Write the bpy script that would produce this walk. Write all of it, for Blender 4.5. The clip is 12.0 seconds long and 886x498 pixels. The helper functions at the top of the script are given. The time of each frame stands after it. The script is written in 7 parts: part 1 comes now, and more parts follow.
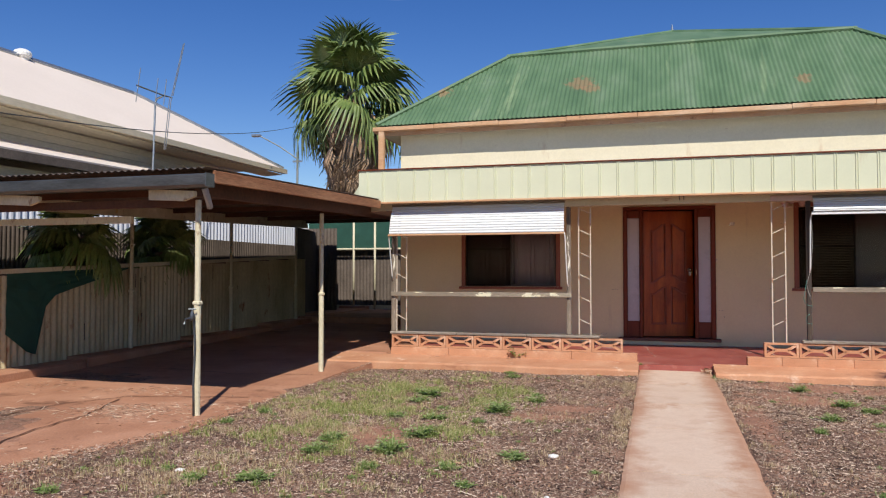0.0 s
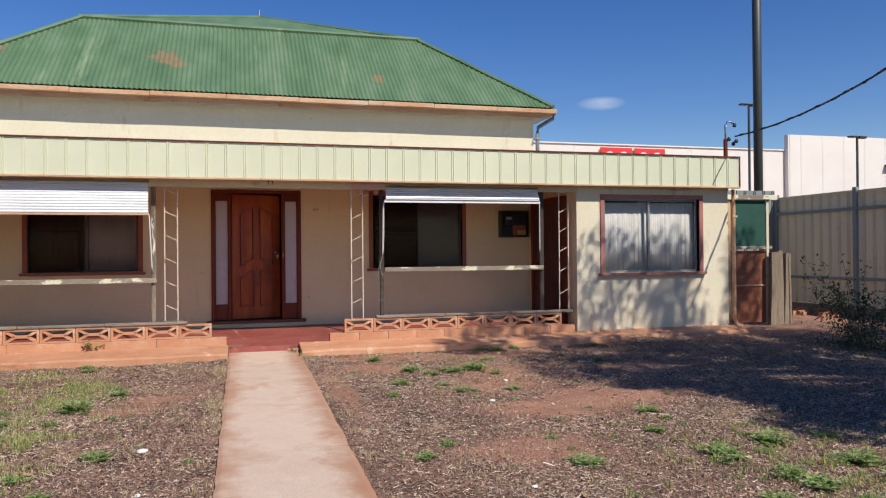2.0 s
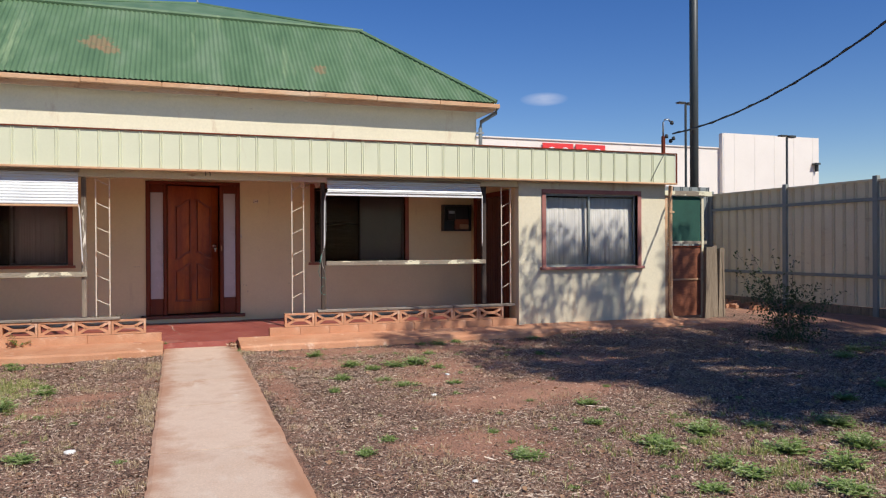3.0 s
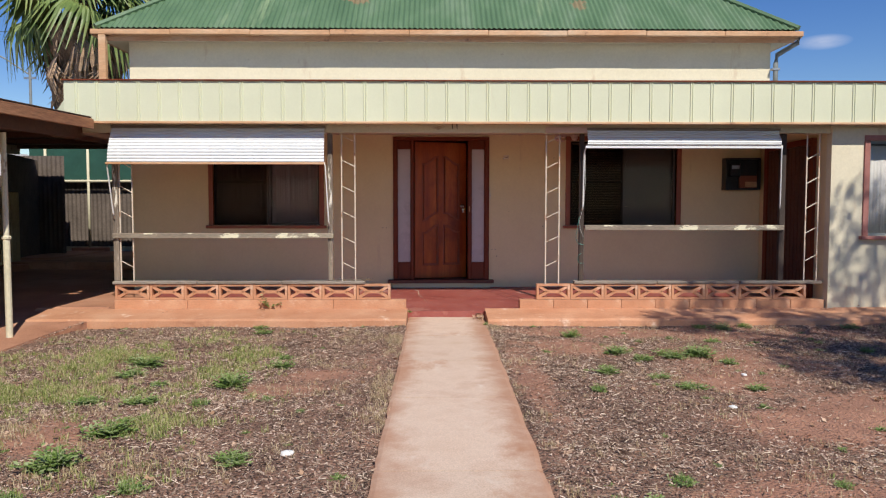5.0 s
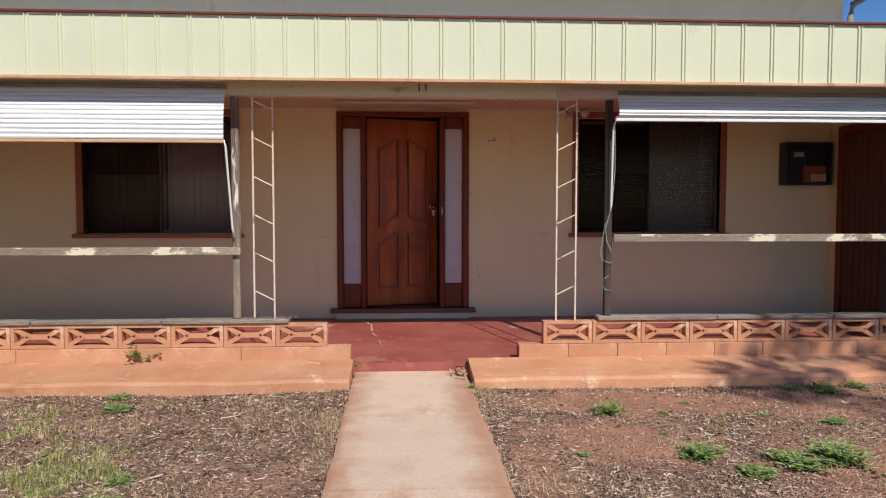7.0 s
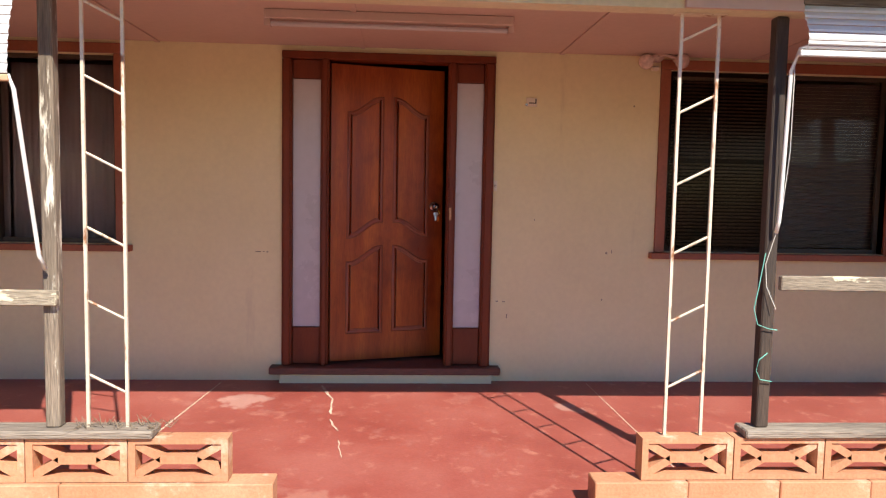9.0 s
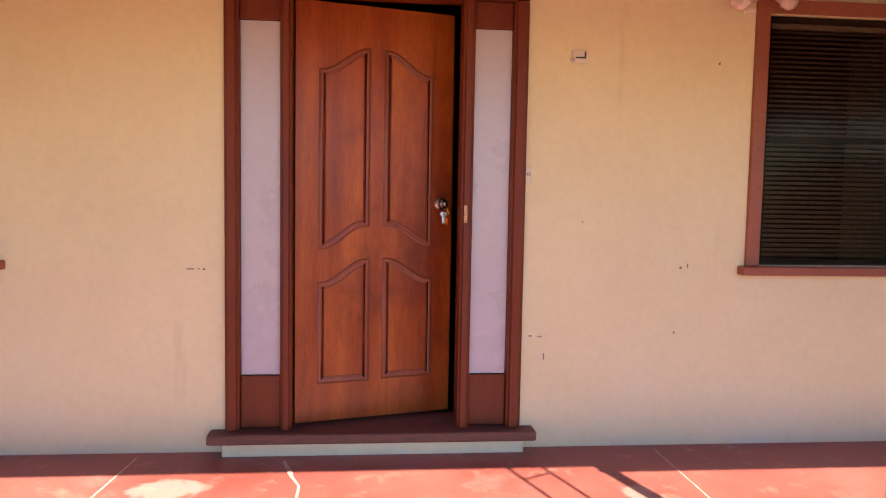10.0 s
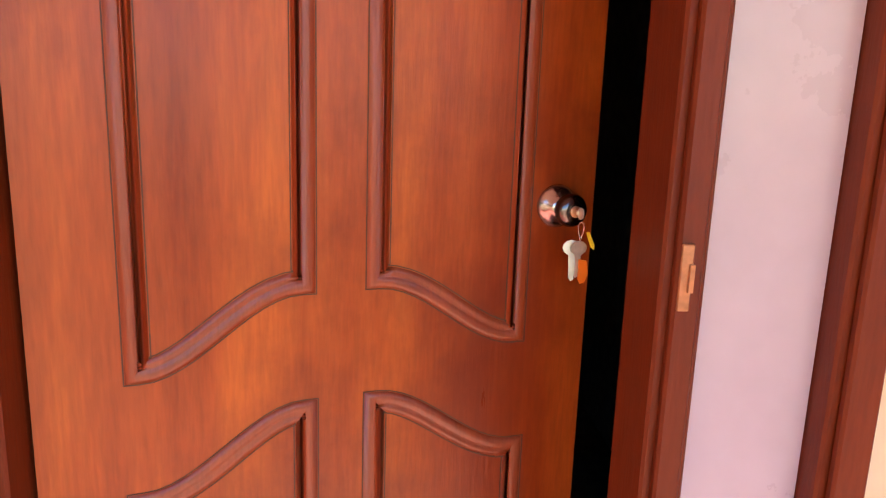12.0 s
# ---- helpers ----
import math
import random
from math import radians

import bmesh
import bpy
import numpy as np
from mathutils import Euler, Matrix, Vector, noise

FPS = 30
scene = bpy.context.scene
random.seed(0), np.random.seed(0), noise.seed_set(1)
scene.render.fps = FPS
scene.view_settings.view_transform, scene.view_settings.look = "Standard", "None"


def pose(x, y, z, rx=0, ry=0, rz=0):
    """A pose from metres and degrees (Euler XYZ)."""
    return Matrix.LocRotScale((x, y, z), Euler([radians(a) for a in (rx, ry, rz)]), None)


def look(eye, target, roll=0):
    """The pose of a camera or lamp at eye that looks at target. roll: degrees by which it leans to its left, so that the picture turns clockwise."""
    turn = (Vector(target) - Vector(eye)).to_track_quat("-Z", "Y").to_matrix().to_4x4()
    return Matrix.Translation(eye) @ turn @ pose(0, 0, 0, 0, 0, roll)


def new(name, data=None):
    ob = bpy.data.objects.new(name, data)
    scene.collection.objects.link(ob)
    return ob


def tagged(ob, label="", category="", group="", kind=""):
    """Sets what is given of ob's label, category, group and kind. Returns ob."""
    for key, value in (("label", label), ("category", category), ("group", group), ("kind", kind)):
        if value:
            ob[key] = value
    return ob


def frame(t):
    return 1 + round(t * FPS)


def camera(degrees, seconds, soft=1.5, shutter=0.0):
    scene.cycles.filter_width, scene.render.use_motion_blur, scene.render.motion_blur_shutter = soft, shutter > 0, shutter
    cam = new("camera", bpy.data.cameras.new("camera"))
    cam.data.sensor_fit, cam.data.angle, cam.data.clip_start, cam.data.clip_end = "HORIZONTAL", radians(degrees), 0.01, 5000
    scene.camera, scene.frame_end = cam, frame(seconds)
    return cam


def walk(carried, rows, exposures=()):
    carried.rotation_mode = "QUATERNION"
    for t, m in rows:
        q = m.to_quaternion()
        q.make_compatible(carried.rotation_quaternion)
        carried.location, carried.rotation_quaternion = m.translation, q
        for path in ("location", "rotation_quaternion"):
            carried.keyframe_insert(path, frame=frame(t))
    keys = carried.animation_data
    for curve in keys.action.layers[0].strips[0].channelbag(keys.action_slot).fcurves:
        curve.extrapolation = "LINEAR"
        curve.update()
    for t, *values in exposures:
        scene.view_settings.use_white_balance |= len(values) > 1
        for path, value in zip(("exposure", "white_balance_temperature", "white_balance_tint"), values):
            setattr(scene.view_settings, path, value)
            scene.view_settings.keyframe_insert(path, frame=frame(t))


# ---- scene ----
cam = camera(61.7, 12.0, soft=1.2)
PATH = [
    (0, (-0.091, -0.675, 1.354), (-0.644, 1.246, 1.415), 0.0),
    (0.5, (-0.111, -0.674, 1.354), (-0.444, 1.297, 1.407), 0.2),
    (1, (-0.153, -0.689, 1.353), (-0.157, 1.31, 1.395), 0.3),
    (1.5, (-0.178, -0.7, 1.352), (0.056, 1.286, 1.382), -0.4),
    (2, (-0.17, -0.69, 1.353), (0.358, 1.239, 1.364), -0.5),
    (2.5, (-0.153, -0.666, 1.355), (0.513, 1.22, 1.355), -0.3),
    (3, (-0.145, -0.654, 1.356), (0.528, 1.229, 1.349), -0.3),
    (3.5, (-0.133, -0.635, 1.357), (0.373, 1.3, 1.329), -0.1),
    (3.7, (-0.058, -0.528, 1.367), (0.35, 1.43, 1.331), 0.1),
    (5.3, (-0.006, 1.218, 1.376), (-0.009, 3.215, 1.257), 0.3),
    (5.5, (-0.013, 1.547, 1.356), (-0.019, 3.544, 1.237), 0.6),
    (6, (0.004, 2.258, 1.396), (0.012, 4.254, 1.278), -0.1),
    (6.5, (0.033, 3.032, 1.406), (0.11, 5.027, 1.295), 0.2),
    (6.7, (0.03, 3.333, 1.363), (0.141, 5.327, 1.254), -0.1),
    (8.3, (0.158, 5.746, 1.466), (0.291, 7.738, 1.345), 0.2),
    (8.5, (0.153, 6.05, 1.48), (0.286, 8.041, 1.349), 0.4),
    (9, (0.169, 6.796, 1.496), (0.29, 8.786, 1.341), 1.1),
    (9.5, (0.161, 7.559, 1.51), (0.308, 9.546, 1.335), 0.9),
    (10, (0.065, 8.302, 1.439), (0.26, 10.287, 1.29), 1.0),
    (10.5, (0.119, 9.035, 1.477), (0.299, 11.016, 1.269), 1.2),
    (11, (0.122, 9.761, 1.517), (0.285, 11.736, 1.245), 1.8),
    (11.5, (0.169, 10.455, 1.565), (0.299, 12.414, 1.187), 1.25),
    (12, (0.152, 11.002, 1.559), (0.314, 12.95, 1.134), 1.97),
]
walk(cam, [(t, look(eye, target, roll)) for t, eye, target, roll in PATH],
     exposures=[(0.0, 0.0, 6650, 10), (6.7, 0.0, 6650, 10), (8.5, 0.38, 6750, 10), (9.5, 1.32, 7200, 10), (10.5, 2.1, 7200, 9), (11.5, 2.32, 7200, 8), (12.0, 2.55, 7900, 8)])

# ---- light ----
SUN_FROM = Vector((0.41, -1.0, 1.1325)).normalized()
world = bpy.data.worlds.new("world")
scene.world = world
world.use_nodes = True
wn = world.node_tree
sky = wn.nodes.new("ShaderNodeTexSky")
sky.sky_type, sky.sun_disc = "NISHITA", False
sky.sun_elevation = math.asin(SUN_FROM.z)
sky.sun_rotation = math.atan2(SUN_FROM.x, SUN_FROM.y)
sky.altitude, sky.air_density, sky.dust_density, sky.ozone_density = 0, 1.0, 0.0, 3.2
back = wn.nodes["Background"]
back.inputs["Strength"].default_value = 0.106
CLOUDS = ((Vector((0.453, 0.871, 0.192)), 0.032), (Vector((-0.317, 0.880, 0.354)), 0.03))
deep = wn.nodes.new("ShaderNodeHueSaturation")
deep.inputs["Saturation"].default_value = 1.33
deep.inputs["Hue"].default_value = 0.517
wn.links.new(sky.outputs[0], deep.inputs["Color"])
wn.links.new(deep.outputs[0], back.inputs[0])
out_col = deep.outputs[0]
tcw = wn.nodes.new("ShaderNodeTexCoord")
cn = wn.nodes.new("ShaderNodeTexNoise")
cn.inputs["Scale"].default_value, cn.inputs["Detail"].default_value = 22, 7
cm = wn.nodes.new("ShaderNodeMapping")
cm.inputs["Scale"].default_value = (1, 1, 3.2)
wn.links.new(tcw.outputs["Generated"], cm.inputs[0])
wn.links.new(cm.outputs[0], cn.inputs["Vector"])
for wisp, size in CLOUDS:
    dd = wn.nodes.new("ShaderNodeVectorMath")
    dd.operation = "DISTANCE"
    cq = wn.nodes.new("ShaderNodeMapping")
    cq.inputs["Scale"].default_value = (1, 1, 3.5)
    wn.links.new(tcw.outputs["Generated"], cq.inputs[0])
    wn.links.new(cq.outputs[0], dd.inputs[0])
    dd.inputs[1].default_value = (wisp[0], wisp[1], wisp[2] * 3.5)
    fall = wn.nodes.new("ShaderNodeMapRange")
    fall.inputs["From Min"].default_value, fall.inputs["From Max"].default_value = size, 0.0
    fall.inputs["To Min"].default_value, fall.inputs["To Max"].default_value = 0.0, 1.0
    wn.links.new(dd.outputs["Value"], fall.inputs[0])
    mm = wn.nodes.new("ShaderNodeMath")
    mm.operation = "MULTIPLY"
    wn.links.new(fall.outputs[0], mm.inputs[0])
    wn.links.new(cn.outputs[0], mm.inputs[1])
    mx = wn.nodes.new("ShaderNodeMix")
    mx.data_type = "RGBA"
    wn.links.new(mm.outputs[0], mx.inputs[0])
    wn.links.new(out_col, mx.inputs[6])
    mx.inputs[7].default_value = (8.5, 8.5, 9.2, 1)
    out_col = mx.outputs[2]
wn.links.new(out_col, back.inputs[0])
sun = new("sun", bpy.data.lights.new("sun", "SUN"))
sun.data.energy, sun.data.angle, sun.data.color = 4.9, radians(0.53), (1.0, 0.955, 0.88)
sun.matrix_world = look(SUN_FROM * 50, (0, 0, 0))


# ---- materials ----
def mat(name, stops, scale=3.0, rough=0.75, bump=0.15, fine=60.0, metal=0.0, stretch=(1, 1, 1), grit=0.25,
        stain=None, spec=0.5, vary=0.0, dist=0.01, spots=()):
    """Coarse noise picks the colour, fine noise breaks it, a stain may lie over it."""
    m = bpy.data.materials.new(name)
    m.use_nodes = True
    nt = m.node_tree
    N, L = nt.nodes, nt.links
    p = N["Principled BSDF"]
    co = N.new("ShaderNodeTexCoord")
    mp = N.new("ShaderNodeMapping")
    mp.inputs["Scale"].default_value = stretch
    L.new(co.outputs["Object"], mp.inputs[0])
    a = N.new("ShaderNodeTexNoise")
    a.inputs["Scale"].default_value, a.inputs["Detail"].default_value = scale, 9
    a.inputs["Roughness"].default_value = 0.62
    L.new(mp.outputs[0], a.inputs["Vector"])
    r = N.new("ShaderNodeValToRGB")
    els = r.color_ramp.elements
    while len(els) < len(stops):
        els.new(0.5)
    for i, c in enumerate(stops):
        els[i].position = 0.32 + 0.36 * i / max(1, len(stops) - 1)
        els[i].color = (*c, 1)
    L.new(a.outputs[0], r.inputs[0])
    f = N.new("ShaderNodeTexNoise")
    f.inputs["Scale"].default_value, f.inputs["Detail"].default_value = fine, 4
    L.new(mp.outputs[0], f.inputs["Vector"])
    fr = N.new("ShaderNodeMapRange")
    fr.inputs["From Min"].default_value, fr.inputs["From Max"].default_value = 0.3, 0.7
    fr.inputs["To Min"].default_value, fr.inputs["To Max"].default_value = 1 - grit, 1 + grit
    L.new(f.outputs[0], fr.inputs[0])
    mul = N.new("ShaderNodeMix")
    mul.data_type, mul.blend_type = "RGBA", "MULTIPLY"
    mul.inputs[0].default_value = 1
    L.new(r.outputs[0], mul.inputs[6])
    L.new(fr.outputs[0], mul.inputs[7])
    out = mul.outputs[2]
    for s in (stain or []):
        col, sc, lo, hi, st = s
        mp2 = N.new("ShaderNodeMapping")
        mp2.inputs["Scale"].default_value = st
        mp2.inputs["Location"].default_value = (sc * 3.1, 1.7, sc)
        L.new(co.outputs["Object"], mp2.inputs[0])
        n2 = N.new("ShaderNodeTexNoise")
        n2.inputs["Scale"].default_value, n2.inputs["Detail"].default_value = sc, 7
        n2.inputs["Roughness"].default_value = 0.65
        L.new(mp2.outputs[0], n2.inputs["Vector"])
        mr = N.new("ShaderNodeMapRange")
        mr.inputs["From Min"].default_value, mr.inputs["From Max"].default_value = lo, hi
        L.new(n2.outputs[0], mr.inputs[0])
        mx = N.new("ShaderNodeMix")
        mx.data_type = "RGBA"
        L.new(mr.outputs[0], mx.inputs[0])
        L.new(out, mx.inputs[6])
        mx.inputs[7].default_value = (*col, 1)
        out = mx.outputs[2]
    for c, rad, *tone in spots:
        ds = N.new("ShaderNodeVectorMath")
        ds.operation = "DISTANCE"
        L.new(co.outputs["Object"], ds.inputs[0])
        ds.inputs[1].default_value = c
        nz = N.new("ShaderNodeTexNoise")
        nz.inputs["Scale"].default_value, nz.inputs["Detail"].default_value = 9, 8
        L.new(co.outputs["Object"], nz.inputs["Vector"])
        ad = N.new("ShaderNodeMath")
        ad.operation = "MULTIPLY_ADD"
        L.new(nz.outputs[0], ad.inputs[0])
        ad.inputs[1].default_value = -rad * 3.2
        L.new(ds.outputs["Value"], ad.inputs[2])
        mr = N.new("ShaderNodeMapRange")
        mr.inputs["From Min"].default_value, mr.inputs["From Max"].default_value = -rad * 0.55, -rad * 0.95
        mr.inputs["To Max"].default_value = 0.4 if tone else 0.55
        L.new(ad.outputs[0], mr.inputs[0])
        mx = N.new("ShaderNodeMix")
        mx.data_type = "RGBA"
        L.new(mr.outputs[0], mx.inputs[0])
        L.new(out, mx.inputs[6])
        mx.inputs[7].default_value = (*(tone or [(0.32, 0.17, 0.09)])[0], 1)
        out = mx.outputs[2]
    if vary:
        oi = N.new("ShaderNodeObjectInfo")
        vr = N.new("ShaderNodeMapRange")
        vr.inputs["To Min"].default_value, vr.inputs["To Max"].default_value = 1 - vary, 1 + vary
        L.new(oi.outputs["Random"], vr.inputs[0])
        mv = N.new("ShaderNodeMix")
        mv.data_type, mv.blend_type = "RGBA", "MULTIPLY"
        mv.inputs[0].default_value = 1
        L.new(out, mv.inputs[6])
        L.new(vr.outputs[0], mv.inputs[7])
        out = mv.outputs[2]
    L.new(out, p.inputs["Base Color"])
    rr = N.new("ShaderNodeMapRange")
    rr.inputs["To Min"].default_value, rr.inputs["To Max"].default_value = max(0.02, rough - 0.12), min(1, rough + 0.12)
    L.new(a.outputs[0], rr.inputs[0])
    L.new(rr.outputs[0], p.inputs["Roughness"])
    p.inputs["Metallic"].default_value = metal
    p.inputs["Specular IOR Level"].default_value = spec
    if bump:
        b = N.new("ShaderNodeBump")
        b.inputs["Strength"].default_value, b.inputs["Distance"].default_value = bump, dist
        L.new(f.outputs[0], b.inputs["Height"])
        L.new(b.outputs[0], p.inputs["Normal"])
    return m


RUST = (0.30, 0.13, 0.055)
DUST = (0.42, 0.20, 0.10)
M_EARTH = mat("red earth", [(0.13, 0.073, 0.049), (0.26, 0.14, 0.093), (0.39, 0.22, 0.145)], 2.6, 0.95, 1.0, 55, grit=0.5, dist=0.03,
              stain=[((0.36, 0.27, 0.19), 34.0, 0.56, 0.60, (1, 1, 1)), ((0.035, 0.022, 0.018), 42.0, 0.56, 0.60, (1, 1, 1))])


def bare_patches(m, colours):
    """Lays smoother bare dirt over a ground material where the mesh's 'bare' attribute says so, with a ragged edge."""
    nt = m.node_tree
    N, L = nt.nodes, nt.links
    p = N["Principled BSDF"]
    under = p.inputs["Base Color"].links[0].from_socket
    at = N.new("ShaderNodeAttribute")
    at.attribute_name = "bare"
    co = N.new("ShaderNodeTexCoord")
    edge, tone = N.new("ShaderNodeTexNoise"), N.new("ShaderNodeTexNoise")
    edge.inputs["Scale"].default_value, edge.inputs["Detail"].default_value, edge.inputs["Roughness"].default_value = 5.0, 10, 0.72
    tone.inputs["Scale"].default_value, tone.inputs["Detail"].default_value, tone.inputs["Roughness"].default_value = 2.2, 9, 0.7
    for q in (edge, tone):
        L.new(co.outputs["Object"], q.inputs["Vector"])
    ad = N.new("ShaderNodeMath")
    ad.operation = "MULTIPLY_ADD"
    L.new(edge.outputs[0], ad.inputs[0])
    ad.inputs[1].default_value = 1.5
    L.new(at.outputs["Fac"], ad.inputs[2])
    mr = N.new("ShaderNodeMapRange")
    mr.inputs["From Min"].default_value, mr.inputs["From Max"].default_value = 1.02, 1.32
    L.new(ad.outputs[0], mr.inputs[0])
    r = N.new("ShaderNodeValToRGB")
    for e, c, pos in zip(r.color_ramp.elements, colours, (0.35, 0.65)):
        e.position, e.color = pos, (*c, 1)
    L.new(tone.outputs[0], r.inputs[0])
    mx = N.new("ShaderNodeMix")
    mx.data_type = "RGBA"
    L.new(mr.outputs[0], mx.inputs[0])
    L.new(under, mx.inputs[6])
    L.new(r.outputs[0], mx.inputs[7])
    L.new(mx.outputs[2], p.inputs["Base Color"])
    return m


bare_patches(M_EARTH, ((0.31, 0.155, 0.10), (0.47, 0.24, 0.15)))


def piece_mat(name, stops, rough=0.85, translucent=0.0):
    """For loose pieces joined in one mesh: each island takes its own tone."""
    m = bpy.data.materials.new(name)
    m.use_nodes = True
    N, L = m.node_tree.nodes, m.node_tree.links
    p = N["Principled BSDF"]
    g = N.new("ShaderNodeNewGeometry")
    r = N.new("ShaderNodeValToRGB")
    els = r.color_ramp.elements
    while len(els) < len(stops):
        els.new(0.5)
    for i, c in enumerate(stops):
        els[i].position = i / (len(stops) - 1)
        els[i].color = (*c, 1)
    L.new(g.outputs["Random Per Island"], r.inputs[0])
    L.new(r.outputs[0], p.inputs["Base Color"])
    p.inputs["Roughness"].default_value = rough
    p.inputs["Specular IOR Level"].default_value = 0.3
    if translucent:
        t = N.new("ShaderNodeBsdfTranslucent")
        L.new(r.outputs[0], t.inputs["Color"])
        mx = N.new("ShaderNodeMixShader")
        mx.inputs[0].default_value = translucent
        L.new(p.outputs[0], mx.inputs[1])
        L.new(t.outputs[0], mx.inputs[2])
        L.new(mx.outputs[0], N["Material Output"].inputs[0])
    return m


M_FAR = mat("far ground", [(0.25, 0.14, 0.08), (0.33, 0.18, 0.1)], 0.3, 0.95, 0.2, 8)
M_DRIVE = mat("red concrete drive", [(0.33, 0.15, 0.085), (0.42, 0.205, 0.12), (0.50, 0.27, 0.17)], 1.1, 0.85, 0.35, 70, grit=0.15,
              stain=[((0.20, 0.09, 0.05), 1.6, 0.58, 0.7, (1, 1, 1))])
M_PATH = mat("worn concrete path", [(0.53, 0.36, 0.26), (0.62, 0.47, 0.36), (0.58, 0.42, 0.31)], 1.9, 0.85, 0.3, 110, grit=0.14, vary=0.05,
             stain=[((0.42, 0.21, 0.115), 1.6, 0.55, 0.68, (1, 0.6, 1)), ((0.66, 0.55, 0.45), 4.5, 0.60, 0.72, (1, 0.5, 1))])


def dusty_edges(m, mid, clear, reach, colour):
    """Red dust blown over both long edges of the path."""
    N, L = m.node_tree.nodes, m.node_tree.links
    p = N["Principled BSDF"]
    under = p.inputs["Base Color"].links[0].from_socket
    co, sep = N.new("ShaderNodeTexCoord"), N.new("ShaderNodeSeparateXYZ")
    L.new(co.outputs["Object"], sep.inputs[0])
    a, b, c = (N.new("ShaderNodeMath") for _ in range(3))
    a.operation, b.operation, c.operation = "SUBTRACT", "ABSOLUTE", "MULTIPLY_ADD"
    L.new(sep.outputs["X"], a.inputs[0])
    a.inputs[1].default_value = mid
    L.new(a.outputs[0], b.inputs[0])
    nz = N.new("ShaderNodeTexNoise")
    nz.inputs["Scale"].default_value, nz.inputs["Detail"].default_value, nz.inputs["Roughness"].default_value = 3.2, 10, 0.68
    L.new(co.outputs["Object"], nz.inputs["Vector"])
    L.new(nz.outputs[0], c.inputs[0])
    c.inputs[1].default_value = 0.55
    L.new(b.outputs[0], c.inputs[2])
    mr = N.new("ShaderNodeMapRange")
    mr.inputs["From Min"].default_value, mr.inputs["From Max"].default_value = clear, reach
    mr.inputs["To Max"].default_value = 0.85
    L.new(c.outputs[0], mr.inputs[0])
    mx = N.new("ShaderNodeMix")
    mx.data_type = "RGBA"
    L.new(mr.outputs[0], mx.inputs[0])
    L.new(under, mx.inputs[6])
    mx.inputs[7].default_value = (*colour, 1)
    L.new(mx.outputs[2], p.inputs["Base Color"])


dusty_edges(M_PATH, 0.10, 0.52, 0.72, (0.42, 0.215, 0.125))
M_REDFLOOR = mat("red painted floor", [(0.26, 0.06, 0.047), (0.315, 0.083, 0.065), (0.35, 0.11, 0.088)], 1.5, 0.42, 0.08, 60, grit=0.06,
                 stain=[((0.44, 0.20, 0.165), 2.2, 0.60, 0.78, (1, 1, 1)), ((0.48, 0.20, 0.15), 8.0, 0.57, 0.75, (1, 1, 1))],
                 spots=[((-0.78, 11.45, 0.15), 0.13, (0.62, 0.44, 0.38)), ((1.25, 11.35, 0.15), 0.09, (0.6, 0.4, 0.34)), ((-0.2, 10.1, 0.09), 0.12, (0.5, 0.26, 0.2))])
M_CRACK = mat("pale crack filler", [(0.62, 0.5, 0.4), (0.4, 0.25, 0.18)], 20, 0.9, 0.2, 80)
M_ORANGE = mat("orange painted masonry", [(0.46, 0.205, 0.105), (0.53, 0.262, 0.145), (0.58, 0.32, 0.19)], 2.2, 0.85, 0.25, 70, grit=0.1, vary=0.06,
               stain=[((0.36, 0.15, 0.08), 2.5, 0.58, 0.72, (1, 1, 2)), ((0.72, 0.52, 0.38), 5, 0.6, 0.72, (1, 1, 1))])
M_CAP = mat("weathered grey timber", [(0.13, 0.105, 0.085), (0.25, 0.21, 0.17), (0.37, 0.32, 0.26)], 3, 0.9, 1.0, 40, stretch=(0.25, 3, 3), grit=0.3)
M_RAIL = mat("flaking cream on timber", [(0.20, 0.16, 0.12), (0.32, 0.27, 0.2)], 3, 0.9, 0.4, 50, stretch=(0.4, 3, 3), grit=0.3,
             stain=[((0.72, 0.67, 0.48), 2.3, 0.515, 0.535, (0.7, 1.4, 1.4))])
M_POST = mat("flaking grey timber post", [(0.13, 0.10, 0.075), (0.30, 0.24, 0.18)], 3, 0.9, 0.6, 40, stretch=(4, 4, 0.3), grit=0.3,
             stain=[((0.75, 0.70, 0.58), 4, 0.52, 0.57, (3, 3, 0.4))])
M_DARKPOST = mat("dark timber post", [(0.035, 0.025, 0.02), (0.08, 0.055, 0.04)], 3, 0.8, 0.4, 40, stretch=(4, 4, 0.3), grit=0.3,
                 stain=[((0.5, 0.45, 0.35), 5, 0.62, 0.66, (3, 3, 0.4))])
M_WALL = mat("cream rendered wall", [(0.74, 0.64, 0.385), (0.77, 0.675, 0.41), (0.79, 0.695, 0.44)], 1.2, 0.8, 0.05, 35, grit=0.025,
             stain=[((0.50, 0.40, 0.27), 1.3, 0.62, 0.85, (2.2, 1, 0.35)), ((0.22, 0.15, 0.09), 7, 0.78, 0.82, (1, 1, 1))])
# Sunlit copy of M_WALL: the paler look of sun is in the colour.
M_WALLSUN = mat("cream wall in sunlit tone", [(0.66, 0.59, 0.42), (0.72, 0.65, 0.48)], 1.2, 0.8, 0.15, 35, grit=0.04,
                stain=[((0.50, 0.34, 0.2), 1.6, 0.6, 0.8, (2.5, 1, 0.6)), ((0.35, 0.2, 0.12), 6, 0.7, 0.75, (1, 1, 1))])
M_CLAD = mat("cream ribbed sheet", [(0.59, 0.605, 0.435), (0.64, 0.655, 0.475)], 1.0, 0.5, 0.03, 60, grit=0.02,
             stain=[((0.50, 0.42, 0.28), 2.2, 0.66, 0.85, (3, 3, 0.5))])
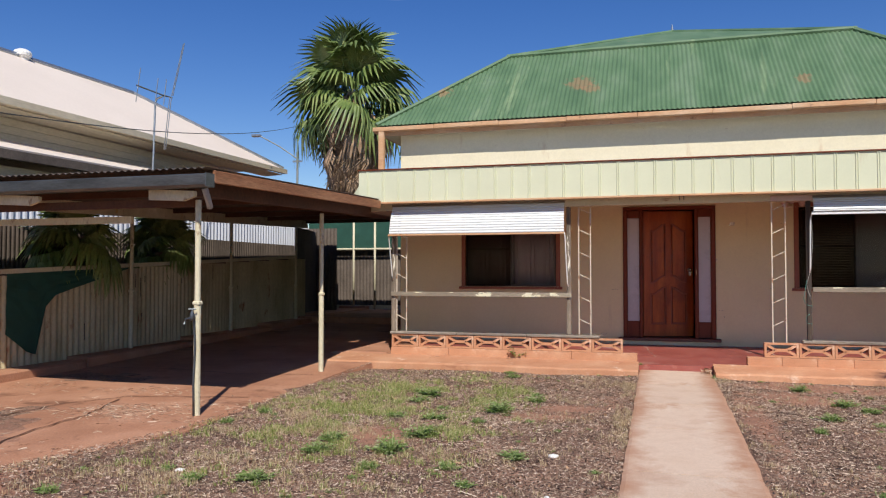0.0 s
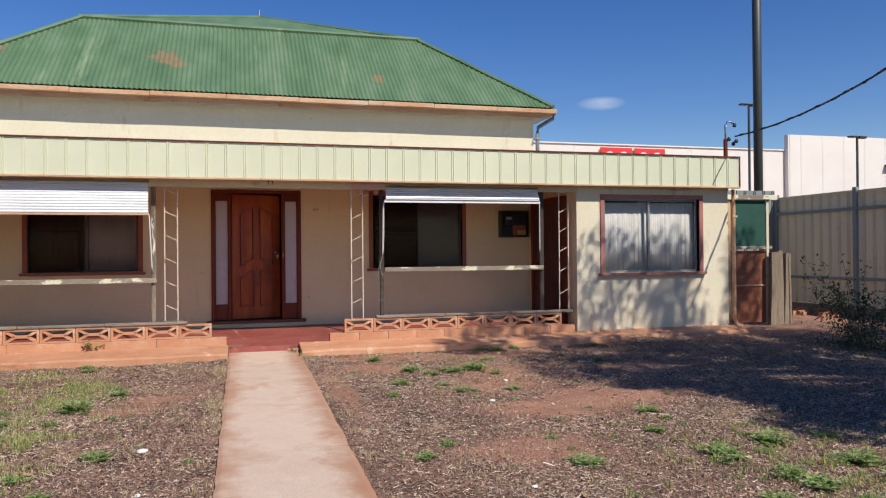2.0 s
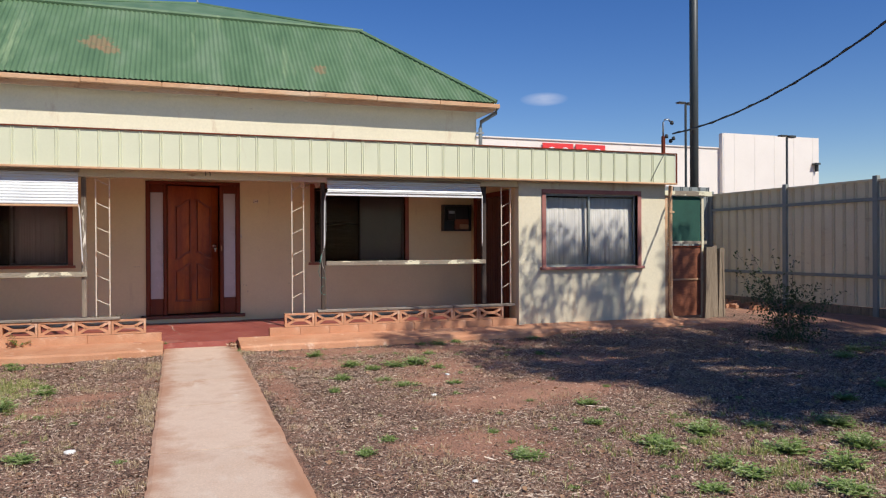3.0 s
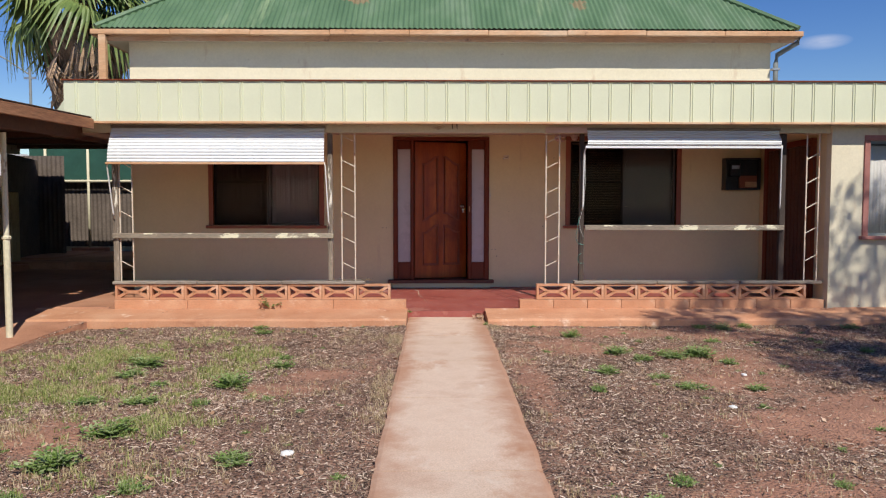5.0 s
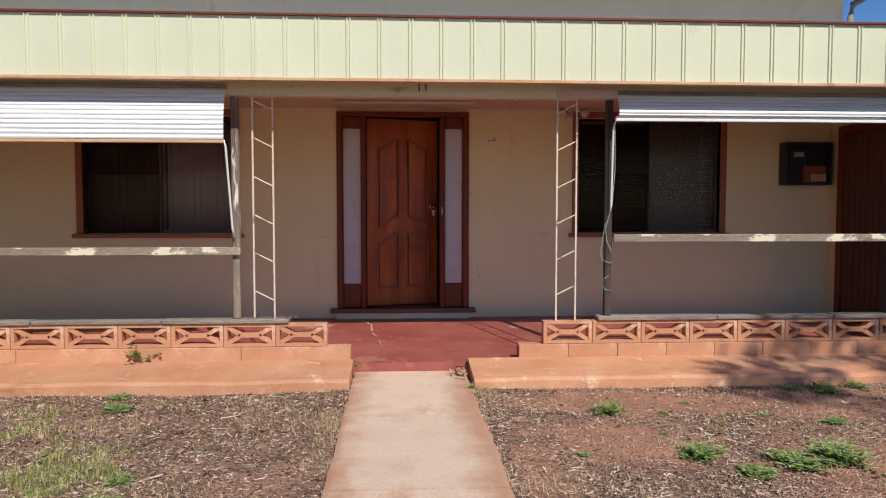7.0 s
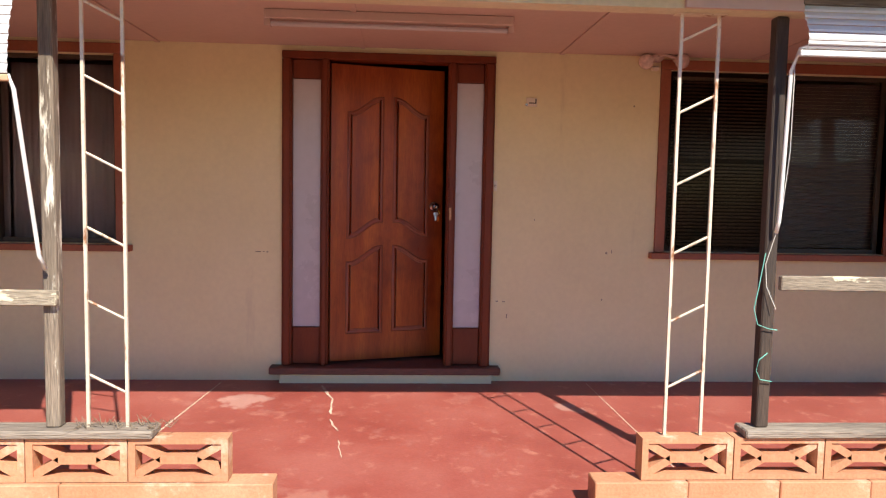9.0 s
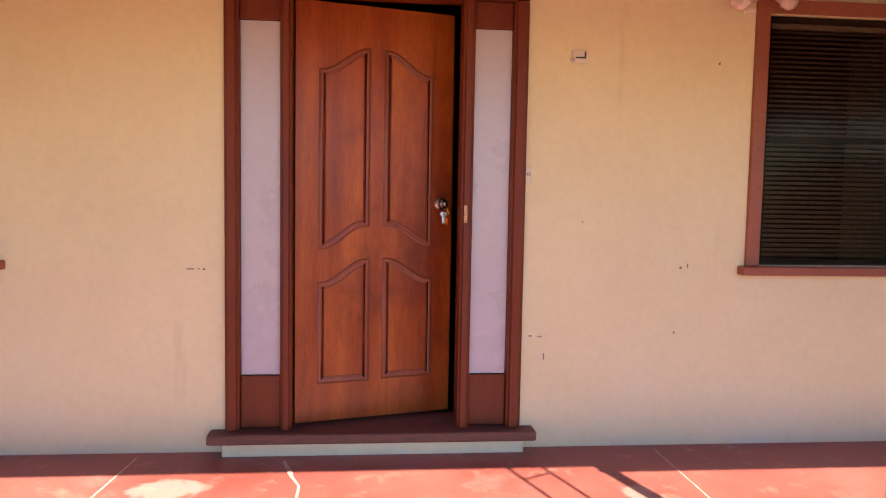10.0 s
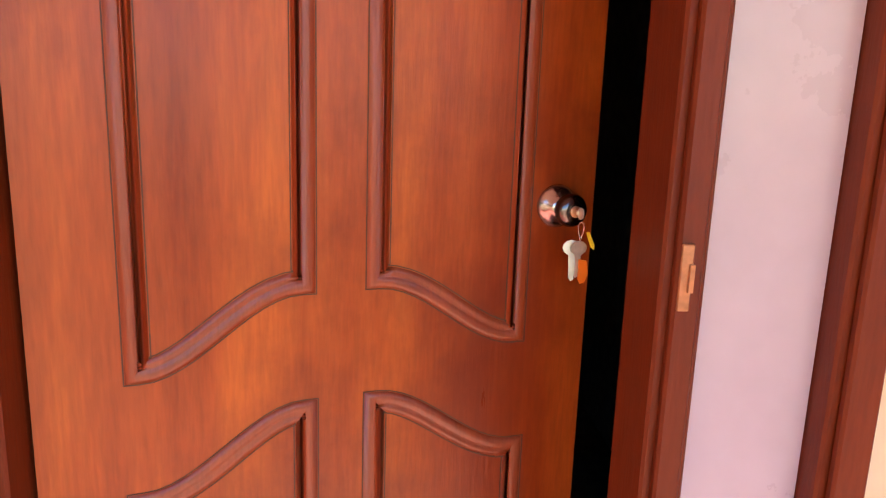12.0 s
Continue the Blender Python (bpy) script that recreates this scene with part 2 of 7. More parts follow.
M_BEAM = mat("cream painted beam", [(0.58, 0.53, 0.37), (0.64, 0.58, 0.42)], 2, 0.65, 0.08, 40, grit=0.06,
             stain=[((0.35, 0.25, 0.16), 5, 0.64, 0.72, (0.6, 2, 2))])
M_CEIL = mat("pink ceiling board", [(0.54, 0.39, 0.34), (0.58, 0.43, 0.38)], 1.2, 0.7, 0.05, 30, grit=0.03)
M_TRIMTAN = mat("weathered tan gutter", [(0.48, 0.25, 0.12), (0.56, 0.33, 0.18), (0.60, 0.42, 0.27)], 2, 0.7, 0.15, 30, stretch=(0.5, 2, 2), grit=0.12,
                stain=[((0.25, 0.12, 0.06), 4, 0.62, 0.7, (1, 1, 1))])
M_MAROON = mat("red-brown painted timber", [(0.13, 0.021, 0.006), (0.185, 0.035, 0.009)], 3, 0.5, 0.1, 50, stretch=(3, 3, 0.4), grit=0.1, spec=0.3)
M_WINFRAME = mat("orange-brown window frame", [(0.26, 0.075, 0.035), (0.32, 0.10, 0.05)], 3, 0.5, 0.1, 50, grit=0.08)
M_PINKFRAME = mat("weathered pink-brown window frame", [(0.30, 0.11, 0.085), (0.40, 0.17, 0.14)], 3, 0.65, 0.12, 50, grit=0.12, stain=[((0.5, 0.36, 0.3), 6, 0.62, 0.7, (1, 1, 0.5))])
M_SASH = mat("dark brown sash", [(0.045, 0.028, 0.017), (0.07, 0.045, 0.028)], 3, 0.45, 0.05, 50, grit=0.08)
M_DOOR = mat("varnished timber door", [(0.215, 0.030, 0.005), (0.34, 0.066, 0.010), (0.45, 0.114, 0.016)], 1.4, 0.33, 0.05, 30,
             stretch=(5, 5, 0.55), grit=0.14, spec=0.35, stain=[((0.14, 0.018, 0.005), 1.5, 0.5, 0.72, (1.3, 1, 1))])
M_MOULD = mat("varnished door moulding", [(0.18, 0.030, 0.010), (0.27, 0.055, 0.016)], 3, 0.35, 0.1, 40, stretch=(5, 5, 0.6), grit=0.1)
M_SILL = mat("dark dusty sill timber", [(0.12, 0.045, 0.028), (0.17, 0.07, 0.045)], 3, 0.65, 0.25, 30, stretch=(0.5, 3, 3), grit=0.2)
M_LITE = mat("frosted side pane", [(0.50, 0.445, 0.47), (0.53, 0.475, 0.50)], 1.2, 0.28, 0.03, 20, grit=0.03)
M_WHITE = mat("white enamelled steel", [(0.74, 0.74, 0.70), (0.80, 0.80, 0.78)], 3, 0.4, 0.03, 60, grit=0.03)
M_AWN = mat("white awning slats", [(0.72, 0.74, 0.74), (0.78, 0.80, 0.80)], 3, 0.35, 0.02, 60, grit=0.03, stain=[((0.5, 0.4, 0.3), 6, 0.7, 0.78, (1, 1, 1))])
M_IRON = mat("cream enamelled iron with rust", [(0.62, 0.52, 0.40), (0.70, 0.61, 0.49)], 3, 0.6, 0.15, 60, grit=0.05,
             stain=[(RUST, 16, 0.55, 0.63, (1, 1, 0.35))])
M_GREENROOF = mat("green corrugated iron", [(0.075, 0.145, 0.07), (0.10, 0.18, 0.09), (0.14, 0.215, 0.125)], 0.9, 0.6, 0.03, 30, stretch=(2.5, 1, 1), grit=0.08,
                  stain=[((0.20, 0.28, 0.15), 1.1, 0.60, 0.72, (3, 0.5, 0.5)), ((0.30, 0.19, 0.10), 1.4, 0.70, 0.78, (2.0, 0.6, 0.6))],
                  spots=[((-1.64, -3.46, 0.76), 0.24), ((-1.42, -3.66, 0.62), 0.15), ((1.93, -3.78, 0.52), 0.15), ((-4.1, -3.5, 0.74), 0.13)])
M_NBROOF = mat("pale pink roof sheet", [(0.74, 0.64, 0.54), (0.78, 0.68, 0.58)], 0.8, 0.6, 0.02, 20, grit=0.03)
M_NBWALL = mat("cream weatherboard", [(0.50, 0.44, 0.32), (0.58, 0.51, 0.38)], 2, 0.8, 0.1, 20, stretch=(1, 0.4, 2), grit=0.1)
M_GALV = mat("galvanised steel", [(0.30, 0.33, 0.36), (0.42, 0.45, 0.48)], 6, 0.38, 0.04, 50, metal=0.7, grit=0.08)
M_OLDIRON = mat("old corrugated iron", [(0.36, 0.30, 0.17), (0.50, 0.43, 0.26), (0.60, 0.52, 0.34)], 1.5, 0.6, 0.05, 40, stretch=(1, 1, 0.4), grit=0.12,
                stain=[(RUST, 3, 0.62, 0.7, (1, 1, 0.5))])
M_CPROOF = mat("rusting carport sheet and shade-dark iron", [(0.085, 0.065, 0.052), (0.15, 0.118, 0.095)], 2, 0.75, 0.08, 30, grit=0.2)
M_CPTIMB = mat("red-brown carport timber", [(0.20, 0.075, 0.035), (0.30, 0.13, 0.06), (0.40, 0.2, 0.1)], 2, 0.8, 0.3, 30, stretch=(3, 0.3, 3), grit=0.25)
M_CPPOST = mat("cream pipe post", [(0.55, 0.50, 0.34), (0.68, 0.63, 0.46)], 4, 0.6, 0.15, 50, stretch=(1, 1, 0.5), grit=0.1,
               stain=[((0.30, 0.2, 0.12), 9, 0.6, 0.66, (1, 1, 0.4)), ((0.62, 0.4, 0.12), 2.5, 0.62, 0.7, (1, 1, 1))])
M_FENCE = mat("grey-green steel fence", [(0.68, 0.59, 0.40), (0.75, 0.66, 0.46)], 1.5, 0.55, 0.03, 40, grit=0.05,
              stain=[((0.38, 0.25, 0.16), 2, 0.62, 0.8, (1, 1, 2))])
M_FPOST = mat("blue-grey fence post", [(0.19, 0.21, 0.20), (0.24, 0.26, 0.25)], 2, 0.5, 0.03, 40, grit=0.05)
M_SHADE = mat("dark green shade cloth", [(0.012, 0.06, 0.042), (0.02, 0.085, 0.06)], 4, 0.85, 0.2, 220, grit=0.25)
M_PLY = mat("red-stained plywood", [(0.22, 0.07, 0.035), (0.30, 0.105, 0.05)], 2.5, 0.75, 0.2, 40, stretch=(0.5, 1, 2), grit=0.18)
M_LOG = mat("weathered split timber", [(0.16, 0.12, 0.08), (0.28, 0.22, 0.155)], 3, 0.9, 0.6, 30, stretch=(5, 5, 0.3), grit=0.3)
M_SHED = mat("white metal warehouse wall", [(0.74, 0.69, 0.62), (0.79, 0.74, 0.67)], 0.4, 0.6, 0.01, 10, grit=0.02)
M_SIGNRED = mat("red sign panel", [(0.70, 0.03, 0.03), (0.74, 0.04, 0.04)], 1, 0.5, 0, 10, grit=0.02)
M_SIGNWHITE = mat("white sign shape", [(0.8, 0.8, 0.8), (0.82, 0.82, 0.82)], 1, 0.5, 0, 10, grit=0.02)
M_ZINC = mat("bright zinc sheet", [(0.58, 0.60, 0.63), (0.66, 0.68, 0.71)], 1, 0.5, 0.02, 30, grit=0.04)
M_DARKTIMB = mat("dark roof timber and crease shade", [(0.07, 0.028, 0.015), (0.12, 0.05, 0.026)], 2, 0.8, 0.2, 30, grit=0.2)
M_GUTTER = mat("tarnished steel gutter", [(0.07, 0.08, 0.09), (0.15, 0.17, 0.19)], 5, 0.4, 0.04, 40, stretch=(0.4, 2, 2), metal=0.6, grit=0.1)
M_DRAPE = mat("dim brown net curtain", [(0.20, 0.155, 0.15), (0.27, 0.21, 0.20)], 2, 0.9, 0.02, 60, grit=0.1)
M_BLACKPOLE = mat("dark steel pole", [(0.035, 0.045, 0.045), (0.05, 0.06, 0.06)], 1, 0.5, 0.05, 30, grit=0.1)
M_BLACK = mat("black fittings", [(0.012, 0.012, 0.012), (0.025, 0.025, 0.025)], 4, 0.5, 0.05, 40)
# The gloom of the rooms is put into this dark colour.
M_INSIDE = mat("interior colour darkened for shade", [(0.12, 0.10, 0.085), (0.15, 0.125, 0.1)], 1, 0.9, 0.05, 20)
M_BLIND = mat("brown venetian slats", [(0.36, 0.25, 0.16), (0.42, 0.30, 0.20)], 2, 0.5, 0.02, 40)
M_CURTAIN = mat("pale lace curtain", [(0.52, 0.50, 0.46), (0.66, 0.64, 0.59)], 5, 0.9, 0.05, 80, grit=0.14)
M_CHROME = mat("worn chrome", [(0.50, 0.51, 0.54), (0.62, 0.63, 0.66)], 5, 0.2, 0.0, 40, metal=1.0, grit=0.03)
# Plain chrome with its dark reflections put into the base colour.
M_DARKCHROME = mat("chrome darkened for reflections", [(0.10, 0.085, 0.085), (0.18, 0.15, 0.15)], 5, 0.2, 0.0, 40, metal=1.0, grit=0.03)
M_BRASS = mat("brass plate", [(0.40, 0.18, 0.09), (0.50, 0.25, 0.13)], 8, 0.35, 0.03, 60, metal=0.5)
M_KEY = mat("nickel key", [(0.60, 0.54, 0.42), (0.74, 0.68, 0.54)], 9, 0.3, 0.0, 40, metal=0.7)
M_TAGO = mat("orange plastic tag", [(0.75, 0.16, 0.01), (0.8, 0.2, 0.02)], 3, 0.4, 0, 10)
M_TAGY = mat("yellow plastic tag", [(0.7, 0.5, 0.02), (0.75, 0.55, 0.04)], 3, 0.4, 0, 10)
M_PLASTIC = mat("ivory plastic", [(0.70, 0.62, 0.50), (0.76, 0.68, 0.56)], 3, 0.45, 0.02, 40, grit=0.04)
M_ROPE = mat("green nylon cord", [(0.10, 0.42, 0.34), (0.2, 0.5, 0.42)], 30, 0.7, 0.1, 200)
M_WROPE = mat("white nylon cord", [(0.6, 0.58, 0.52), (0.7, 0.68, 0.62)], 30, 0.7, 0.1, 200)
M_LAMP = mat("frosted lamp glass", [(0.60, 0.46, 0.40), (0.68, 0.54, 0.48)], 3, 0.25, 0.02, 30)
M_FROND = mat("palm frond", [(0.075, 0.12, 0.03), (0.15, 0.21, 0.055), (0.30, 0.34, 0.12)], 1.2, 0.45, 0.05, 30, grit=0.2)
M_SKIRT = mat("dead palm frond", [(0.26, 0.165, 0.095), (0.44, 0.30, 0.19), (0.60, 0.44, 0.30)], 1.5, 0.85, 0.2, 40, grit=0.25)
M_TRUNK = mat("palm trunk", [(0.18, 0.11, 0.06), (0.30, 0.19, 0.11)], 4, 0.9, 0.8, 20, stretch=(1, 1, 3), grit=0.3)
M_BARK = mat("grey bark", [(0.16, 0.13, 0.10), (0.26, 0.22, 0.17)], 4, 0.9, 0.6, 25, stretch=(3, 3, 0.5), grit=0.3)
M_LEAF = mat("olive leaves", [(0.05, 0.09, 0.03), (0.09, 0.13, 0.05)], 3, 0.6, 0, 30)
M_WEED = piece_mat("weed leaves", [(0.12, 0.205, 0.04), (0.19, 0.285, 0.065), (0.27, 0.36, 0.12), (0.42, 0.47, 0.24)], 0.55, 0.22)
M_GRASS = piece_mat("green grass", [(0.17, 0.235, 0.05), (0.28, 0.33, 0.09), (0.42, 0.41, 0.16), (0.60, 0.52, 0.30)], 0.6, 0.2)
M_DRYGRASS = piece_mat("dry grass blades", [(0.30, 0.21, 0.12), (0.52, 0.40, 0.24), (0.66, 0.53, 0.34)], 0.85, 0.15)
M_STRAW = piece_mat("dry straw", [(0.14, 0.085, 0.06), (0.36, 0.245, 0.17), (0.56, 0.42, 0.30), (0.82, 0.68, 0.53)], 0.9)
M_CHIP = piece_mat("bark mulch", [(0.05, 0.031, 0.023), (0.17, 0.107, 0.076), (0.36, 0.245, 0.18), (0.66, 0.50, 0.39)], 0.9)
M_DEADLEAF = piece_mat("fallen leaves", [(0.20, 0.11, 0.06), (0.40, 0.24, 0.14), (0.60, 0.42, 0.30)], 0.8)


def glass(name, tint, rough=0.02, alpha=0.35):
    m = bpy.data.materials.new(name)
    m.use_nodes = True
    nt = m.node_tree
    N, L = nt.nodes, nt.links
    N.remove(N["Principled BSDF"])
    g = N.new("ShaderNodeBsdfGlossy")
    g.inputs["Roughness"].default_value = rough
    tr = N.new("ShaderNodeBsdfTransparent")
    tr.inputs["Color"].default_value = (*tint, 1)
    fz = N.new("ShaderNodeFresnel")
    fz.inputs["IOR"].default_value = 1.52
    nz = N.new("ShaderNodeTexNoise")
    nz.inputs["Scale"].default_value = 1.2
    bp = N.new("ShaderNodeBump")
    bp.inputs["Strength"].default_value, bp.inputs["Distance"].default_value = 0.15, 0.01
    L.new(nz.outputs[0], bp.inputs["Height"])
    L.new(bp.outputs[0], g.inputs["Normal"])
    mx = N.new("ShaderNodeMixShader")
    ad = N.new("ShaderNodeMath")
    ad.operation = "MULTIPLY"
    ad.inputs[1].default_value = alpha
    L.new(fz.outputs[0], ad.inputs[0])
    L.new(ad.outputs[0], mx.inputs[0])
    L.new(tr.outputs[0], mx.inputs[1])
    L.new(g.outputs[0], mx.inputs[2])
    L.new(mx.outputs[0], N["Material Output"].inputs[0])
    return m


M_GLASS = glass("window glass", (0.97, 0.97, 0.97), 0.02, 0.13)
M_FLYSCREEN = glass("dark insect screen glass", (0.70, 0.66, 0.62), 0.12, 0.06)


# ---- building helpers ----
def box(bm, x0, x1, y0, y1, z0, z1):
    v = [bm.verts.new((x, y, z)) for x in (x0, x1) for y in (y0, y1) for z in (z0, z1)]
    for q in ((0, 1, 3, 2), (4, 6, 7, 5), (0, 4, 5, 1), (2, 3, 7, 6), (0, 2, 6, 4), (1, 5, 7, 3)):
        bm.faces.new([v[i] for i in q])
    return v


def tube(bm, pts, r, n=8, cap=True):
    """A round bar along points; r is one radius or one per point."""
    pts = [Vector(p) for p in pts]
    rings = []
    for i, p in enumerate(pts):
        d = (pts[min(i + 1, len(pts) - 1)] - pts[max(i - 1, 0)]).normalized()
        ref = Vector((0, 0, 1)) if abs(d.z) < 0.9 else Vector((1, 0, 0))
        u = d.cross(ref).normalized()
        w = d.cross(u)
        rad = r[i] if isinstance(r, (list, tuple)) else r
        rings.append([bm.verts.new(p + rad * (math.cos(2 * math.pi * k / n) * u + math.sin(2 * math.pi * k / n) * w)) for k in range(n)])
    for a, b in zip(rings, rings[1:]):
        for k in range(n):
            bm.faces.new((a[k], a[(k + 1) % n], b[(k + 1) % n], b[k]))
    if cap:
        bm.faces.new(rings[0][::-1])
        bm.faces.new(rings[-1])


def lathe(bm, origin, axis, prof, n=20):
    """Turned shape: prof is (distance along axis, radius)."""
    axis = Vector(axis).normalized()
    tube_pts = [Vector(origin) + axis * a for a, _ in prof]
    ref = Vector((0, 0, 1)) if abs(axis.z) < 0.9 else Vector((1, 0, 0))
    u = axis.cross(ref).normalized()
    w = axis.cross(u)
    rings = [[bm.verts.new(p + rad * (math.cos(2 * math.pi * k / n) * u + math.sin(2 * math.pi * k / n) * w)) for k in range(n)]
             for p, (_, rad) in zip(tube_pts, prof)]
    for a, b in zip(rings, rings[1:]):
        for k in range(n):
            bm.faces.new((a[k], a[(k + 1) % n], b[(k + 1) % n], b[k]))
    bm.faces.new(rings[0][::-1])
    bm.faces.new(rings[-1])


def origin_of(ob):
    p = Vector((0, 0, 0))
    while ob is not None:
        p += ob.location
        ob = ob.parent
    return p


def mesh_of(name, bm, material, at=(0, 0, 0), bevel=0.0, smooth=False):
    bmesh.ops.recalc_face_normals(bm, faces=bm.faces[:])
    if bevel:
        bmesh.ops.bevel(bm, geom=bm.edges[:], offset=bevel, segments=1, affect="EDGES", clamp_overlap=True)
    bmesh.ops.translate(bm, verts=bm.verts[:], vec=-Vector(at))
    me = bpy.data.meshes.new(name)
    bm.to_mesh(me)
    bm.free()
    me.materials.append(material)
    if smooth:
        for pl in me.polygons:
            pl.use_smooth = True
    return me


def thing(name, at, label, category, group=""):
    e = new(name)
    e.location = at
    e.empty_display_size = 0.1
    return tagged(e, label, category, group)


def part(name, bm, material, parent, label="", bevel=0.0, smooth=False):
    ob = new(name, mesh_of(name, bm, material, origin_of(parent), bevel, smooth))
    ob.parent = parent
    return tagged(ob, label)


def single(name, bm, material, at, label, category, group="", bevel=0.0, smooth=False):
    ob = new(name, mesh_of(name, bm, material, at, bevel, smooth))
    ob.location = at
    return tagged(ob, label, category, group)


def setting(name, bm, material, label="", bevel=0.0, smooth=False):
    return tagged(new(name, mesh_of(name, bm, material, (0, 0, 0), bevel, smooth)), label, "", "", "structure")


def solid(ob, thick):
    m = ob.modifiers.new("thickness", "SOLIDIFY")
    m.thickness, m.offset = thick, 0
    return ob


def boxes(*bs):
    bm = bmesh.new()
    for b in bs:
        box(bm, *b)
    return bm


def corrugated(bm, a, u, v, width, length, pitch=0.076, amp=0.009, steps=6, hip_l=0.0, hip_r=0.0):
    """Corrugated sheet from corner a: waves repeat along u and run along v; the hips cut its far corners."""
    a, u, v = Vector(a), Vector(u).normalized(), Vector(v).normalized()
    n = u.cross(v).normalized()
    cols = int(width / pitch * steps)
    prev = None
    for i in range(cols + 1):
        s = width * i / cols
        f = min(1, s / hip_l if hip_l else 1, (width - s) / hip_r if hip_r else 1)
        h = amp * math.sin(2 * math.pi * s / pitch)
        lo = bm.verts.new(a + u * s + n * h)
        hi = bm.verts.new(a + u * s + v * (length * max(f, 0.001)) + n * h)
        if prev:
            bm.faces.new((prev[0], lo, hi, prev[1]))
        prev = (lo, hi)
    return bm


def ribbed(bm, a, u, v, width, height, pitch, rib, depth):
    """Flat pan sheet with narrow raised ribs, as a folded section along u."""
    a, u, v = Vector(a), Vector(u).normalized(), Vector(v).normalized()
    n = u.cross(v).normalized()
    prof, s = [(0.0, 0.0)], pitch * 0.5
    while s + rib < width:
        for off in (0, rib * 1.6):
            prof += [(s + off - rib * 0.5, 0), (s + off - rib * 0.2, depth), (s + off + rib * 0.2, depth), (s + off + rib * 0.5, 0)]
        s += pitch
    prof.append((width, 0.0))
    prev = None
    for s, h in prof:
        lo, hi = bm.verts.new(a + u * s + n * h), bm.verts.new(a + u * s + v * height + n * h)
        if prev:
            bm.faces.new((prev[0], lo, hi, prev[1]))
        prev = (lo, hi)
    return bm


# ---- ground ----
BARE = ((1.35, 8.1, 0.5, 0.5), (1.9, 8.95, 1.2, 0.35), (2.9, 7.4, 0.8, 0.6), (2.4, 6.7, 0.6, 0.5), (3.4, 5.8, 0.8, 0.5), (2.36, 5.35, 0.5, 0.4), (1.82, 4.16, 0.6, 0.5),
        (0.78, 7.0, 0.16, 1.6), (3.6, 8.9, 1.3, 0.5), (-1.0, 6.9, 0.35, 0.3), (-1.2, 6.4, 0.4, 0.3), (4.6, 7.3, 0.6, 0.5), (-2.4, 5.2, 0.4, 0.4), (7.4, 9.4, 2.4, 0.5), (-5.2, 3.4, 1.0, 2.0), (10.9, 8.5, 0.9, 4.0))


def bare(x, y):
    b = max(math.exp(-((x - cx) / rx) ** 2 - ((y - cy) / ry) ** 2) for cx, cy, rx, ry in BARE)
    return min(1.0, 0.85 * b + 0.55 * max(0.0, noise.noise((x * 0.8, y * 0.8, 21))))


def ground_z(x, y):
    z = -0.03
    if -9 < x < 12.6 and -4 < y < 11.2:
        z += 0.028 * noise.noise((x * 0.6, y * 0.6, 0)) + 0.012 * noise.noise((x * 3, y * 3, 5)) + 0.006 * noise.noise((x * 8, y * 8, 5))
        d = abs(x - 0.13)
        z = min(z, -0.06) if d < 0.40 else min(z, -0.02) if d < 0.44 else z + 0.014 * max(0, 1 - (d - 0.44) / 0.4)
        if x < -4.0:
            z += 0.004
    if 5.0 < x < 12.6 and 7.5 < y < 16:
        z += 0.085 * min(1, (y - 7.5) / 2) * min(1, (x - 5.0) / 0.6)
    return z


def ground_sheet():
    bm = bmesh.new()
    lay = bm.verts.layers.float.new("bare")
    far = 600
    xs = [-far, -60, -20] + [-9 + 0.12 * i for i in range(181)] + [16, 30, 90, far]
    ys = [-far, -60, -14] + [-4 + 0.5 * i for i in range(12)] + [2 + 0.12 * i for i in range(76)] + [12, 16, 30, 90, far]
    grid = []
    for x in xs:
        row = []
        for y in ys:
            v = bm.verts.new((x, y, ground_z(x, y)))
            v[lay] = bare(x, y)
            row.append(v)
        grid.append(row)
    for i in range(len(xs) - 1):
        for j in range(len(ys) - 1):
            bm.faces.new((grid[i][j], grid[i + 1][j], grid[i + 1][j + 1], grid[i][j + 1]))
    return bm


setting("ground", ground_sheet(), M_EARTH, "bare red-brown earth with dry mulch and scattered weeds", smooth=True)


def drive_z(y):
    return 0.0 + max(0.0, y - 7.5) * 0.024


def driveway():
    """Poured strip that rises gently to the back, with an uneven lawn edge."""
    bm = bmesh.new()
    ys = [-5 + 0.5 * i for i in range(60)]
    prev = None
    for y in ys:
        if y < 9.4:
            e = -4.05 - 0.035 * (y - 5) + 0.12 * noise.noise((y * 0.7, 3, 0)) + 0.05 * noise.noise((y * 3, 3, 0))
            if y < 5:
                e = -4.05 - (5 - y) * 0.30 + 0.15 * noise.noise((y * 0.8, 3, 0))
        else:
            e = -4.02 if y < 11.9 else -4.54
        z = drive_z(y)
        row = [bm.verts.new((x, y, zz)) for x, zz in ((-8.0, z - 0.3), (-8.0, z), (-6.5, z - 0.015), (-5.2, z - 0.01), (e - 0.35, z - 0.006), (e, z - 0.03 if y < 9.3 else z), (e + 0.03, z - 0.3))]
        if prev:
            for k in range(6):
                bm.faces.new((prev[k], prev[k + 1], row[k + 1], row[k]))
        prev = row
    return bm


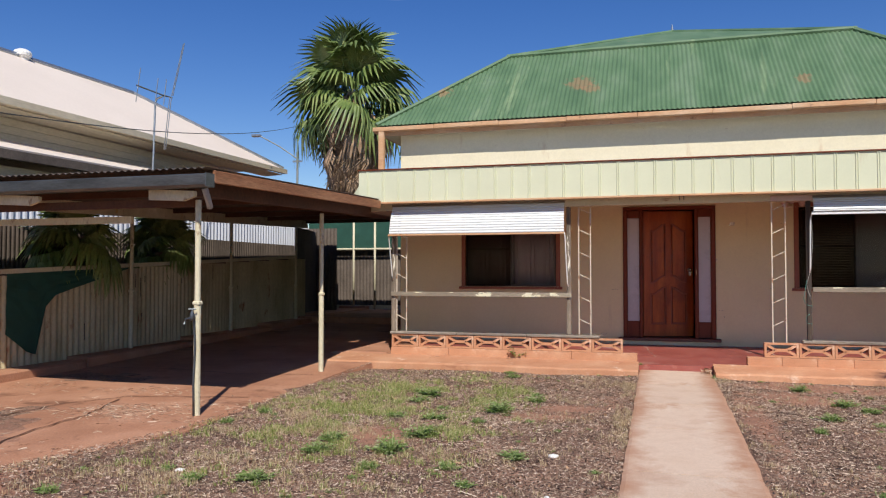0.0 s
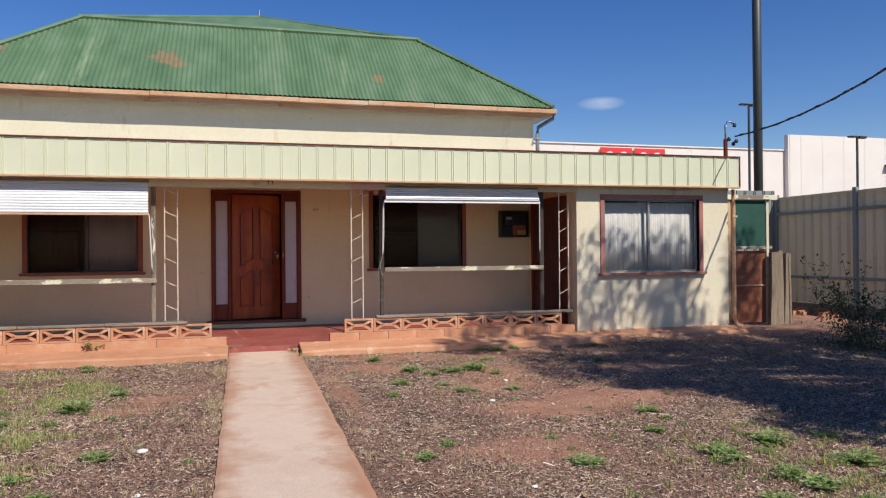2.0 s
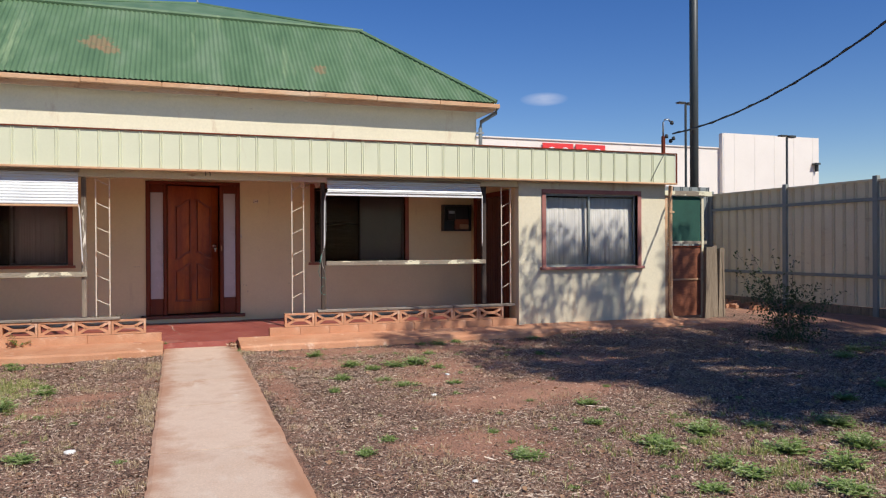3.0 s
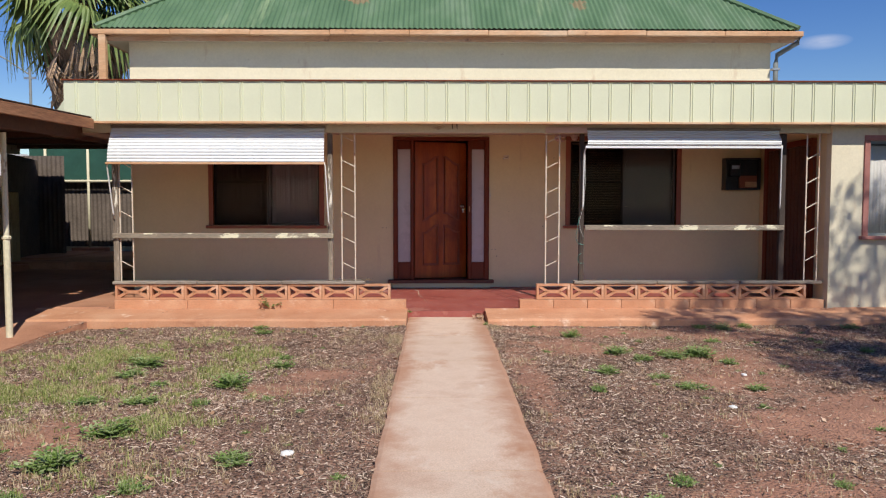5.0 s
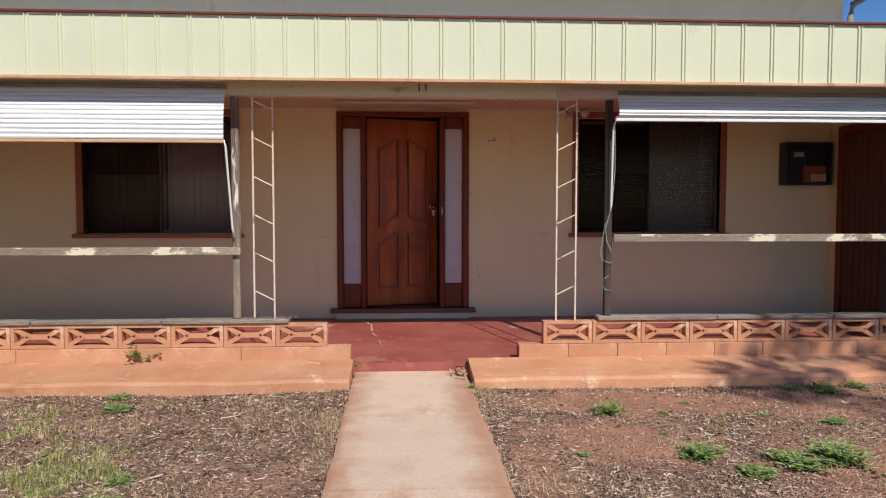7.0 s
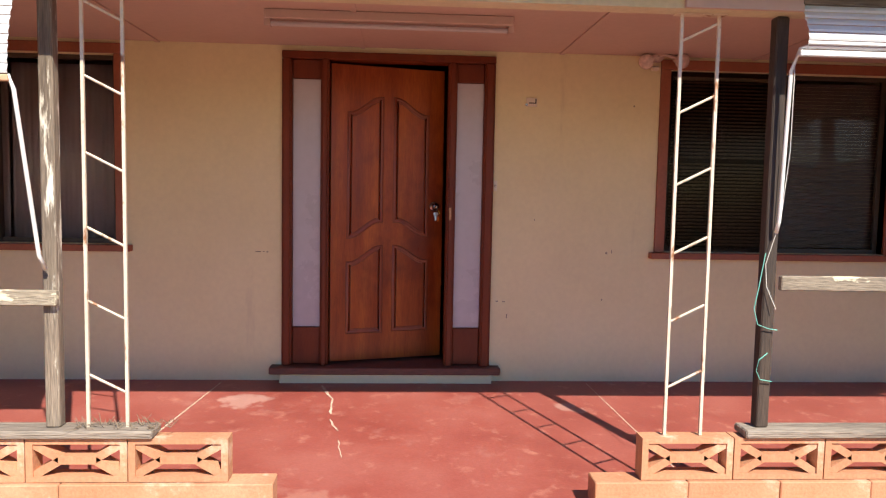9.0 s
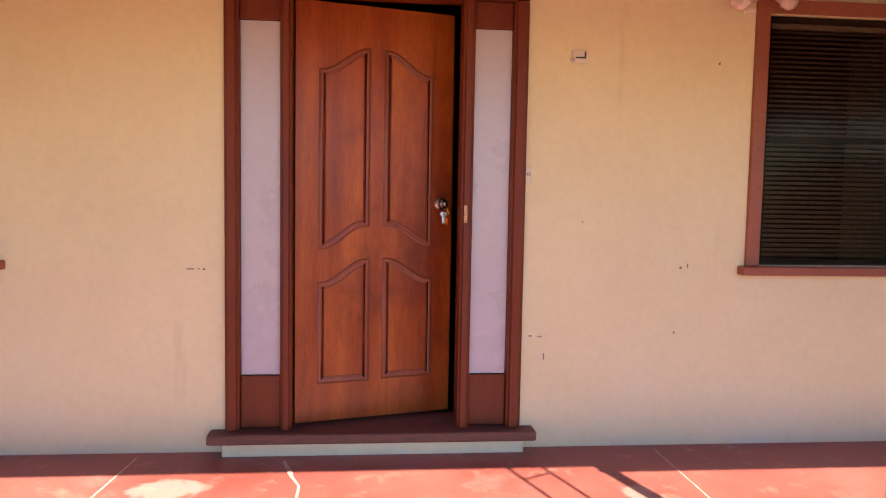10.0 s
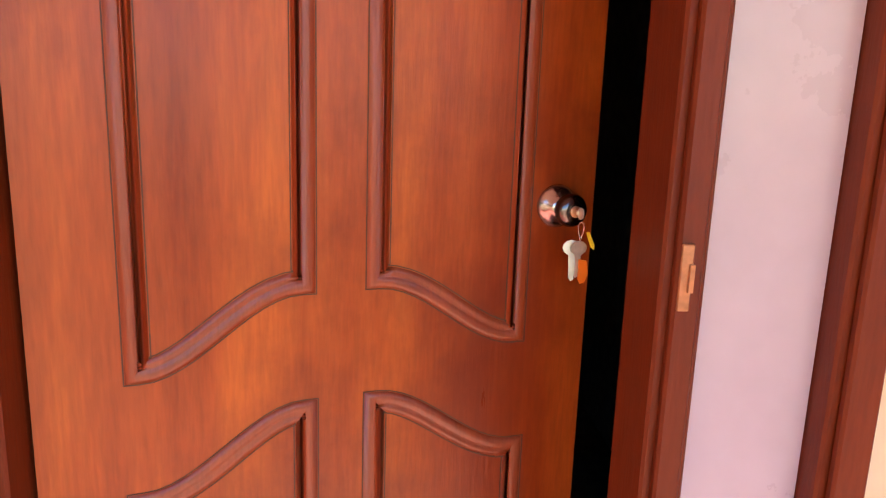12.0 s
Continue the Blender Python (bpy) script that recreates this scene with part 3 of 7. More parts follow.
setting("pavement_drive", driveway(), M_DRIVE, "cracked red dusty concrete driveway")
bm = bmesh.new()
for line in (((-7.6, 4.55), (-6.6, 4.75), (-6.06, 4.94), (-5.98, 5.69), (-5.61, 6.23), (-5.0, 6.33), (-4.3, 6.5)), ((-5.61, 6.01), (-5.29, 5.16), (-5.25, 4.52), (-4.95, 3.6), (-5.1, 2.2)), ((-7.7, 8.1), (-6.5, 8.2), (-5.4, 8.0), (-4.3, 8.2))):
    pv = None
    for (xa, ya), (xb, yb) in zip(line, line[1:]):
        for i in range(12):
            t = i / 12
            x, y = xa + (xb - xa) * t, ya + (yb - ya) * t
            x, y = x + 0.05 * noise.noise((x * 5, y * 5, 1)), y + 0.05 * noise.noise((x * 5, y * 5, 9))
            w = 0.007 + 0.008 * abs(noise.noise((x * 7, y * 7, 4)))
            z = drive_z(y) - 0.0125 + (0.004 if x > -5.3 else 0.0) + 0.009
            d = Vector((yb - ya, xa - xb, 0)).normalized() * w
            cur = [bm.verts.new(Vector((x, y, z)) - d), bm.verts.new(Vector((x, y, z)) + d)]
            if pv:
                bm.faces.new((pv[0], cur[0], cur[1], pv[1]))
            pv = cur
setting("pavement_drive_cracks", bm, M_DARKTIMB, "earth filled cracks in the driveway")
bm = bmesh.new()
for k in range(11):
    y0 = -5 + 2.6 * k
    w = 0.02 * noise.noise((k, 0, 0))
    box(bm, -8.6, -7.78 + w, y0, y0 + 2.585, drive_z(y0 + 1.3) - 0.3, drive_z(y0 + 1.3) + 0.11)
setting("kerb_fence", bm, M_DRIVE, "low red concrete kerb under the iron fence", bevel=0.02)
# raised lump of concrete beside the verandah
bm = bmesh.new()
for k, (x0, x1, y0, y1, h) in enumerate(((-4.75, -4.03, 9.955, 11.85, 0.13), (-5.05, -4.753, 10.1, 11.4, 0.10))):
    box(bm, x0, x1, y0, y1, -0.1, h)
setting("pavement_side_strip", bm, M_DRIVE, "rough concrete strip beside the verandah", bevel=0.03)

# ---- house shell ----
WL, WR, WY = -4.5, 5.0, 11.9
DX0, DX1, DZ0, DZ1 = -0.61, 0.81, 0.20, 2.40
LX0, LX1, LZ0, LZ1 = -3.30, -1.72, 1.10, 2.36
RX0, RX1, RZ0, RZ1 = 2.03, 3.63, 1.10, 2.36


def wall_with_holes(bm, x0, x1, z0, z1, y0, y1, holes):
    xs = sorted({x0, x1, *[h[0] for h in holes], *[h[1] for h in holes]})
    for a, b in zip(xs, xs[1:]):
        hs = [h for h in holes if h[0] <= a and h[1] >= b]
        z = z0
        for h in sorted(hs, key=lambda q: q[2]):
            if h[2] > z:
                box(bm, a, b, y0, y1, z, h[2])
            z = h[3]
        if z < z1:
            box(bm, a, b, y0, y1, z, z1)
    bmesh.ops.remove_doubles(bm, verts=bm.verts[:], dist=0.0001)
    seen, dead = {}, []
    for f in bm.faces:
        c = f.calc_center_median()
        key = (round(c.x, 3), round(c.y, 3), round(c.z, 3))
        if key in seen:
            dead += [f, seen[key]]
        seen[key] = f
    bmesh.ops.delete(bm, geom=list(set(dead)), context="FACES_ONLY")


bm = bmesh.new()
wall_with_holes(bm, WL, WR, -0.1, 2.60, WY, WY + 0.12, [(DX0, DX1, DZ0, DZ1), (LX0, LX1, LZ0, LZ1), (RX0, RX1, RZ0, RZ1)])
setting("wall_front", bm, M_WALL, "cream painted front wall with scuffs")
# Same wall as below, split off to take the sunlit wall colour.
setting("wall_front_upper", boxes((WL, WR, WY, WY + 0.12, 2.602, 3.9)), M_WALLSUN, "cream wall above the parapet, sunlit tone put in its colour")
setting("wall_west", boxes((WL, WL + 0.12, WY + 0.12, 21.5, -0.1, 3.9)), M_WALL, "cream side wall of the house")
setting("wall_east", boxes((WR - 0.12, WR, WY + 0.12, 21.5, -0.1, 3.9)), M_WALL, "cream side wall of the house")
setting("wall_back", boxes((WL, WR, 21.5, 21.62, -0.1, 3.9)), M_WALL, "cream back wall of the house")
# Added rooms close the house; their dark colour stands for indoor shade.
setting("floor_inside", boxes((WL + 0.12, WR - 0.12, WY + 0.12, 21.5, 0.1, 0.2)), M_INSIDE, "added interior floor, its shade put in a dark colour")
setting("ceiling_inside", boxes((WL + 0.12, WR - 0.12, WY + 0.12, 21.5, 3.0, 3.05)), M_INSIDE, "added interior ceiling, its shade put in a dark colour")
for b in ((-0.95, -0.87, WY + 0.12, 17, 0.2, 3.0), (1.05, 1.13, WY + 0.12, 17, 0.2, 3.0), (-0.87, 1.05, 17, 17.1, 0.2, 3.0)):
    setting("wall_hall", boxes(b), M_INSIDE, "added hall wall, its shade put in a dark colour")
setting("wall_rooms", boxes((WL + 0.12, -0.95, 15.5, 15.6, 0.2, 3.0), (1.13, WR - 0.12, 15.5, 15.6, 0.2, 3.0)), M_INSIDE, "added room walls, their shade put in a dark colour")

# main roof: steep hipped skirt, then a lower pyramid
EX0, EX1, EY0, EY1, EZ = -4.86, 5.27, 11.60, 22.2, 3.94
HD, RY, RZ_ = 2.02, 13.62, 5.57
AX, AY, AZ = 0.30, 17.0, 6.86
slope = Vector((0, RY - EY0, RZ_ - EZ))
roof = thing("main_roof", (0.27, 16, 3.93), "green painted corrugated iron hipped roof with rust patches", "roof")
bm = corrugated(bmesh.new(), (EX0, EY0, EZ), (1, 0, 0), slope, EX1 - EX0, slope.length, hip_l=HD, hip_r=HD)
solid(part("front_slope", bm, M_GREENROOF, roof, "green corrugated slope with rust and faded streaks"), 0.002)
for nm, ax, d in (("west_slope", EX0, 1), ("east_slope", EX1, -1)):
    bm = bmesh.new()
    v = Vector((d * HD, 0, RZ_ - EZ))
    L_ = EY1 - EY0
    if d > 0:
        corrugated(bm, (ax, EY1, EZ), (0, -1, 0), v, L_, v.length, hip_l=RY - EY0, hip_r=RY - EY0, steps=4)
    else:
        corrugated(bm, (ax, EY0, EZ), (0, 1, 0), v, L_, v.length, hip_l=RY - EY0, hip_r=RY - EY0, steps=4)
    solid(part(nm, bm, M_GREENROOF, roof), 0.002)
bm = bmesh.new()
c = [bm.verts.new(p) for p in ((EX0 + HD, RY, RZ_), (EX1 - HD, RY, RZ_), (EX1 - HD, EY1 - (RY - EY0), RZ_), (EX0 + HD, EY1 - (RY - EY0), RZ_), (AX, AY, AZ))]
for a, b in ((0, 1), (1, 2), (2, 3), (3, 0)):
    bm.faces.new((c[a], c[b], c[4]))
solid(part("upper_pyramid", bm, M_GREENROOF, roof, "low green upper roof"), 0.02)
bm = boxes((EX0, EX1, EY1 - 0.02, EY1, EZ - 0.02, EZ + 0.02))
c = [bm.verts.new(p) for p in ((EX0, EY1, EZ), (EX1, EY1, EZ), (EX1 - HD, EY1 - 2.1, RZ_), (EX0 + HD, EY1 - 2.1, RZ_))]
bm.faces.new(c)
part("rear_slope", bm, M_GREENROOF, roof)
for nm, p, q in (("west_hip_cap", (EX0, EY0, EZ + 0.015), (EX0 + HD, RY, RZ_ + 0.02)), ("east_hip_cap", (EX1, EY0, EZ + 0.015), (EX1 - HD, RY, RZ_ + 0.02)),
                 ("front_break_cap", (EX0 + HD - 0.05, RY, RZ_ + 0.02), (EX1 - HD + 0.05, RY, RZ_ + 0.02)),
                 ("west_ridge_cap", (EX0 + HD, RY, RZ_ + 0.02), (AX, AY, AZ)), ("east_ridge_cap", (EX1 - HD, RY, RZ_ + 0.02), (AX, AY, AZ))):
    bm = bmesh.new()
    tube(bm, (p, q), 0.045, 6)
    part(nm, bm, M_GREENROOF, roof, "green rolled ridge capping")
bm = bmesh.new()
lathe(bm, (AX, AY, AZ - 0.02), (0, 0, 1), [(0, 0.05), (0.05, 0.03), (0.16, 0.012), (0.2, 0.004)], 8)
part("finial", bm, M_GALV, roof)

# eaves: soffit, fascia and old gutter, sagging a little
eaves = thing("eaves_gutter", (0.27, 11.6, 3.85), "weathered tan timber gutter and fascia under the green roof", "gutter")
for k in range(9):
    bm = bmesh.new()
    x0 = EX0 - 0.05 + (EX1 - EX0 + 0.1) * k / 9
    x1 = EX0 - 0.05 + (EX1 - EX0 + 0.1) * (k + 1) / 9
    dz = 0.004 * math.sin(k * 2.3)
    box(bm, x0, x1 - 0.004, 11.54, 11.64, 3.83 + dz, 3.905 + dz)
    part("gutter_length", bm, M_TRIMTAN, eaves, "", bevel=0.008)
part("fascia_board", boxes((EX0 + 0.04, EX1 - 0.04, 11.642, 11.67, 3.76, 3.89)), M_TRIMTAN, eaves)
part("side_gutter_east", boxes((EX1 - 0.02, EX1 + 0.07, 11.645, 22, 3.83, 3.905)), M_TRIMTAN, eaves)
part("side_gutter_west", boxes((EX0 - 0.07, EX0 + 0.02, 11.645, 22, 3.83, 3.905)), M_TRIMTAN, eaves)
part("soffit", boxes((EX0 + 0.03, EX1 - 0.03, 11.675, 11.895, 3.80, 3.82), (WR + 0.005, EX1 - 0.03, 11.9, 22, 3.80, 3.82), (EX0 + 0.03, WL - 0.005, 11.9, 22, 3.80, 3.82)), M_BEAM, eaves)
bm = boxes((-4.80, -4.70, 11.545, 11.635, 2.92, 3.83))
single("eaves_prop", bm, M_TRIMTAN, (-4.75, 11.53, 2.92), "tan timber prop between parapet and gutter", "post", bevel=0.006)
dp = thing("downpipe", (5.06, 11.85, 2.9), "grey painted downpipe at the house corner", "downpipe")
bm = bmesh.new()
tube(bm, ((5.30, 11.62, 3.85), (5.28, 11.64, 3.76), (5.07, 11.84, 3.62), (5.06, 11.85, 3.5), (5.06, 11.85, 2.85)), 0.035, 10)
part("pipe", bm, M_FPOST, dp, smooth=True)
part("bracket", boxes((5.0, 5.11, 11.81, 11.895, 3.40, 3.43)), M_GALV, dp)

# ---- verandah ----
bm = bmesh.new()
NB, x0, x1 = 14, -4.0, 4.88
yb, yf = 11.9, 9.97
p = [bm.verts.new(q) for q in ((x0, yf, 0.075), (x1, yf, 0.075), (x1, yb, 0.172), (x0, yb, 0.172), (x0, yf, -0.1), (x1, yf, -0.1), (x1, yb, -0.1), (x0, yb, -0.1))]
for q in ((0, 1, 2, 3), (0, 4, 5, 1), (1, 5, 6, 2), (3, 2, 6, 7), (0, 3, 7, 4), (4, 7, 6, 5)):
    bm.faces.new([p[i] for i in q])
setting("floor_verandah", bm, M_REDFLOOR, "red painted concrete verandah floor, worn and dusty")


def floor_z(y):
    return 0.075 + (y - 9.97) / 1.93 * 0.097


def strip_on_floor(bm, pts, w, lift=0.0015):
    pv = None
    for i, (x, y) in enumerate(pts):
        a, b = pts[max(0, i - 1)], pts[min(len(pts) - 1, i + 1)]
        d = Vector((b[0] - a[0], b[1] - a[1], 0)).normalized()
        ww = w * (0.6 + 0.8 * abs(noise.noise((x * 9, y * 9, 1))) * 1.6)
        nrm = Vector((-d.y, d.x, 0)) * ww * 0.5
        q = Vector((x, y, floor_z(y) + lift))
        cur = [bm.verts.new(q - nrm), bm.verts.new(q + nrm)]
        if pv:
            bm.faces.new((pv[0], cur[0], cur[1], pv[1]))
        pv = cur


bm = bmesh.new()
pts = []
for i in range(40):
    y = 11.78 - 1.8 * i / 39
    pts.append((-0.33 + 0.30 * ((11.78 - y) / 1.8) ** 0.8 + 0.035 * noise.noise((y * 3, 0, 0)) + 0.02 * noise.noise((y * 11, 2, 0)), y))
strip_on_floor(bm, pts[:13], 0.017)
strip_on_floor(bm, pts[14:19], 0.011)
strip_on_floor(bm, pts[21:27], 0.007)
strip_on_floor(bm, [(-1.02, 11.85), (-1.16, 10.9), (-1.30, 10.0)], 0.010)
strip_on_floor(bm, [(1.50, 11.85), (1.57, 10.9), (1.64, 10.0)], 0.010)
setting("floor_crack", bm, M_CRACK, "pale filled cracks in the red floor")

setting("ceiling_verandah", boxes((-4.35, 4.95, 10.06, 11.895, 2.45, 2.475)), M_CEIL, "pink painted verandah ceiling")
bm = bmesh.new()
for k in range(6):
    x = -2.8 + k * 1.35
    box(bm, x, x + 0.03, 10.07, 11.89, 2.44, 2.4495)
setting("trim_ceiling_battens", bm, M_CEIL)
setting("trim_beam", boxes((-4.36, 4.9, 9.93, 10.04, 2.285, 2.44)), M_BEAM, "cream painted verandah beam")
setting("trim_beam_cap", boxes((1.36, 1.87, 9.905, 9.928, 2.285, 2.355)), M_CEIL, "dull pinkish board on the beam")
setting("roof_verandah", boxes((-4.37, 7.69, 9.80, 11.89, 2.60, 2.63)), M_GALV, "flat iron verandah roof")

parapet = thing("parapet", (1.66, 9.75, 2.36), "cream ribbed sheet parapet with red-brown capping", "parapet")
bm = ribbed(bmesh.new(), (-4.40, 9.725, 2.395), (1, 0, 0), (0, 0, 1), 12.10, 0.475, 0.245, 0.017, 0.012)
solid(part("ribbed_sheet", bm, M_CLAD, parapet), 0.002)
part("backing_frame", boxes((-4.38, 7.68, 9.74, 9.80, 2.40, 2.86)), M_LOG, parapet)
part("capping", boxes((-4.42, 7.72, 9.70, 9.82, 2.872, 2.887)), M_MAROON, parapet)
part("bottom_trim", boxes((-4.42, 7.72, 9.695, 9.75, 2.365, 2.393)), M_TRIMTAN, parapet, "", bevel=0.004)
part("soffit_strip", boxes((-4.38, 7.70, 9.752, 9.928, 2.40, 2.415)), M_BEAM, parapet)
for x in (-4.40, 7.70):
    part("return_sheet", boxes((x - 0.012, x, 9.73, 11.88, 2.40, 2.87)), M_CLAD, parapet)
bm = bmesh.new()
tube(bm, ((7.20, 9.702, 2.42), (7.33, 9.700, 2.65), (7.47, 9.702, 2.88)), 0.005, 5)
part("loose_wire", bm, M_BLACKPOLE, parapet, "thin dark loose wire")
part("corner_angle", boxes((7.704, 7.722, 9.70, 9.722, 2.37, 2.89)), M_MAROON, parapet)
bm = bmesh.new()
v = [bm.verts.new(q) for q in ((-4.40, 9.73, 2.66), (-4.13, 9.72, 2.42), (-4.42, 9.74, 2.40), (-4.56, 9.78, 2.47))]
bm.faces.new(v)
solid(part("loose_flap", bm, M_CLAD, parapet, "bent loose corner of cream sheet"), 0.003)

# number, light fitting
hn = thing("house_number", (0.24, 9.93, 2.33), "black house number 11 on the cream beam", "house number")
for dx in (0.212, 0.268):
    bm = bmesh.new()
    v = [(dx, 2.33), (dx + 0.011, 2.33), (dx + 0.011, 2.388), (dx + 0.004, 2.388), (dx - 0.007, 2.379), (dx - 0.007, 2.371), (dx, 2.375)]
    f = bm.faces.new([bm.verts.new((x, 9.922, z)) for x, z in v])
    ex = bmesh.ops.extrude_face_region(bm, geom=[f])
    bmesh.ops.translate(bm, verts=[q for q in ex["geom"] if isinstance(q, bmesh.types.BMVert)], vec=(0, 0.0075, 0))
    part("digit", bm, M_BLACK, hn)
lt = thing("batten_light", (0.12, 10.9, 2.449), "pinkish batten fluorescent fitting on the verandah ceiling", "light fitting")
part("tray", boxes((-0.56, 0.78, 10.87, 10.95, 2.40, 2.448)), M_CEIL, lt, bevel=0.004)
bm = bmesh.new()
tube(bm, ((-0.53, 10.91, 2.378), (0.75, 10.91, 2.378)), 0.014, 10)
part("tube", bm, M_LITE, lt)
part("end_cap", boxes((-0.56, -0.53, 10.88, 10.94, 2.36, 2.40)), M_CEIL, lt)
part("end_cap", boxes((0.75, 0.78, 10.88, 10.94, 2.36, 2.40)), M_CEIL, lt)


# ---- low breeze block walls ----
def breeze_block(w, h, d):
    """Frame with an X lattice, the middle drawn out to a short bar."""
    bm = bmesh.new()
    t = 0.024
    box(bm, 0, w, 0, d, 0, t), box(bm, 0, w, 0, d, h - t, h)
    box(bm, 0, t * 1.2, 0, d, t, h - t), box(bm, w - t * 1.2, w, 0, d, t, h - t)
    c1, c2, m = (w * 0.34, h / 2), (w * 0.66, h / 2), 0.0175
    for (px, pz), (cx, cz) in (((t, t), c1), ((t, h - t), c1), ((w - t, t), c2), ((w - t, h - t), c2)):
        n = Vector((-(cz - pz), cx - px)).normalized() * m
        q = [(px + n.x, pz + n.y), (cx + n.x, cz + n.y), (cx - n.x, cz - n.y), (px - n.x, pz - n.y)]
        f = bm.faces.new([bm.verts.new((x, 0.008, z)) for x, z in q])
        ex = bmesh.ops.extrude_face_region(bm, geom=[f])
        bmesh.ops.translate(bm, verts=[v for v in ex["geom"] if isinstance(v, bmesh.types.BMVert)], vec=(0, d - 0.016, 0))
    box(bm, c1[0] - 0.012, c2[0] + 0.012, 0.0065, d - 0.0065, h / 2 - m * 1.08, h / 2 + m * 1.08)
    return bm


def low_wall(name, x0, x1, n, bx0, bx1, cap_x0, cap_x1, label):
    w = thing(name, ((x0 + x1) / 2, 10.02, 0.1), label, "low wall", "verandah low walls")
    step = (x1 - x0) / n
    me = mesh_of("breeze_block", breeze_block(step - 0.006, 0.19, 0.09), M_ORANGE)
    for k in range(n):
        ob = new("breeze_block", me)
        ob.parent = w
        ob.location = Vector((x0 + k * step + 0.003, 9.975, 0.222)) - w.location
    nb = 4 if bx0 < -1 else 9
    s = (bx1 - bx0) / nb
    me = mesh_of("base_block", boxes((0, s - 0.003, 0, 0.13, 0, 0.118)), M_ORANGE, bevel=0.004)
    for k in range(nb):
        ob = new("base_block", me)
        ob.parent = w
        ob.location = Vector((bx0 + k * s, 9.952 + 0.003 * math.sin(k * 2.1), 0.10)) - w.location
    bm = bmesh.new()
    x = cap_x0
    ln = (cap_x1 - cap_x0) / 3
    for k in range(3):
        box(bm, x, x + ln - 0.008, 9.955 + 0.006 * (k % 2), 10.085, 0.415, 0.452 - 0.004 * (k % 2))
        x += ln
    part("timber_cap", bm, M_CAP, w, "weathered grey timber capping", bevel=0.006)
    return w


low_wall("low_wall", -3.97, -0.55, 8, -3.97, -0.355, -3.99, -0.86, "orange breeze block wall with a grey timber cap")
low_wall("low_wall", 1.27, 4.66, 8, 1.06, 4.88, 1.74, 4.86, "orange breeze block wall with a grey timber cap, partly shaded")


def apron(x0, x1, seed):
    bm = bmesh.new()
    n = 40
    prev = None
    for i in range(n + 1):
        x = x0 + (x1 - x0) * i / n
        j = 0.03 * noise.noise((x * 1.3, seed, 0)) + 0.01 * noise.noise((x * 6, seed, 0))
        k = 0.012 * noise.noise((x * 2, seed, 7)) + 0.03 * min(1, max(0, x - 4.9))
        row = [bm.verts.new(q) for q in ((x, 9.39 + j, -0.12), (x, 9.40 + j, 0.040 + k), (x, 9.43 + j, 0.062 + k), (x, 9.70, 0.085 + k), (x, 9.951 if x < 4.87 else 9.895, 0.112 if x < 4.87 else 0.13), (x, 9.951 if x < 4.87 else 9.895, -0.12))]
        if prev:
            for m in range(5):
                bm.faces.new((prev[m], row[m], row[m + 1], prev[m + 1]))
        else:
            bm.faces.new(row)
        prev = row
    bm.faces.new(prev[::-1])
    return bm


def apron_crack(pts):
    bm = bmesh.new()
    pv = None
    for (xa, ya, za), (xb, yb, zb) in zip(pts, pts[1:]):
        for i in range(8):
            t = i / 8
            x, y, z = xa + (xb - xa) * t, ya + (yb - ya) * t, za + (zb - za) * t + 0.014
            x += 0.02 * noise.noise((x * 12, y * 12, 1))
            d = Vector((yb - ya, xa - xb, 0)).normalized() * (0.002 + 0.004 * abs(noise.noise((x * 9, y * 9, 4))))
            cur = [bm.verts.new(Vector((x, y, z)) - d), bm.verts.new(Vector((x, y, z)) + d)]
            if pv:
                bm.faces.new((pv[0], cur[0], cur[1], pv[1]))
            pv = cur
    return bm


for line in (((2.55, 9.94, 0.111), (2.62, 9.85, 0.10), (2.72, 9.70, 0.085)), ((-3.1, 9.94, 0.111), (-3.2, 9.80, 0.095), (-3.3, 9.68, 0.083))):
    setting("pavement_apron_crack", apron_crack(line), M_DARKTIMB, "dark crack in the orange apron")
setting("pavement_apron_west", apron(-4.78, -0.335, 1), M_ORANGE, "orange painted concrete apron")
setting("pavement_apron_east", apron(0.625, 7.95, 9), M_ORANGE, "orange painted concrete apron")


# ---- path slabs ----
bm = boxes((-0.30, 0.52, -6, 9.96, -0.12, -0.055))
pathset = setting("pavement_path", bm, M_EARTH, "narrow concrete garden path")
ys = [-6.0, -3.4, -0.75, 1.75, 3.15, 4.57, 6.07, 7.34, 8.65, 9.98]
for k in range(9):
    y0, y1 = ys[k], ys[k + 1] - 0.017
    bm = bmesh.new()
    nseg = 16
    prev = None
    for i in range(nseg + 1):
        y = y0 + (y1 - y0) * i / nseg
        el = -0.325 + 0.010 * noise.noise((y * 2.1, 0, 0)) + 0.012 * noise.noise((y * 9, 0, 0))
        er = 0.615 - max(0, 9 - y) * 0.010 + 0.010 * noise.noise((y * 2.1, 9, 0)) + 0.012 * noise.noise((y * 9, 9, 0))
        row = [bm.verts.new(q) for q in ((el - 0.01, y, -0.06), (el, y, -0.006), (el + 0.03, y, 0.002), (er - 0.03, y, 0.002), (er, y, -0.006), (er + 0.01, y, -0.06))]
        if prev:
            for m in range(5):
                bm.faces.new((prev[m], prev[m + 1], row[m + 1], row[m]))
        else:
            bm.faces.new(row)
        prev = row
    bm.faces.new(prev[::-1])
    slab = new("slab", mesh_of("slab", bm, M_PATH))
    slab.parent = pathset


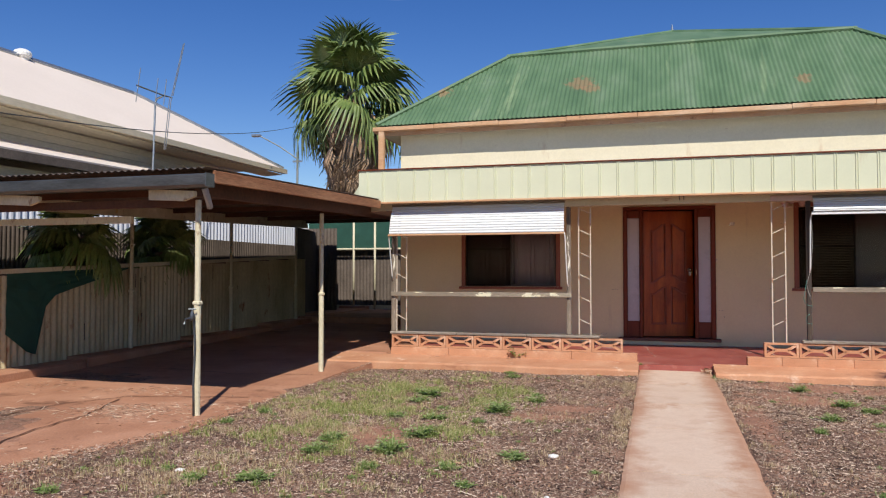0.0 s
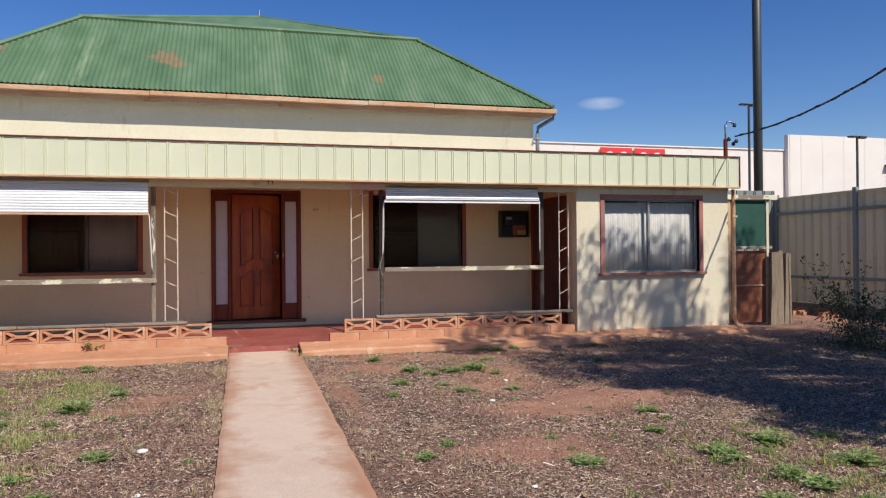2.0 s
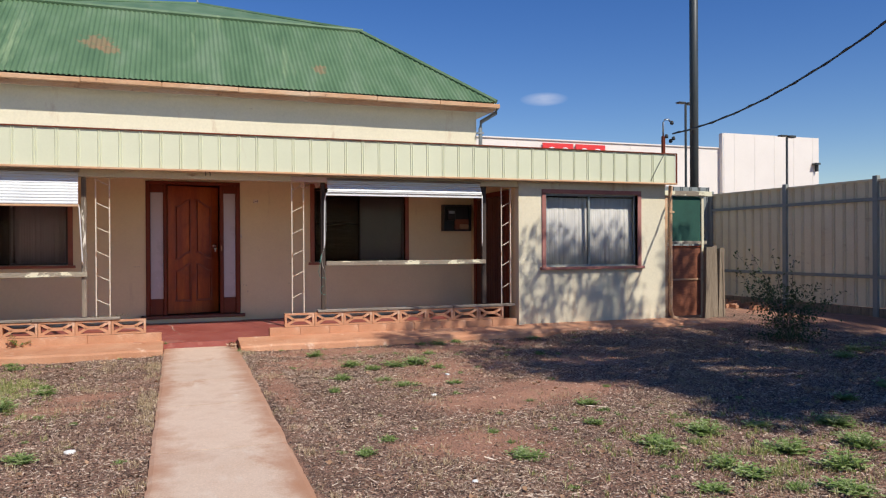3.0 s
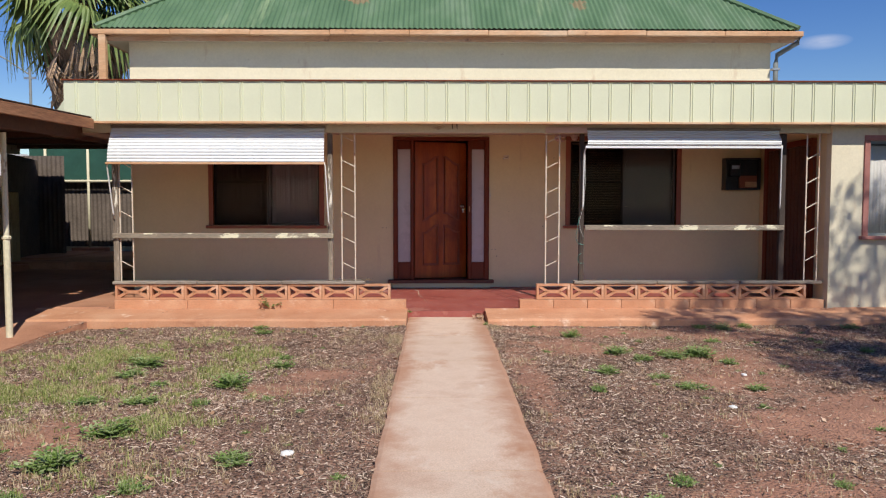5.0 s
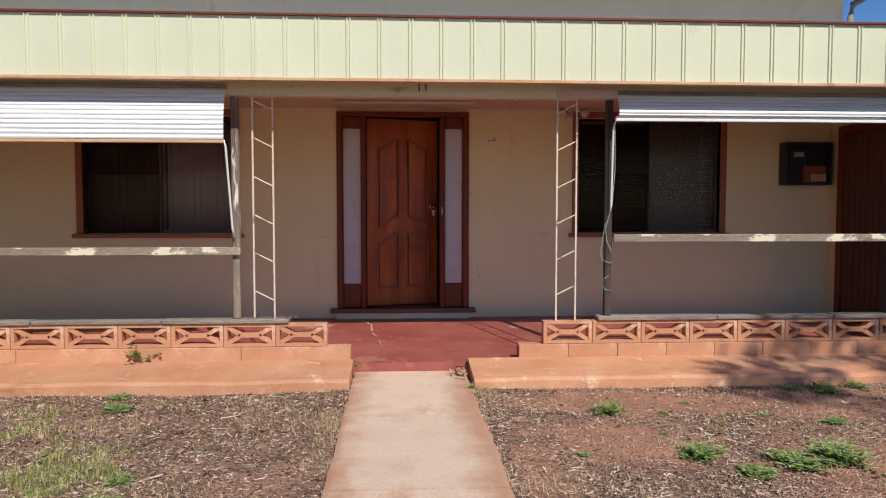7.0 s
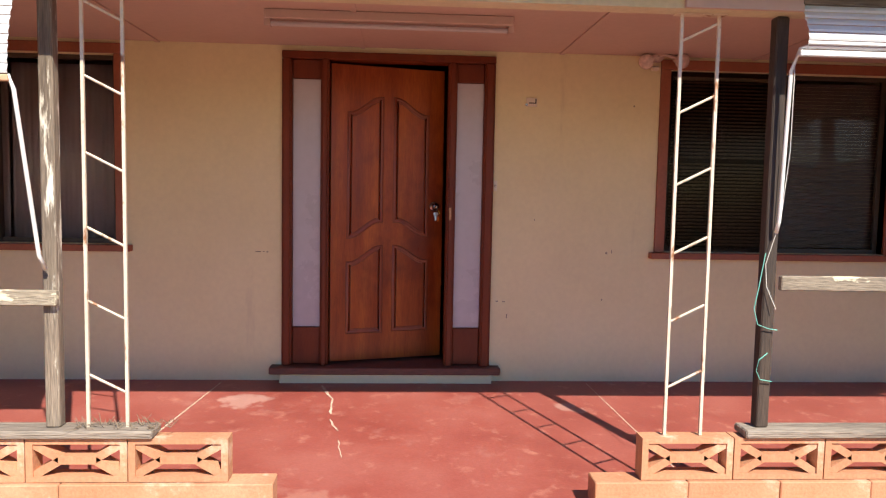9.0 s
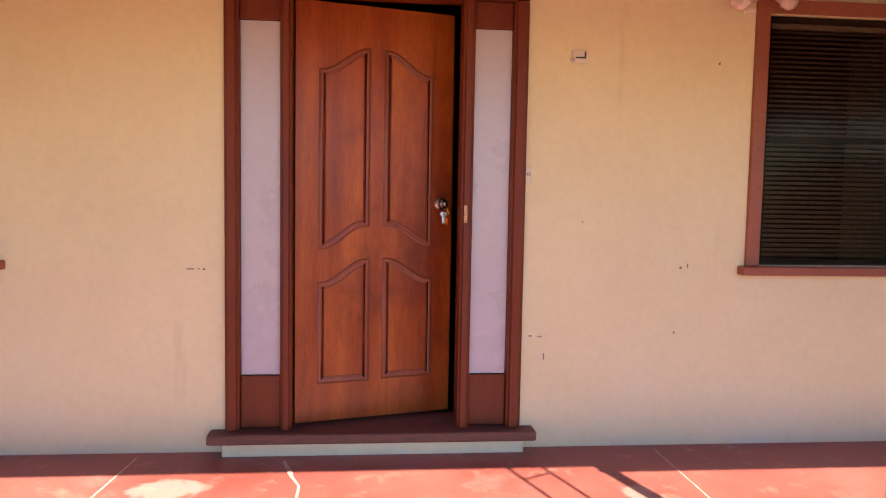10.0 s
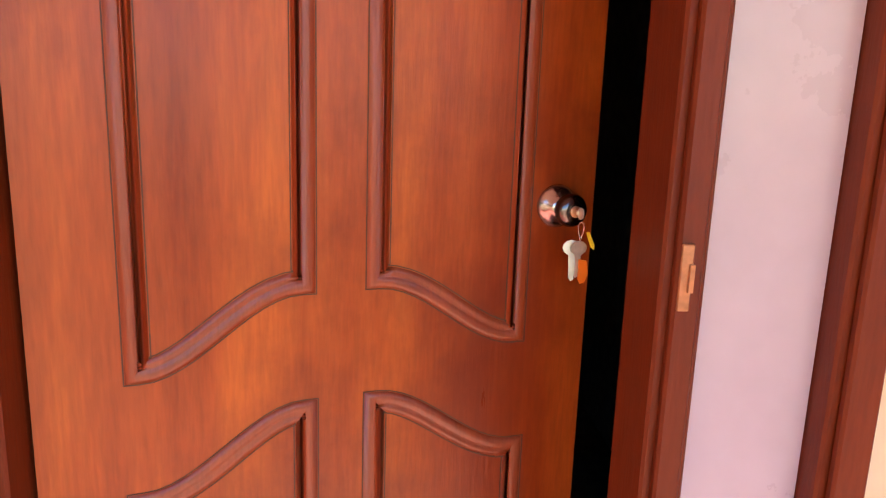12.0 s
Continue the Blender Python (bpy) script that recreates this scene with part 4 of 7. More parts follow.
# ---- front door ----
door = thing("door_surround", (0.1, 11.9, 0.25), "red-brown timber door surround with frosted side panes", "door frame")
Y0, Y1 = 11.855, 12.0
for nm, x0, x1 in (("jamb", -0.62, -0.552), ("mullion", -0.362, -0.305), ("mullion", 0.497, 0.556), ("jamb", 0.742, 0.815)):
    bm = boxes((x0, x1, Y0 + 0.018, Y1, 0.285, 2.36), (x0 + 0.012, x1 - 0.012, Y0, Y0 + 0.017, 0.285, 2.36))
    part(nm, bm, M_MAROON, door, bevel=0.004)
part("head", boxes((-0.62, 0.815, Y0 + 0.01, Y1, 2.362, 2.412)), M_MAROON, door, bevel=0.004)
part("transom_panel", boxes((-0.55, -0.364, 11.90, 11.95, 2.235, 2.36)), M_MAROON, door, bevel=0.003)
part("transom_panel", boxes((0.558, 0.740, 11.90, 11.95, 2.235, 2.36)), M_MAROON, door, bevel=0.003)
part("kick_panel", boxes((-0.55, -0.364, 11.90, 11.95, 0.29, 0.545)), M_MAROON, door, bevel=0.003)
part("kick_panel", boxes((0.558, 0.740, 11.90, 11.95, 0.29, 0.545)), M_MAROON, door, bevel=0.003)
part("side_pane", boxes((-0.55, -0.364, 11.915, 11.925, 0.548, 2.232)), M_LITE, door, "frosted white side pane")
part("side_pane", boxes((0.558, 0.740, 11.915, 11.925, 0.548, 2.232)), M_LITE, door, "frosted white side pane")
part("sill", boxes((-0.695, 0.885, 11.80, 12.16, 0.235, 0.283)), M_SILL, door, "worn dark timber sill", bevel=0.006)
part("step_block", boxes((-0.63, 0.83, 11.835, 11.899, 0.165, 0.233)), M_WALL, door, "cream concrete step", bevel=0.004)
sp = part("strike_plate", boxes((0.512, 0.528, 11.8495, 11.8545, 1.30, 1.385)), M_BRASS, door, "worn brass strike plate", bevel=0.0015)
part("keeper", boxes((0.5225, 0.5285, 11.845, 11.849, 1.325, 1.36)), M_BRASS, sp)

HX, HY, ANG = -0.300, 11.925, radians(15.5)
LEAF_W, LZ_0, LZ_1 = 0.812, 0.30, 2.345
ux, uy = math.cos(ANG), math.sin(ANG)
leaf = thing("door_leaf", (HX, HY, 0.30), "varnished red-brown timber panel door standing ajar", "door")


def leaf_pt(u, d, z):
    """u along the leaf from its hinges, d out of its face towards the porch."""
    return (HX + ux * u + uy * d, HY + uy * u - ux * d, z)


def leaf_box(bm, u0, u1, d0, d1, z0, z1):
    v = [bm.verts.new(leaf_pt(u, d, z)) for u in (u0, u1) for d in (d0, d1) for z in (z0, z1)]
    for q in ((0, 1, 3, 2), (4, 6, 7, 5), (0, 4, 5, 1), (2, 3, 7, 6), (0, 2, 6, 4), (1, 5, 7, 3)):
        bm.faces.new([v[i] for i in q])


bm = bmesh.new()
leaf_box(bm, 0.004, LEAF_W, -0.038, 0.0, LZ_0, LZ_1)
part("slab", bm, M_DOOR, leaf)


def outline(ui, uo, zi_lo, zo_lo, zi_hi, zo_hi):
    """Panel outline: straight stiles, S-curved head and foot between inner side ui and outer side uo."""
    pts = []
    n = 14

    def ease(t):
        return 3 * t * t - 2 * t ** 3
    for i in range(n + 1):
        t = i / n
        e = ease(min(1, max(0, (t - 0.08) / 0.84)))
        pts.append((ui + (uo - ui) * t, zi_lo + (zo_lo - zi_lo) * e))
    for i in range(n + 1):
        t = 1 - i / n
        e = ease(min(1, max(0, (t - 0.08) / 0.84)))
        pts.append((ui + (uo - ui) * t, zi_hi + (zo_hi - zi_hi) * e))
    area = sum(a[0] * b[1] - b[0] * a[1] for a, b in zip(pts, pts[1:] + pts[:1]))
    return pts if area > 0 else pts[::-1]


def inset(pts, d):
    out, n = [], len(pts)
    for i in range(n):
        p, a, b = Vector(pts[i]), Vector(pts[i - 1]), Vector(pts[(i + 1) % n])
        e1, e2 = (p - a), (b - p)
        if e1.length < 1e-6 or e2.length < 1e-6:
            out.append(tuple(p))
            continue
        n1, n2 = Vector((-e1.y, e1.x)).normalized(), Vector((-e2.y, e2.x)).normalized()
        m = (n1 + n2)
        m /= max(0.5, m.dot(n1))
        out.append(tuple(p + m * d))
    return out


MPROF = [(1.35 * a, 0.62 * b) for a, b in [(0.0, -0.001), (0.002, 0.004), (0.007, 0.0065), (0.012, 0.004), (0.014, 0.0015), (0.017, 0.005), (0.021, 0.0045), (0.0245, -0.001)]]
for ui, uo, zs in ((0.372, 0.117, (1.269, 1.158, 2.14, 2.03)), (0.446, 0.703, (1.271, 1.170, 2.14, 2.03)),
                   (0.374, 0.113, (0.489, 0.489, 1.108, 0.996)), (0.444, 0.710, (0.493, 0.493, 1.110, 1.005))):
    pts = outline(ui, uo, *zs)
    bm = bmesh.new()
    prev = None
    for off, h in MPROF:
        ring = [bm.verts.new(leaf_pt(u, h, z)) for u, z in inset(pts, off)]
        if prev:
            for k in range(len(ring)):
                bm.faces.new((prev[k], prev[(k + 1) % len(ring)], ring[(k + 1) % len(ring)], ring[k]))
        prev = ring
    part("panel_moulding", bm, M_MOULD, leaf, "curved darker moulding round a door panel", smooth=True)
    # Flat dark strips paint the shade in the creases along the moulding.
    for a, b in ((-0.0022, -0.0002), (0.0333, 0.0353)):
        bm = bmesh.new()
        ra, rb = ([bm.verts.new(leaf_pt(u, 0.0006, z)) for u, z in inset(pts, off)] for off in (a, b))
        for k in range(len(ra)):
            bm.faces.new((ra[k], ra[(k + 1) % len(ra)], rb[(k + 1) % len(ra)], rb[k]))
        part("groove_shade", bm, M_DARKTIMB, leaf, "flat dark line painted for the shaded crease beside a moulding")

out = Vector((uy, -ux, 0))
k0 = Vector(leaf_pt(0.747, 0.0, 1.386))
bm = bmesh.new()
lathe(bm, k0 + out * 0.0005, out, [(0, 0.034), (0.004, 0.033), (0.009, 0.027), (0.016, 0.019), (0.022, 0.016)], 24)
kn = part("door_knob", bm, M_CHROME, leaf, "worn chrome door knob with a keyed lock", smooth=True)
bm = bmesh.new()
lathe(bm, k0 + out * 0.0225, out, [(0, 0.014), (0.006, 0.016), (0.014, 0.0235), (0.026, 0.025), (0.033, 0.021), (0.035, 0.013)], 24)
part("knob", bm, M_DARKCHROME, kn, smooth=True)
bm = bmesh.new()
lathe(bm, k0 + out * 0.0585, out, [(0, 0.009), (0.002, 0.009), (0.003, 0.007)], 12)
part("cylinder", bm, M_BRASS, kn)
keys = thing("key_bunch", tuple(k0 + out * 0.065), "bunch of keys with orange and yellow tags hanging in the lock", "keys")
ke = k0 + out * 0.0625
U = Vector((ux, uy, 0))


def flat_shape(bm, c, pts, th, ax=None, lean=0.0):
    ax = ax or U
    up = (Vector((0, 0, 1)) + out * lean).normalized()
    nn = ax.cross(up).normalized()
    f = bm.faces.new([bm.verts.new(c + ax * a + up * b - nn * th / 2) for a, b in pts])
    ex = bmesh.ops.extrude_face_region(bm, geom=[f])
    bmesh.ops.translate(bm, verts=[v for v in ex["geom"] if isinstance(v, bmesh.types.BMVert)], vec=nn * th)


def key_pts(s=1.0):
    head = [(0.011 * math.cos(a), 0.009 * math.sin(a)) for a in [radians(-60 + 30 * i) for i in range(11)]]
    blade = [(-0.004, -0.008), (-0.004, -0.034), (-0.0015, -0.038), (0.002, -0.036), (0.0015, -0.031), (0.004, -0.028), (0.002, -0.024), (0.004, -0.020), (0.0035, -0.010)]
    return [(x * s, y * s) for x, y in head + blade]


bm = bmesh.new()
flat_shape(bm, ke + out * 0.012, [(0.008 * math.cos(a), 0.009 * math.sin(a)) for a in [radians(30 * i) for i in range(12)]], 0.002, out)
box(bm, ke.x - 0.001, ke.x + 0.001, ke.y - 0.006, ke.y + 0.001, ke.z - 0.003, ke.z + 0.003)
part("lock_key", bm, M_KEY, keys, "nickel key in the lock")
bm = bmesh.new()
rc = ke + out * 0.016 - Vector((0, 0, 0.026))
tube(bm, [rc + U * 0.004 * math.sin(a) + Vector((0, 0, 0.014 * math.cos(a))) + out * 0.003 * math.sin(2 * a) for a in [radians(30 * i) for i in range(13)]], 0.0011, 6, cap=False)
part("ring", bm, M_CHROME, keys)
for c, dx, ln, s in ((0.006, -0.010, -0.12, 1.3), (0.002, -0.001, 0.05, 1.2)):
    bm = bmesh.new()
    flat_shape(bm, rc + U * dx + Vector((0, 0, -0.025)) - out * c, key_pts(s), 0.002, (U + out * c * 30).normalized(), ln)
    part("key", bm, M_KEY, keys)
bm = bmesh.new()
flat_shape(bm, rc + U * 0.008 + Vector((0, 0, -0.058)), [(-0.008, 0.016), (0.004, 0.014), (0.008, -0.006), (0.003, -0.019), (-0.004, -0.021), (-0.008, -0.014)], 0.003)
part("tag", bm, M_TAGO, keys, "orange plastic tag")
bm = bmesh.new()
flat_shape(bm, rc + U * 0.015 + Vector((0, 0, -0.014)) + out * 0.004, [(-0.008, 0.013), (-0.004, 0.014), (0.006, -0.006), (0.006, -0.013), (0.001, -0.010)], 0.003)
part("tag", bm, M_TAGY, keys, "yellow plastic tag")

# small wall fittings
bell = thing("door_bell", (0.825, 11.88, 1.54), "small ivory bell push beside the door", "door bell")
part("plate", boxes((0.8165, 0.842, 11.878, 11.898, 1.505, 1.575)), M_PLASTIC, bell, bevel=0.002)
bm = bmesh.new()
lathe(bm, (0.829, 11.8775, 1.54), (0, -1, 0), [(0, 0.008), (0.002, 0.008), (0.003, 0.006)], 14)
part("button", bm, M_BLACK, bell)
bm = bmesh.new()
lathe(bm, (0.829, 11.8743, 1.54), (0, -1, 0), [(0, 0.0055), (0.002, 0.005)], 12)
part("button_face", bm, M_PLASTIC, bell)
sn = thing("door_sensor", (1.07, 11.89, 2.115), "small ivory alarm sensor with a hooked wire on the wall", "sensor")
part("housing", boxes((1.03, 1.105, 11.882, 11.898, 2.085, 2.145)), M_PLASTIC, sn, bevel=0.003)
part("bracket", boxes((1.048, 1.098, 11.877, 11.881, 2.105, 2.112), (1.091, 1.098, 11.877, 11.881, 2.113, 2.138)), M_BLACK, sn)
part("knob", boxes((1.022, 1.042, 11.876, 11.881, 2.090, 2.104)), M_CHROME, sn, bevel=0.002)

fl = thing("flood_light", (1.92, 11.88, 2.44), "twin frosted flood lamps on the verandah wall", "lamp")
bm = bmesh.new()
lathe(bm, (1.93, 11.893, 2.455), (0, -1, 0), [(0, 0.05), (0.02, 0.048), (0.035, 0.03)], 16)
part("base", bm, M_CEIL, fl)
for hx, hz, dx in ((1.83, 2.40, -1), (2.06, 2.41, 1)):
    bm = bmesh.new()
    tube(bm, ((1.93, 11.86, 2.45), (1.93 + dx * 0.03, 11.82, 2.45), (hx - dx * 0.02, 11.80, hz + 0.01)), 0.011, 8)
    part("arm", bm, M_CEIL, fl)
    bm = bmesh.new()
    ax_ = Vector((dx * 0.5, -0.75, -0.35)).normalized()
    lathe(bm, Vector((hx, 11.80, hz)) - ax_ * 0.05, ax_, [(0, 0.022), (0.03, 0.03), (0.045, 0.046), (0.075, 0.052), (0.092, 0.044), (0.10, 0.02)], 18)
    part("lamp_glass", bm, M_LAMP, fl, "frosted pinkish lamp", smooth=True)
part("sensor_eye", boxes((1.88, 1.93, 11.83, 11.88, 2.345, 2.375)), M_PLASTIC, fl, bevel=0.008)
for k, (x, z, w, h) in enumerate(((1.11, 1.305, 0.005, 0.011), (1.62, 1.08, 0.012, 0.012), (1.66, 1.085, 0.005, 0.022), (-0.80, 1.06, 0.035, 0.005), (-0.75, 1.061, 0.012, 0.004), (-0.725, 1.058, 0.012, 0.007),
                                  (0.855, 0.735, 0.016, 0.007), (0.90, 0.732, 0.02, 0.006), (1.78, 2.10, 0.009, 0.012), (0.93, 0.62, 0.006, 0.03), (1.6, 0.75, 0.008, 0.012))):
    setting("wall_nick", boxes((x, x + w, 11.897, 11.8995, z, z + h)), M_CAP)


# ---- windows ----
def window(name, x0, x1, z0, z1, label, wall_y=11.9, blinds=None, curtain=None, mid=None, frame_mat=None, top_hidden=False):
    """Sliding window in a wall facing the garden: outer boards, sill, two sashes, panes."""
    fm = frame_mat or M_WINFRAME
    w = thing(name, ((x0 + x1) / 2, wall_y, z0), label, "window")
    b = 0.068
    yb = wall_y - 0.022
    part("side_board", boxes((x0 - b, x0, yb, wall_y + 0.10, z0, z1)), fm, w, bevel=0.003)
    part("side_board", boxes((x1, x1 + b, yb, wall_y + 0.10, z0, z1)), fm, w, bevel=0.003)
    part("head_board", boxes((x0 - b, x1 + b, yb, wall_y + 0.10, z1 + 0.002, z1 + b)), fm, w, bevel=0.003)
    part("window_sill", boxes((x0 - b - 0.035, x1 + b + 0.035, wall_y - 0.065, wall_y + 0.10, z0 - 0.045, z0 - 0.002)), fm, w, bevel=0.004)
    m = mid if mid is not None else (x0 + x1) / 2
    s, y = 0.032, wall_y + 0.03
    for a, c, yy in ((x0 + 0.002, m + s / 2, y), (m - s / 2, x1 - 0.002, y + 0.03)):
        bm = boxes((a, a + s, yy, yy + 0.026, z0 + 0.002, z1 - 0.002), (c - s, c, yy, yy + 0.026, z0 + 0.002, z1 - 0.002),
                   (a + s, c - s, yy, yy + 0.026, z0 + 0.002, z0 + s), (a + s, c - s, yy, yy + 0.026, z1 - s, z1 - 0.002))
        part("sash", bm, M_FPOST if curtain == M_CURTAIN else M_SASH, w)
        part("pane", boxes((a + s, c - s, yy + 0.010, yy + 0.014, z0 + s, z1 - s)), M_GLASS, w, "dark reflecting glass pane")
    zb = z0 + (z1 - z0) * 0.5
    if curtain != M_CURTAIN:
        part("screen_bar", boxes((x0 + s + 0.004, m - s / 2, y - 0.012, y - 0.002, zb, zb + 0.03)), M_SASH, w)
    if curtain != M_CURTAIN:
        part("screen", boxes((x0 + 0.01, m, y - 0.019, y - 0.016, z0 + 0.01, z1 - 0.01)), M_FLYSCREEN, w, "fine dark insect screen")
    if blinds:
        bl = thing("venetian_blind", ((blinds[0] + blinds[1]) / 2, wall_y + 0.12, z1), "brown metal venetian blind behind the glass", "blind")
        n = int((z1 - z0 - 0.08) / 0.025)
        for k in range(n):
            z = z1 - 0.06 - k * 0.025
            bm = bmesh.new()
            v = [bm.verts.new(q) for q in ((blinds[0], wall_y + 0.105, z - 0.009), (blinds[1], wall_y + 0.105, z - 0.009), (blinds[1], wall_y + 0.117, z + 0.002), (blinds[0], wall_y + 0.117, z + 0.002),
                                           (blinds[0], wall_y + 0.128, z + 0.007), (blinds[1], wall_y + 0.128, z + 0.007))]
            bm.faces.new(v[:4])
            bm.faces.new((v[3], v[2], v[5], v[4]))
            part("slat", bm, M_BLIND, bl)
        part("headrail", boxes((blinds[0], blinds[1], wall_y + 0.10, wall_y + 0.135, z1 - 0.045, z1 - 0.012)), M_PLASTIC, bl)
    if blinds:
        b2 = thing("venetian_blind", ((m + x1) / 2, wall_y + 0.12, z1), "dark closed venetian blind behind the glass", "blind")
        for k in range(int((z1 - z0 - 0.08) / 0.025)):
            z = z1 - 0.06 - k * 0.025
            part("slat", boxes((m + 0.02, x1 - 0.01, wall_y + 0.112, wall_y + 0.116, z - 0.0122, z + 0.0115)), M_SASH, b2)
    if curtain:
        for a, c in ((x0 + 0.01, m + 0.03), (m + 0.05, x1 - 0.005)):
            bm = bmesh.new()
            n = 140
            pv = None
            for i in range(n + 1):
                x = a + (c - a) * i / n
                yy = wall_y + 0.145 + 0.007 * math.sin(i * 0.30 + 1.8 * math.sin(i * 0.11)) + 0.002 * math.sin(i * 0.9)
                cur = [bm.verts.new((x, yy, z0 - 0.05)), bm.verts.new((x, yy * 0.5 + (wall_y + 0.17) * 0.5, z1 - 0.05))]
                if pv:
                    bm.faces.new((pv[0], cur[0], cur[1], pv[1]))
                pv = cur
            solid(single("curtain", bm, curtain, ((a + c) / 2, wall_y + 0.17, z0), "pale gathered lace curtain behind the window" if curtain == M_CURTAIN else "dim brown net curtain behind the window", "curtain", smooth=True), 0.002)
    return w


window("window", LX0, LX1, LZ0, LZ1, "brown framed sliding window behind the wide awning", curtain=M_DRAPE)
window("window", RX0, RX1, RZ0, RZ1, "brown framed sliding window with venetian blinds", blinds=(2.07, 2.84), mid=2.83)

# ---- awnings ----
def awning(name, x0, x1, prof, label, arms):
    """Aluminium slat awning; prof is a list of (y, z) down its face."""
    a = thing(name, ((x0 + x1) / 2, 9.92, prof[0][1]), label, "awning", "front awnings")
    n = len(prof)
    for k in range(n - 1):
        (y0, z0), (y1, z1) = prof[k], prof[k + 1]
        bm = bmesh.new()
        sp_ = 0.012 * k / n
        v = [bm.verts.new(q) for q in ((x0 - sp_, y0, z0 - 0.002), (x1 + sp_, y0, z0 - 0.002), (x1 + sp_, y0 * .35 + y1 * .65 - 0.006, z0 * .35 + z1 * .65), (x0 - sp_, y0 * .35 + y1 * .65 - 0.006, z0 * .35 + z1 * .65),
                                       (x1 + sp_, y1, z1 + 0.002), (x0 - sp_, y1, z1 + 0.002))]
        bm.faces.new(v[:4])
        bm.faces.new((v[3], v[2], v[4], v[5]))
        solid(part("slat", bm, M_AWN, a), 0.0025)
    y1, z1 = prof[-1]
    part("bottom_bar", boxes((x0 - 0.03, x1 + 0.015, y1 - 0.012, y1 + 0.012, z1 - 0.03, z1 - 0.004)), M_TRIMTAN if x0 < 0 else M_AWN, a, "rusty tan bottom bar" if x0 < 0 else "", bevel=0.004)
    part("top_rail", boxes((x0 - 0.01, x1 + 0.01, 9.90, 9.927, prof[0][1], prof[0][1] + 0.03)), M_CAP, a)
    for p in arms:
        bm = bmesh.new()
        tube(bm, p, 0.009, 8)
        part("arm", bm, M_WHITE, a, "white painted stay arm", smooth=True)
    return a


prof = []
for k in range(12):
    t = k / 11
    prof.append((9.915 - 0.14 * t - 0.03 * math.sin(math.pi * t), 2.335 - 0.42 * t))
awning("awning", -3.93, -1.345, prof, "white slatted aluminium awning, fully lowered",
       [[(-1.335, 9.775, 1.91), (-1.325, 9.80, 1.86), (-1.31, 9.94, 1.20), (-1.30, 9.97, 1.14)], [(-3.94, 9.775, 1.91), (-3.95, 9.80, 1.86), (-3.95, 9.94, 1.30), (-3.95, 9.97, 1.24)]])
prof = [(9.925, 2.315), (9.915, 2.285), (9.905, 2.257), (9.88, 2.225), (9.862, 2.19), (9.856, 2.155), (9.862, 2.135), (9.88, 2.122)]
awning("awning", 1.875, 4.24, prof, "white slatted aluminium awning, half rolled up",
       [[(1.875, 9.87, 2.13), (1.86, 9.90, 2.13), (1.845, 9.94, 2.04), (1.838, 9.96, 1.40), (1.835, 9.975, 1.34)], [(4.26, 9.87, 2.13), (4.27, 9.90, 2.06), (4.29, 9.95, 1.42), (4.30, 9.975, 1.36)]])

# ---- verandah posts, rails and ladder irons ----
single("verandah_post", boxes((-1.328, -1.268, 10.0, 10.06, 0.453, 2.284)), M_POST, (-1.3, 10.03, 0.453), "grey timber verandah post with flaking paint", "post", "verandah posts", bevel=0.006)
single("verandah_post", boxes((-3.985, -3.915, 10.0, 10.065, 0.453, 2.284)), M_POST, (-3.95, 10.03, 0.453), "grey timber verandah post with flaking paint", "post", "verandah posts", bevel=0.006)
single("verandah_post", boxes((1.803, 1.860, 10.0, 10.06, 0.453, 2.284)), M_DARKPOST, (1.83, 10.03, 0.453), "dark stained timber verandah post", "post", "verandah posts", bevel=0.006)
single("verandah_post", boxes((4.31, 4.38, 10.0, 10.065, 0.453, 2.284)), M_DARKPOST, (4.34, 10.03, 0.453), "dark stained timber verandah post", "post", "verandah posts", bevel=0.006)
single("verandah_rail", boxes((-3.98, -1.258, 9.965, 9.998, 0.985, 1.05)), M_RAIL, (-2.6, 9.98, 1.0), "timber rail with flaking cream paint", "rail", "verandah rails", bevel=0.004)
single("verandah_rail", boxes((1.868, 4.36, 9.965, 9.998, 1.085, 1.15)), M_RAIL, (3.1, 9.98, 1.1), "timber rail with flaking cream paint", "rail", "verandah rails", bevel=0.004)


def ladder_iron(xl, xr, z0, tilt, zs):
    a = thing("iron_trellis", ((xl + xr) / 2, 10.02, z0), "rusty cream iron trellis with slanting rungs", "trellis", "iron trellises")
    for x in (xl, xr):
        part("upright", boxes((x - 0.0065, x + 0.0065, 10.0135, 10.0265, z0, 2.284)), M_IRON, a)
    for z in zs:
        bm = bmesh.new()
        tube(bm, ((xl + 0.008, 10.02, z), (xr - 0.008, 10.02, z + tilt)), 0.006, 6)
        part("rung", bm, M_IRON, a)
    part("top_plate", boxes((xl - 0.03, xr + 0.03, 9.99, 10.05, 2.28, 2.284)), M_IRON, a)


ladder_iron(-1.155, -0.990, 0.452, -0.075, (0.68, 1.0, 1.315, 1.63, 1.95, 2.255))
ladder_iron(-3.90, -3.745, 0.452, -0.075, (0.70, 1.32, 1.63, 1.93))
ladder_iron(1.386, 1.552, 0.413, 0.075, (0.635, 0.935, 1.24, 1.545, 1.86, 2.17))
ladder_iron(4.645, 4.80, 0.413, 0.075, (0.70, 1.05, 1.36, 1.67, 1.97))
rp = thing("cord", (1.80, 9.99, 1.1), "frayed green nylon cord tied to the dark post", "cord")
bm = bmesh.new()
tube(bm, [(1.80, 9.99, 1.25), (1.775, 9.985, 1.10), (1.755, 9.98, 1.0), (1.775, 9.98, 0.93), (1.83, 9.985, 0.91), (1.87, 9.985, 0.905)], 0.0024, 6)
part("strand", bm, M_ROPE, rp)
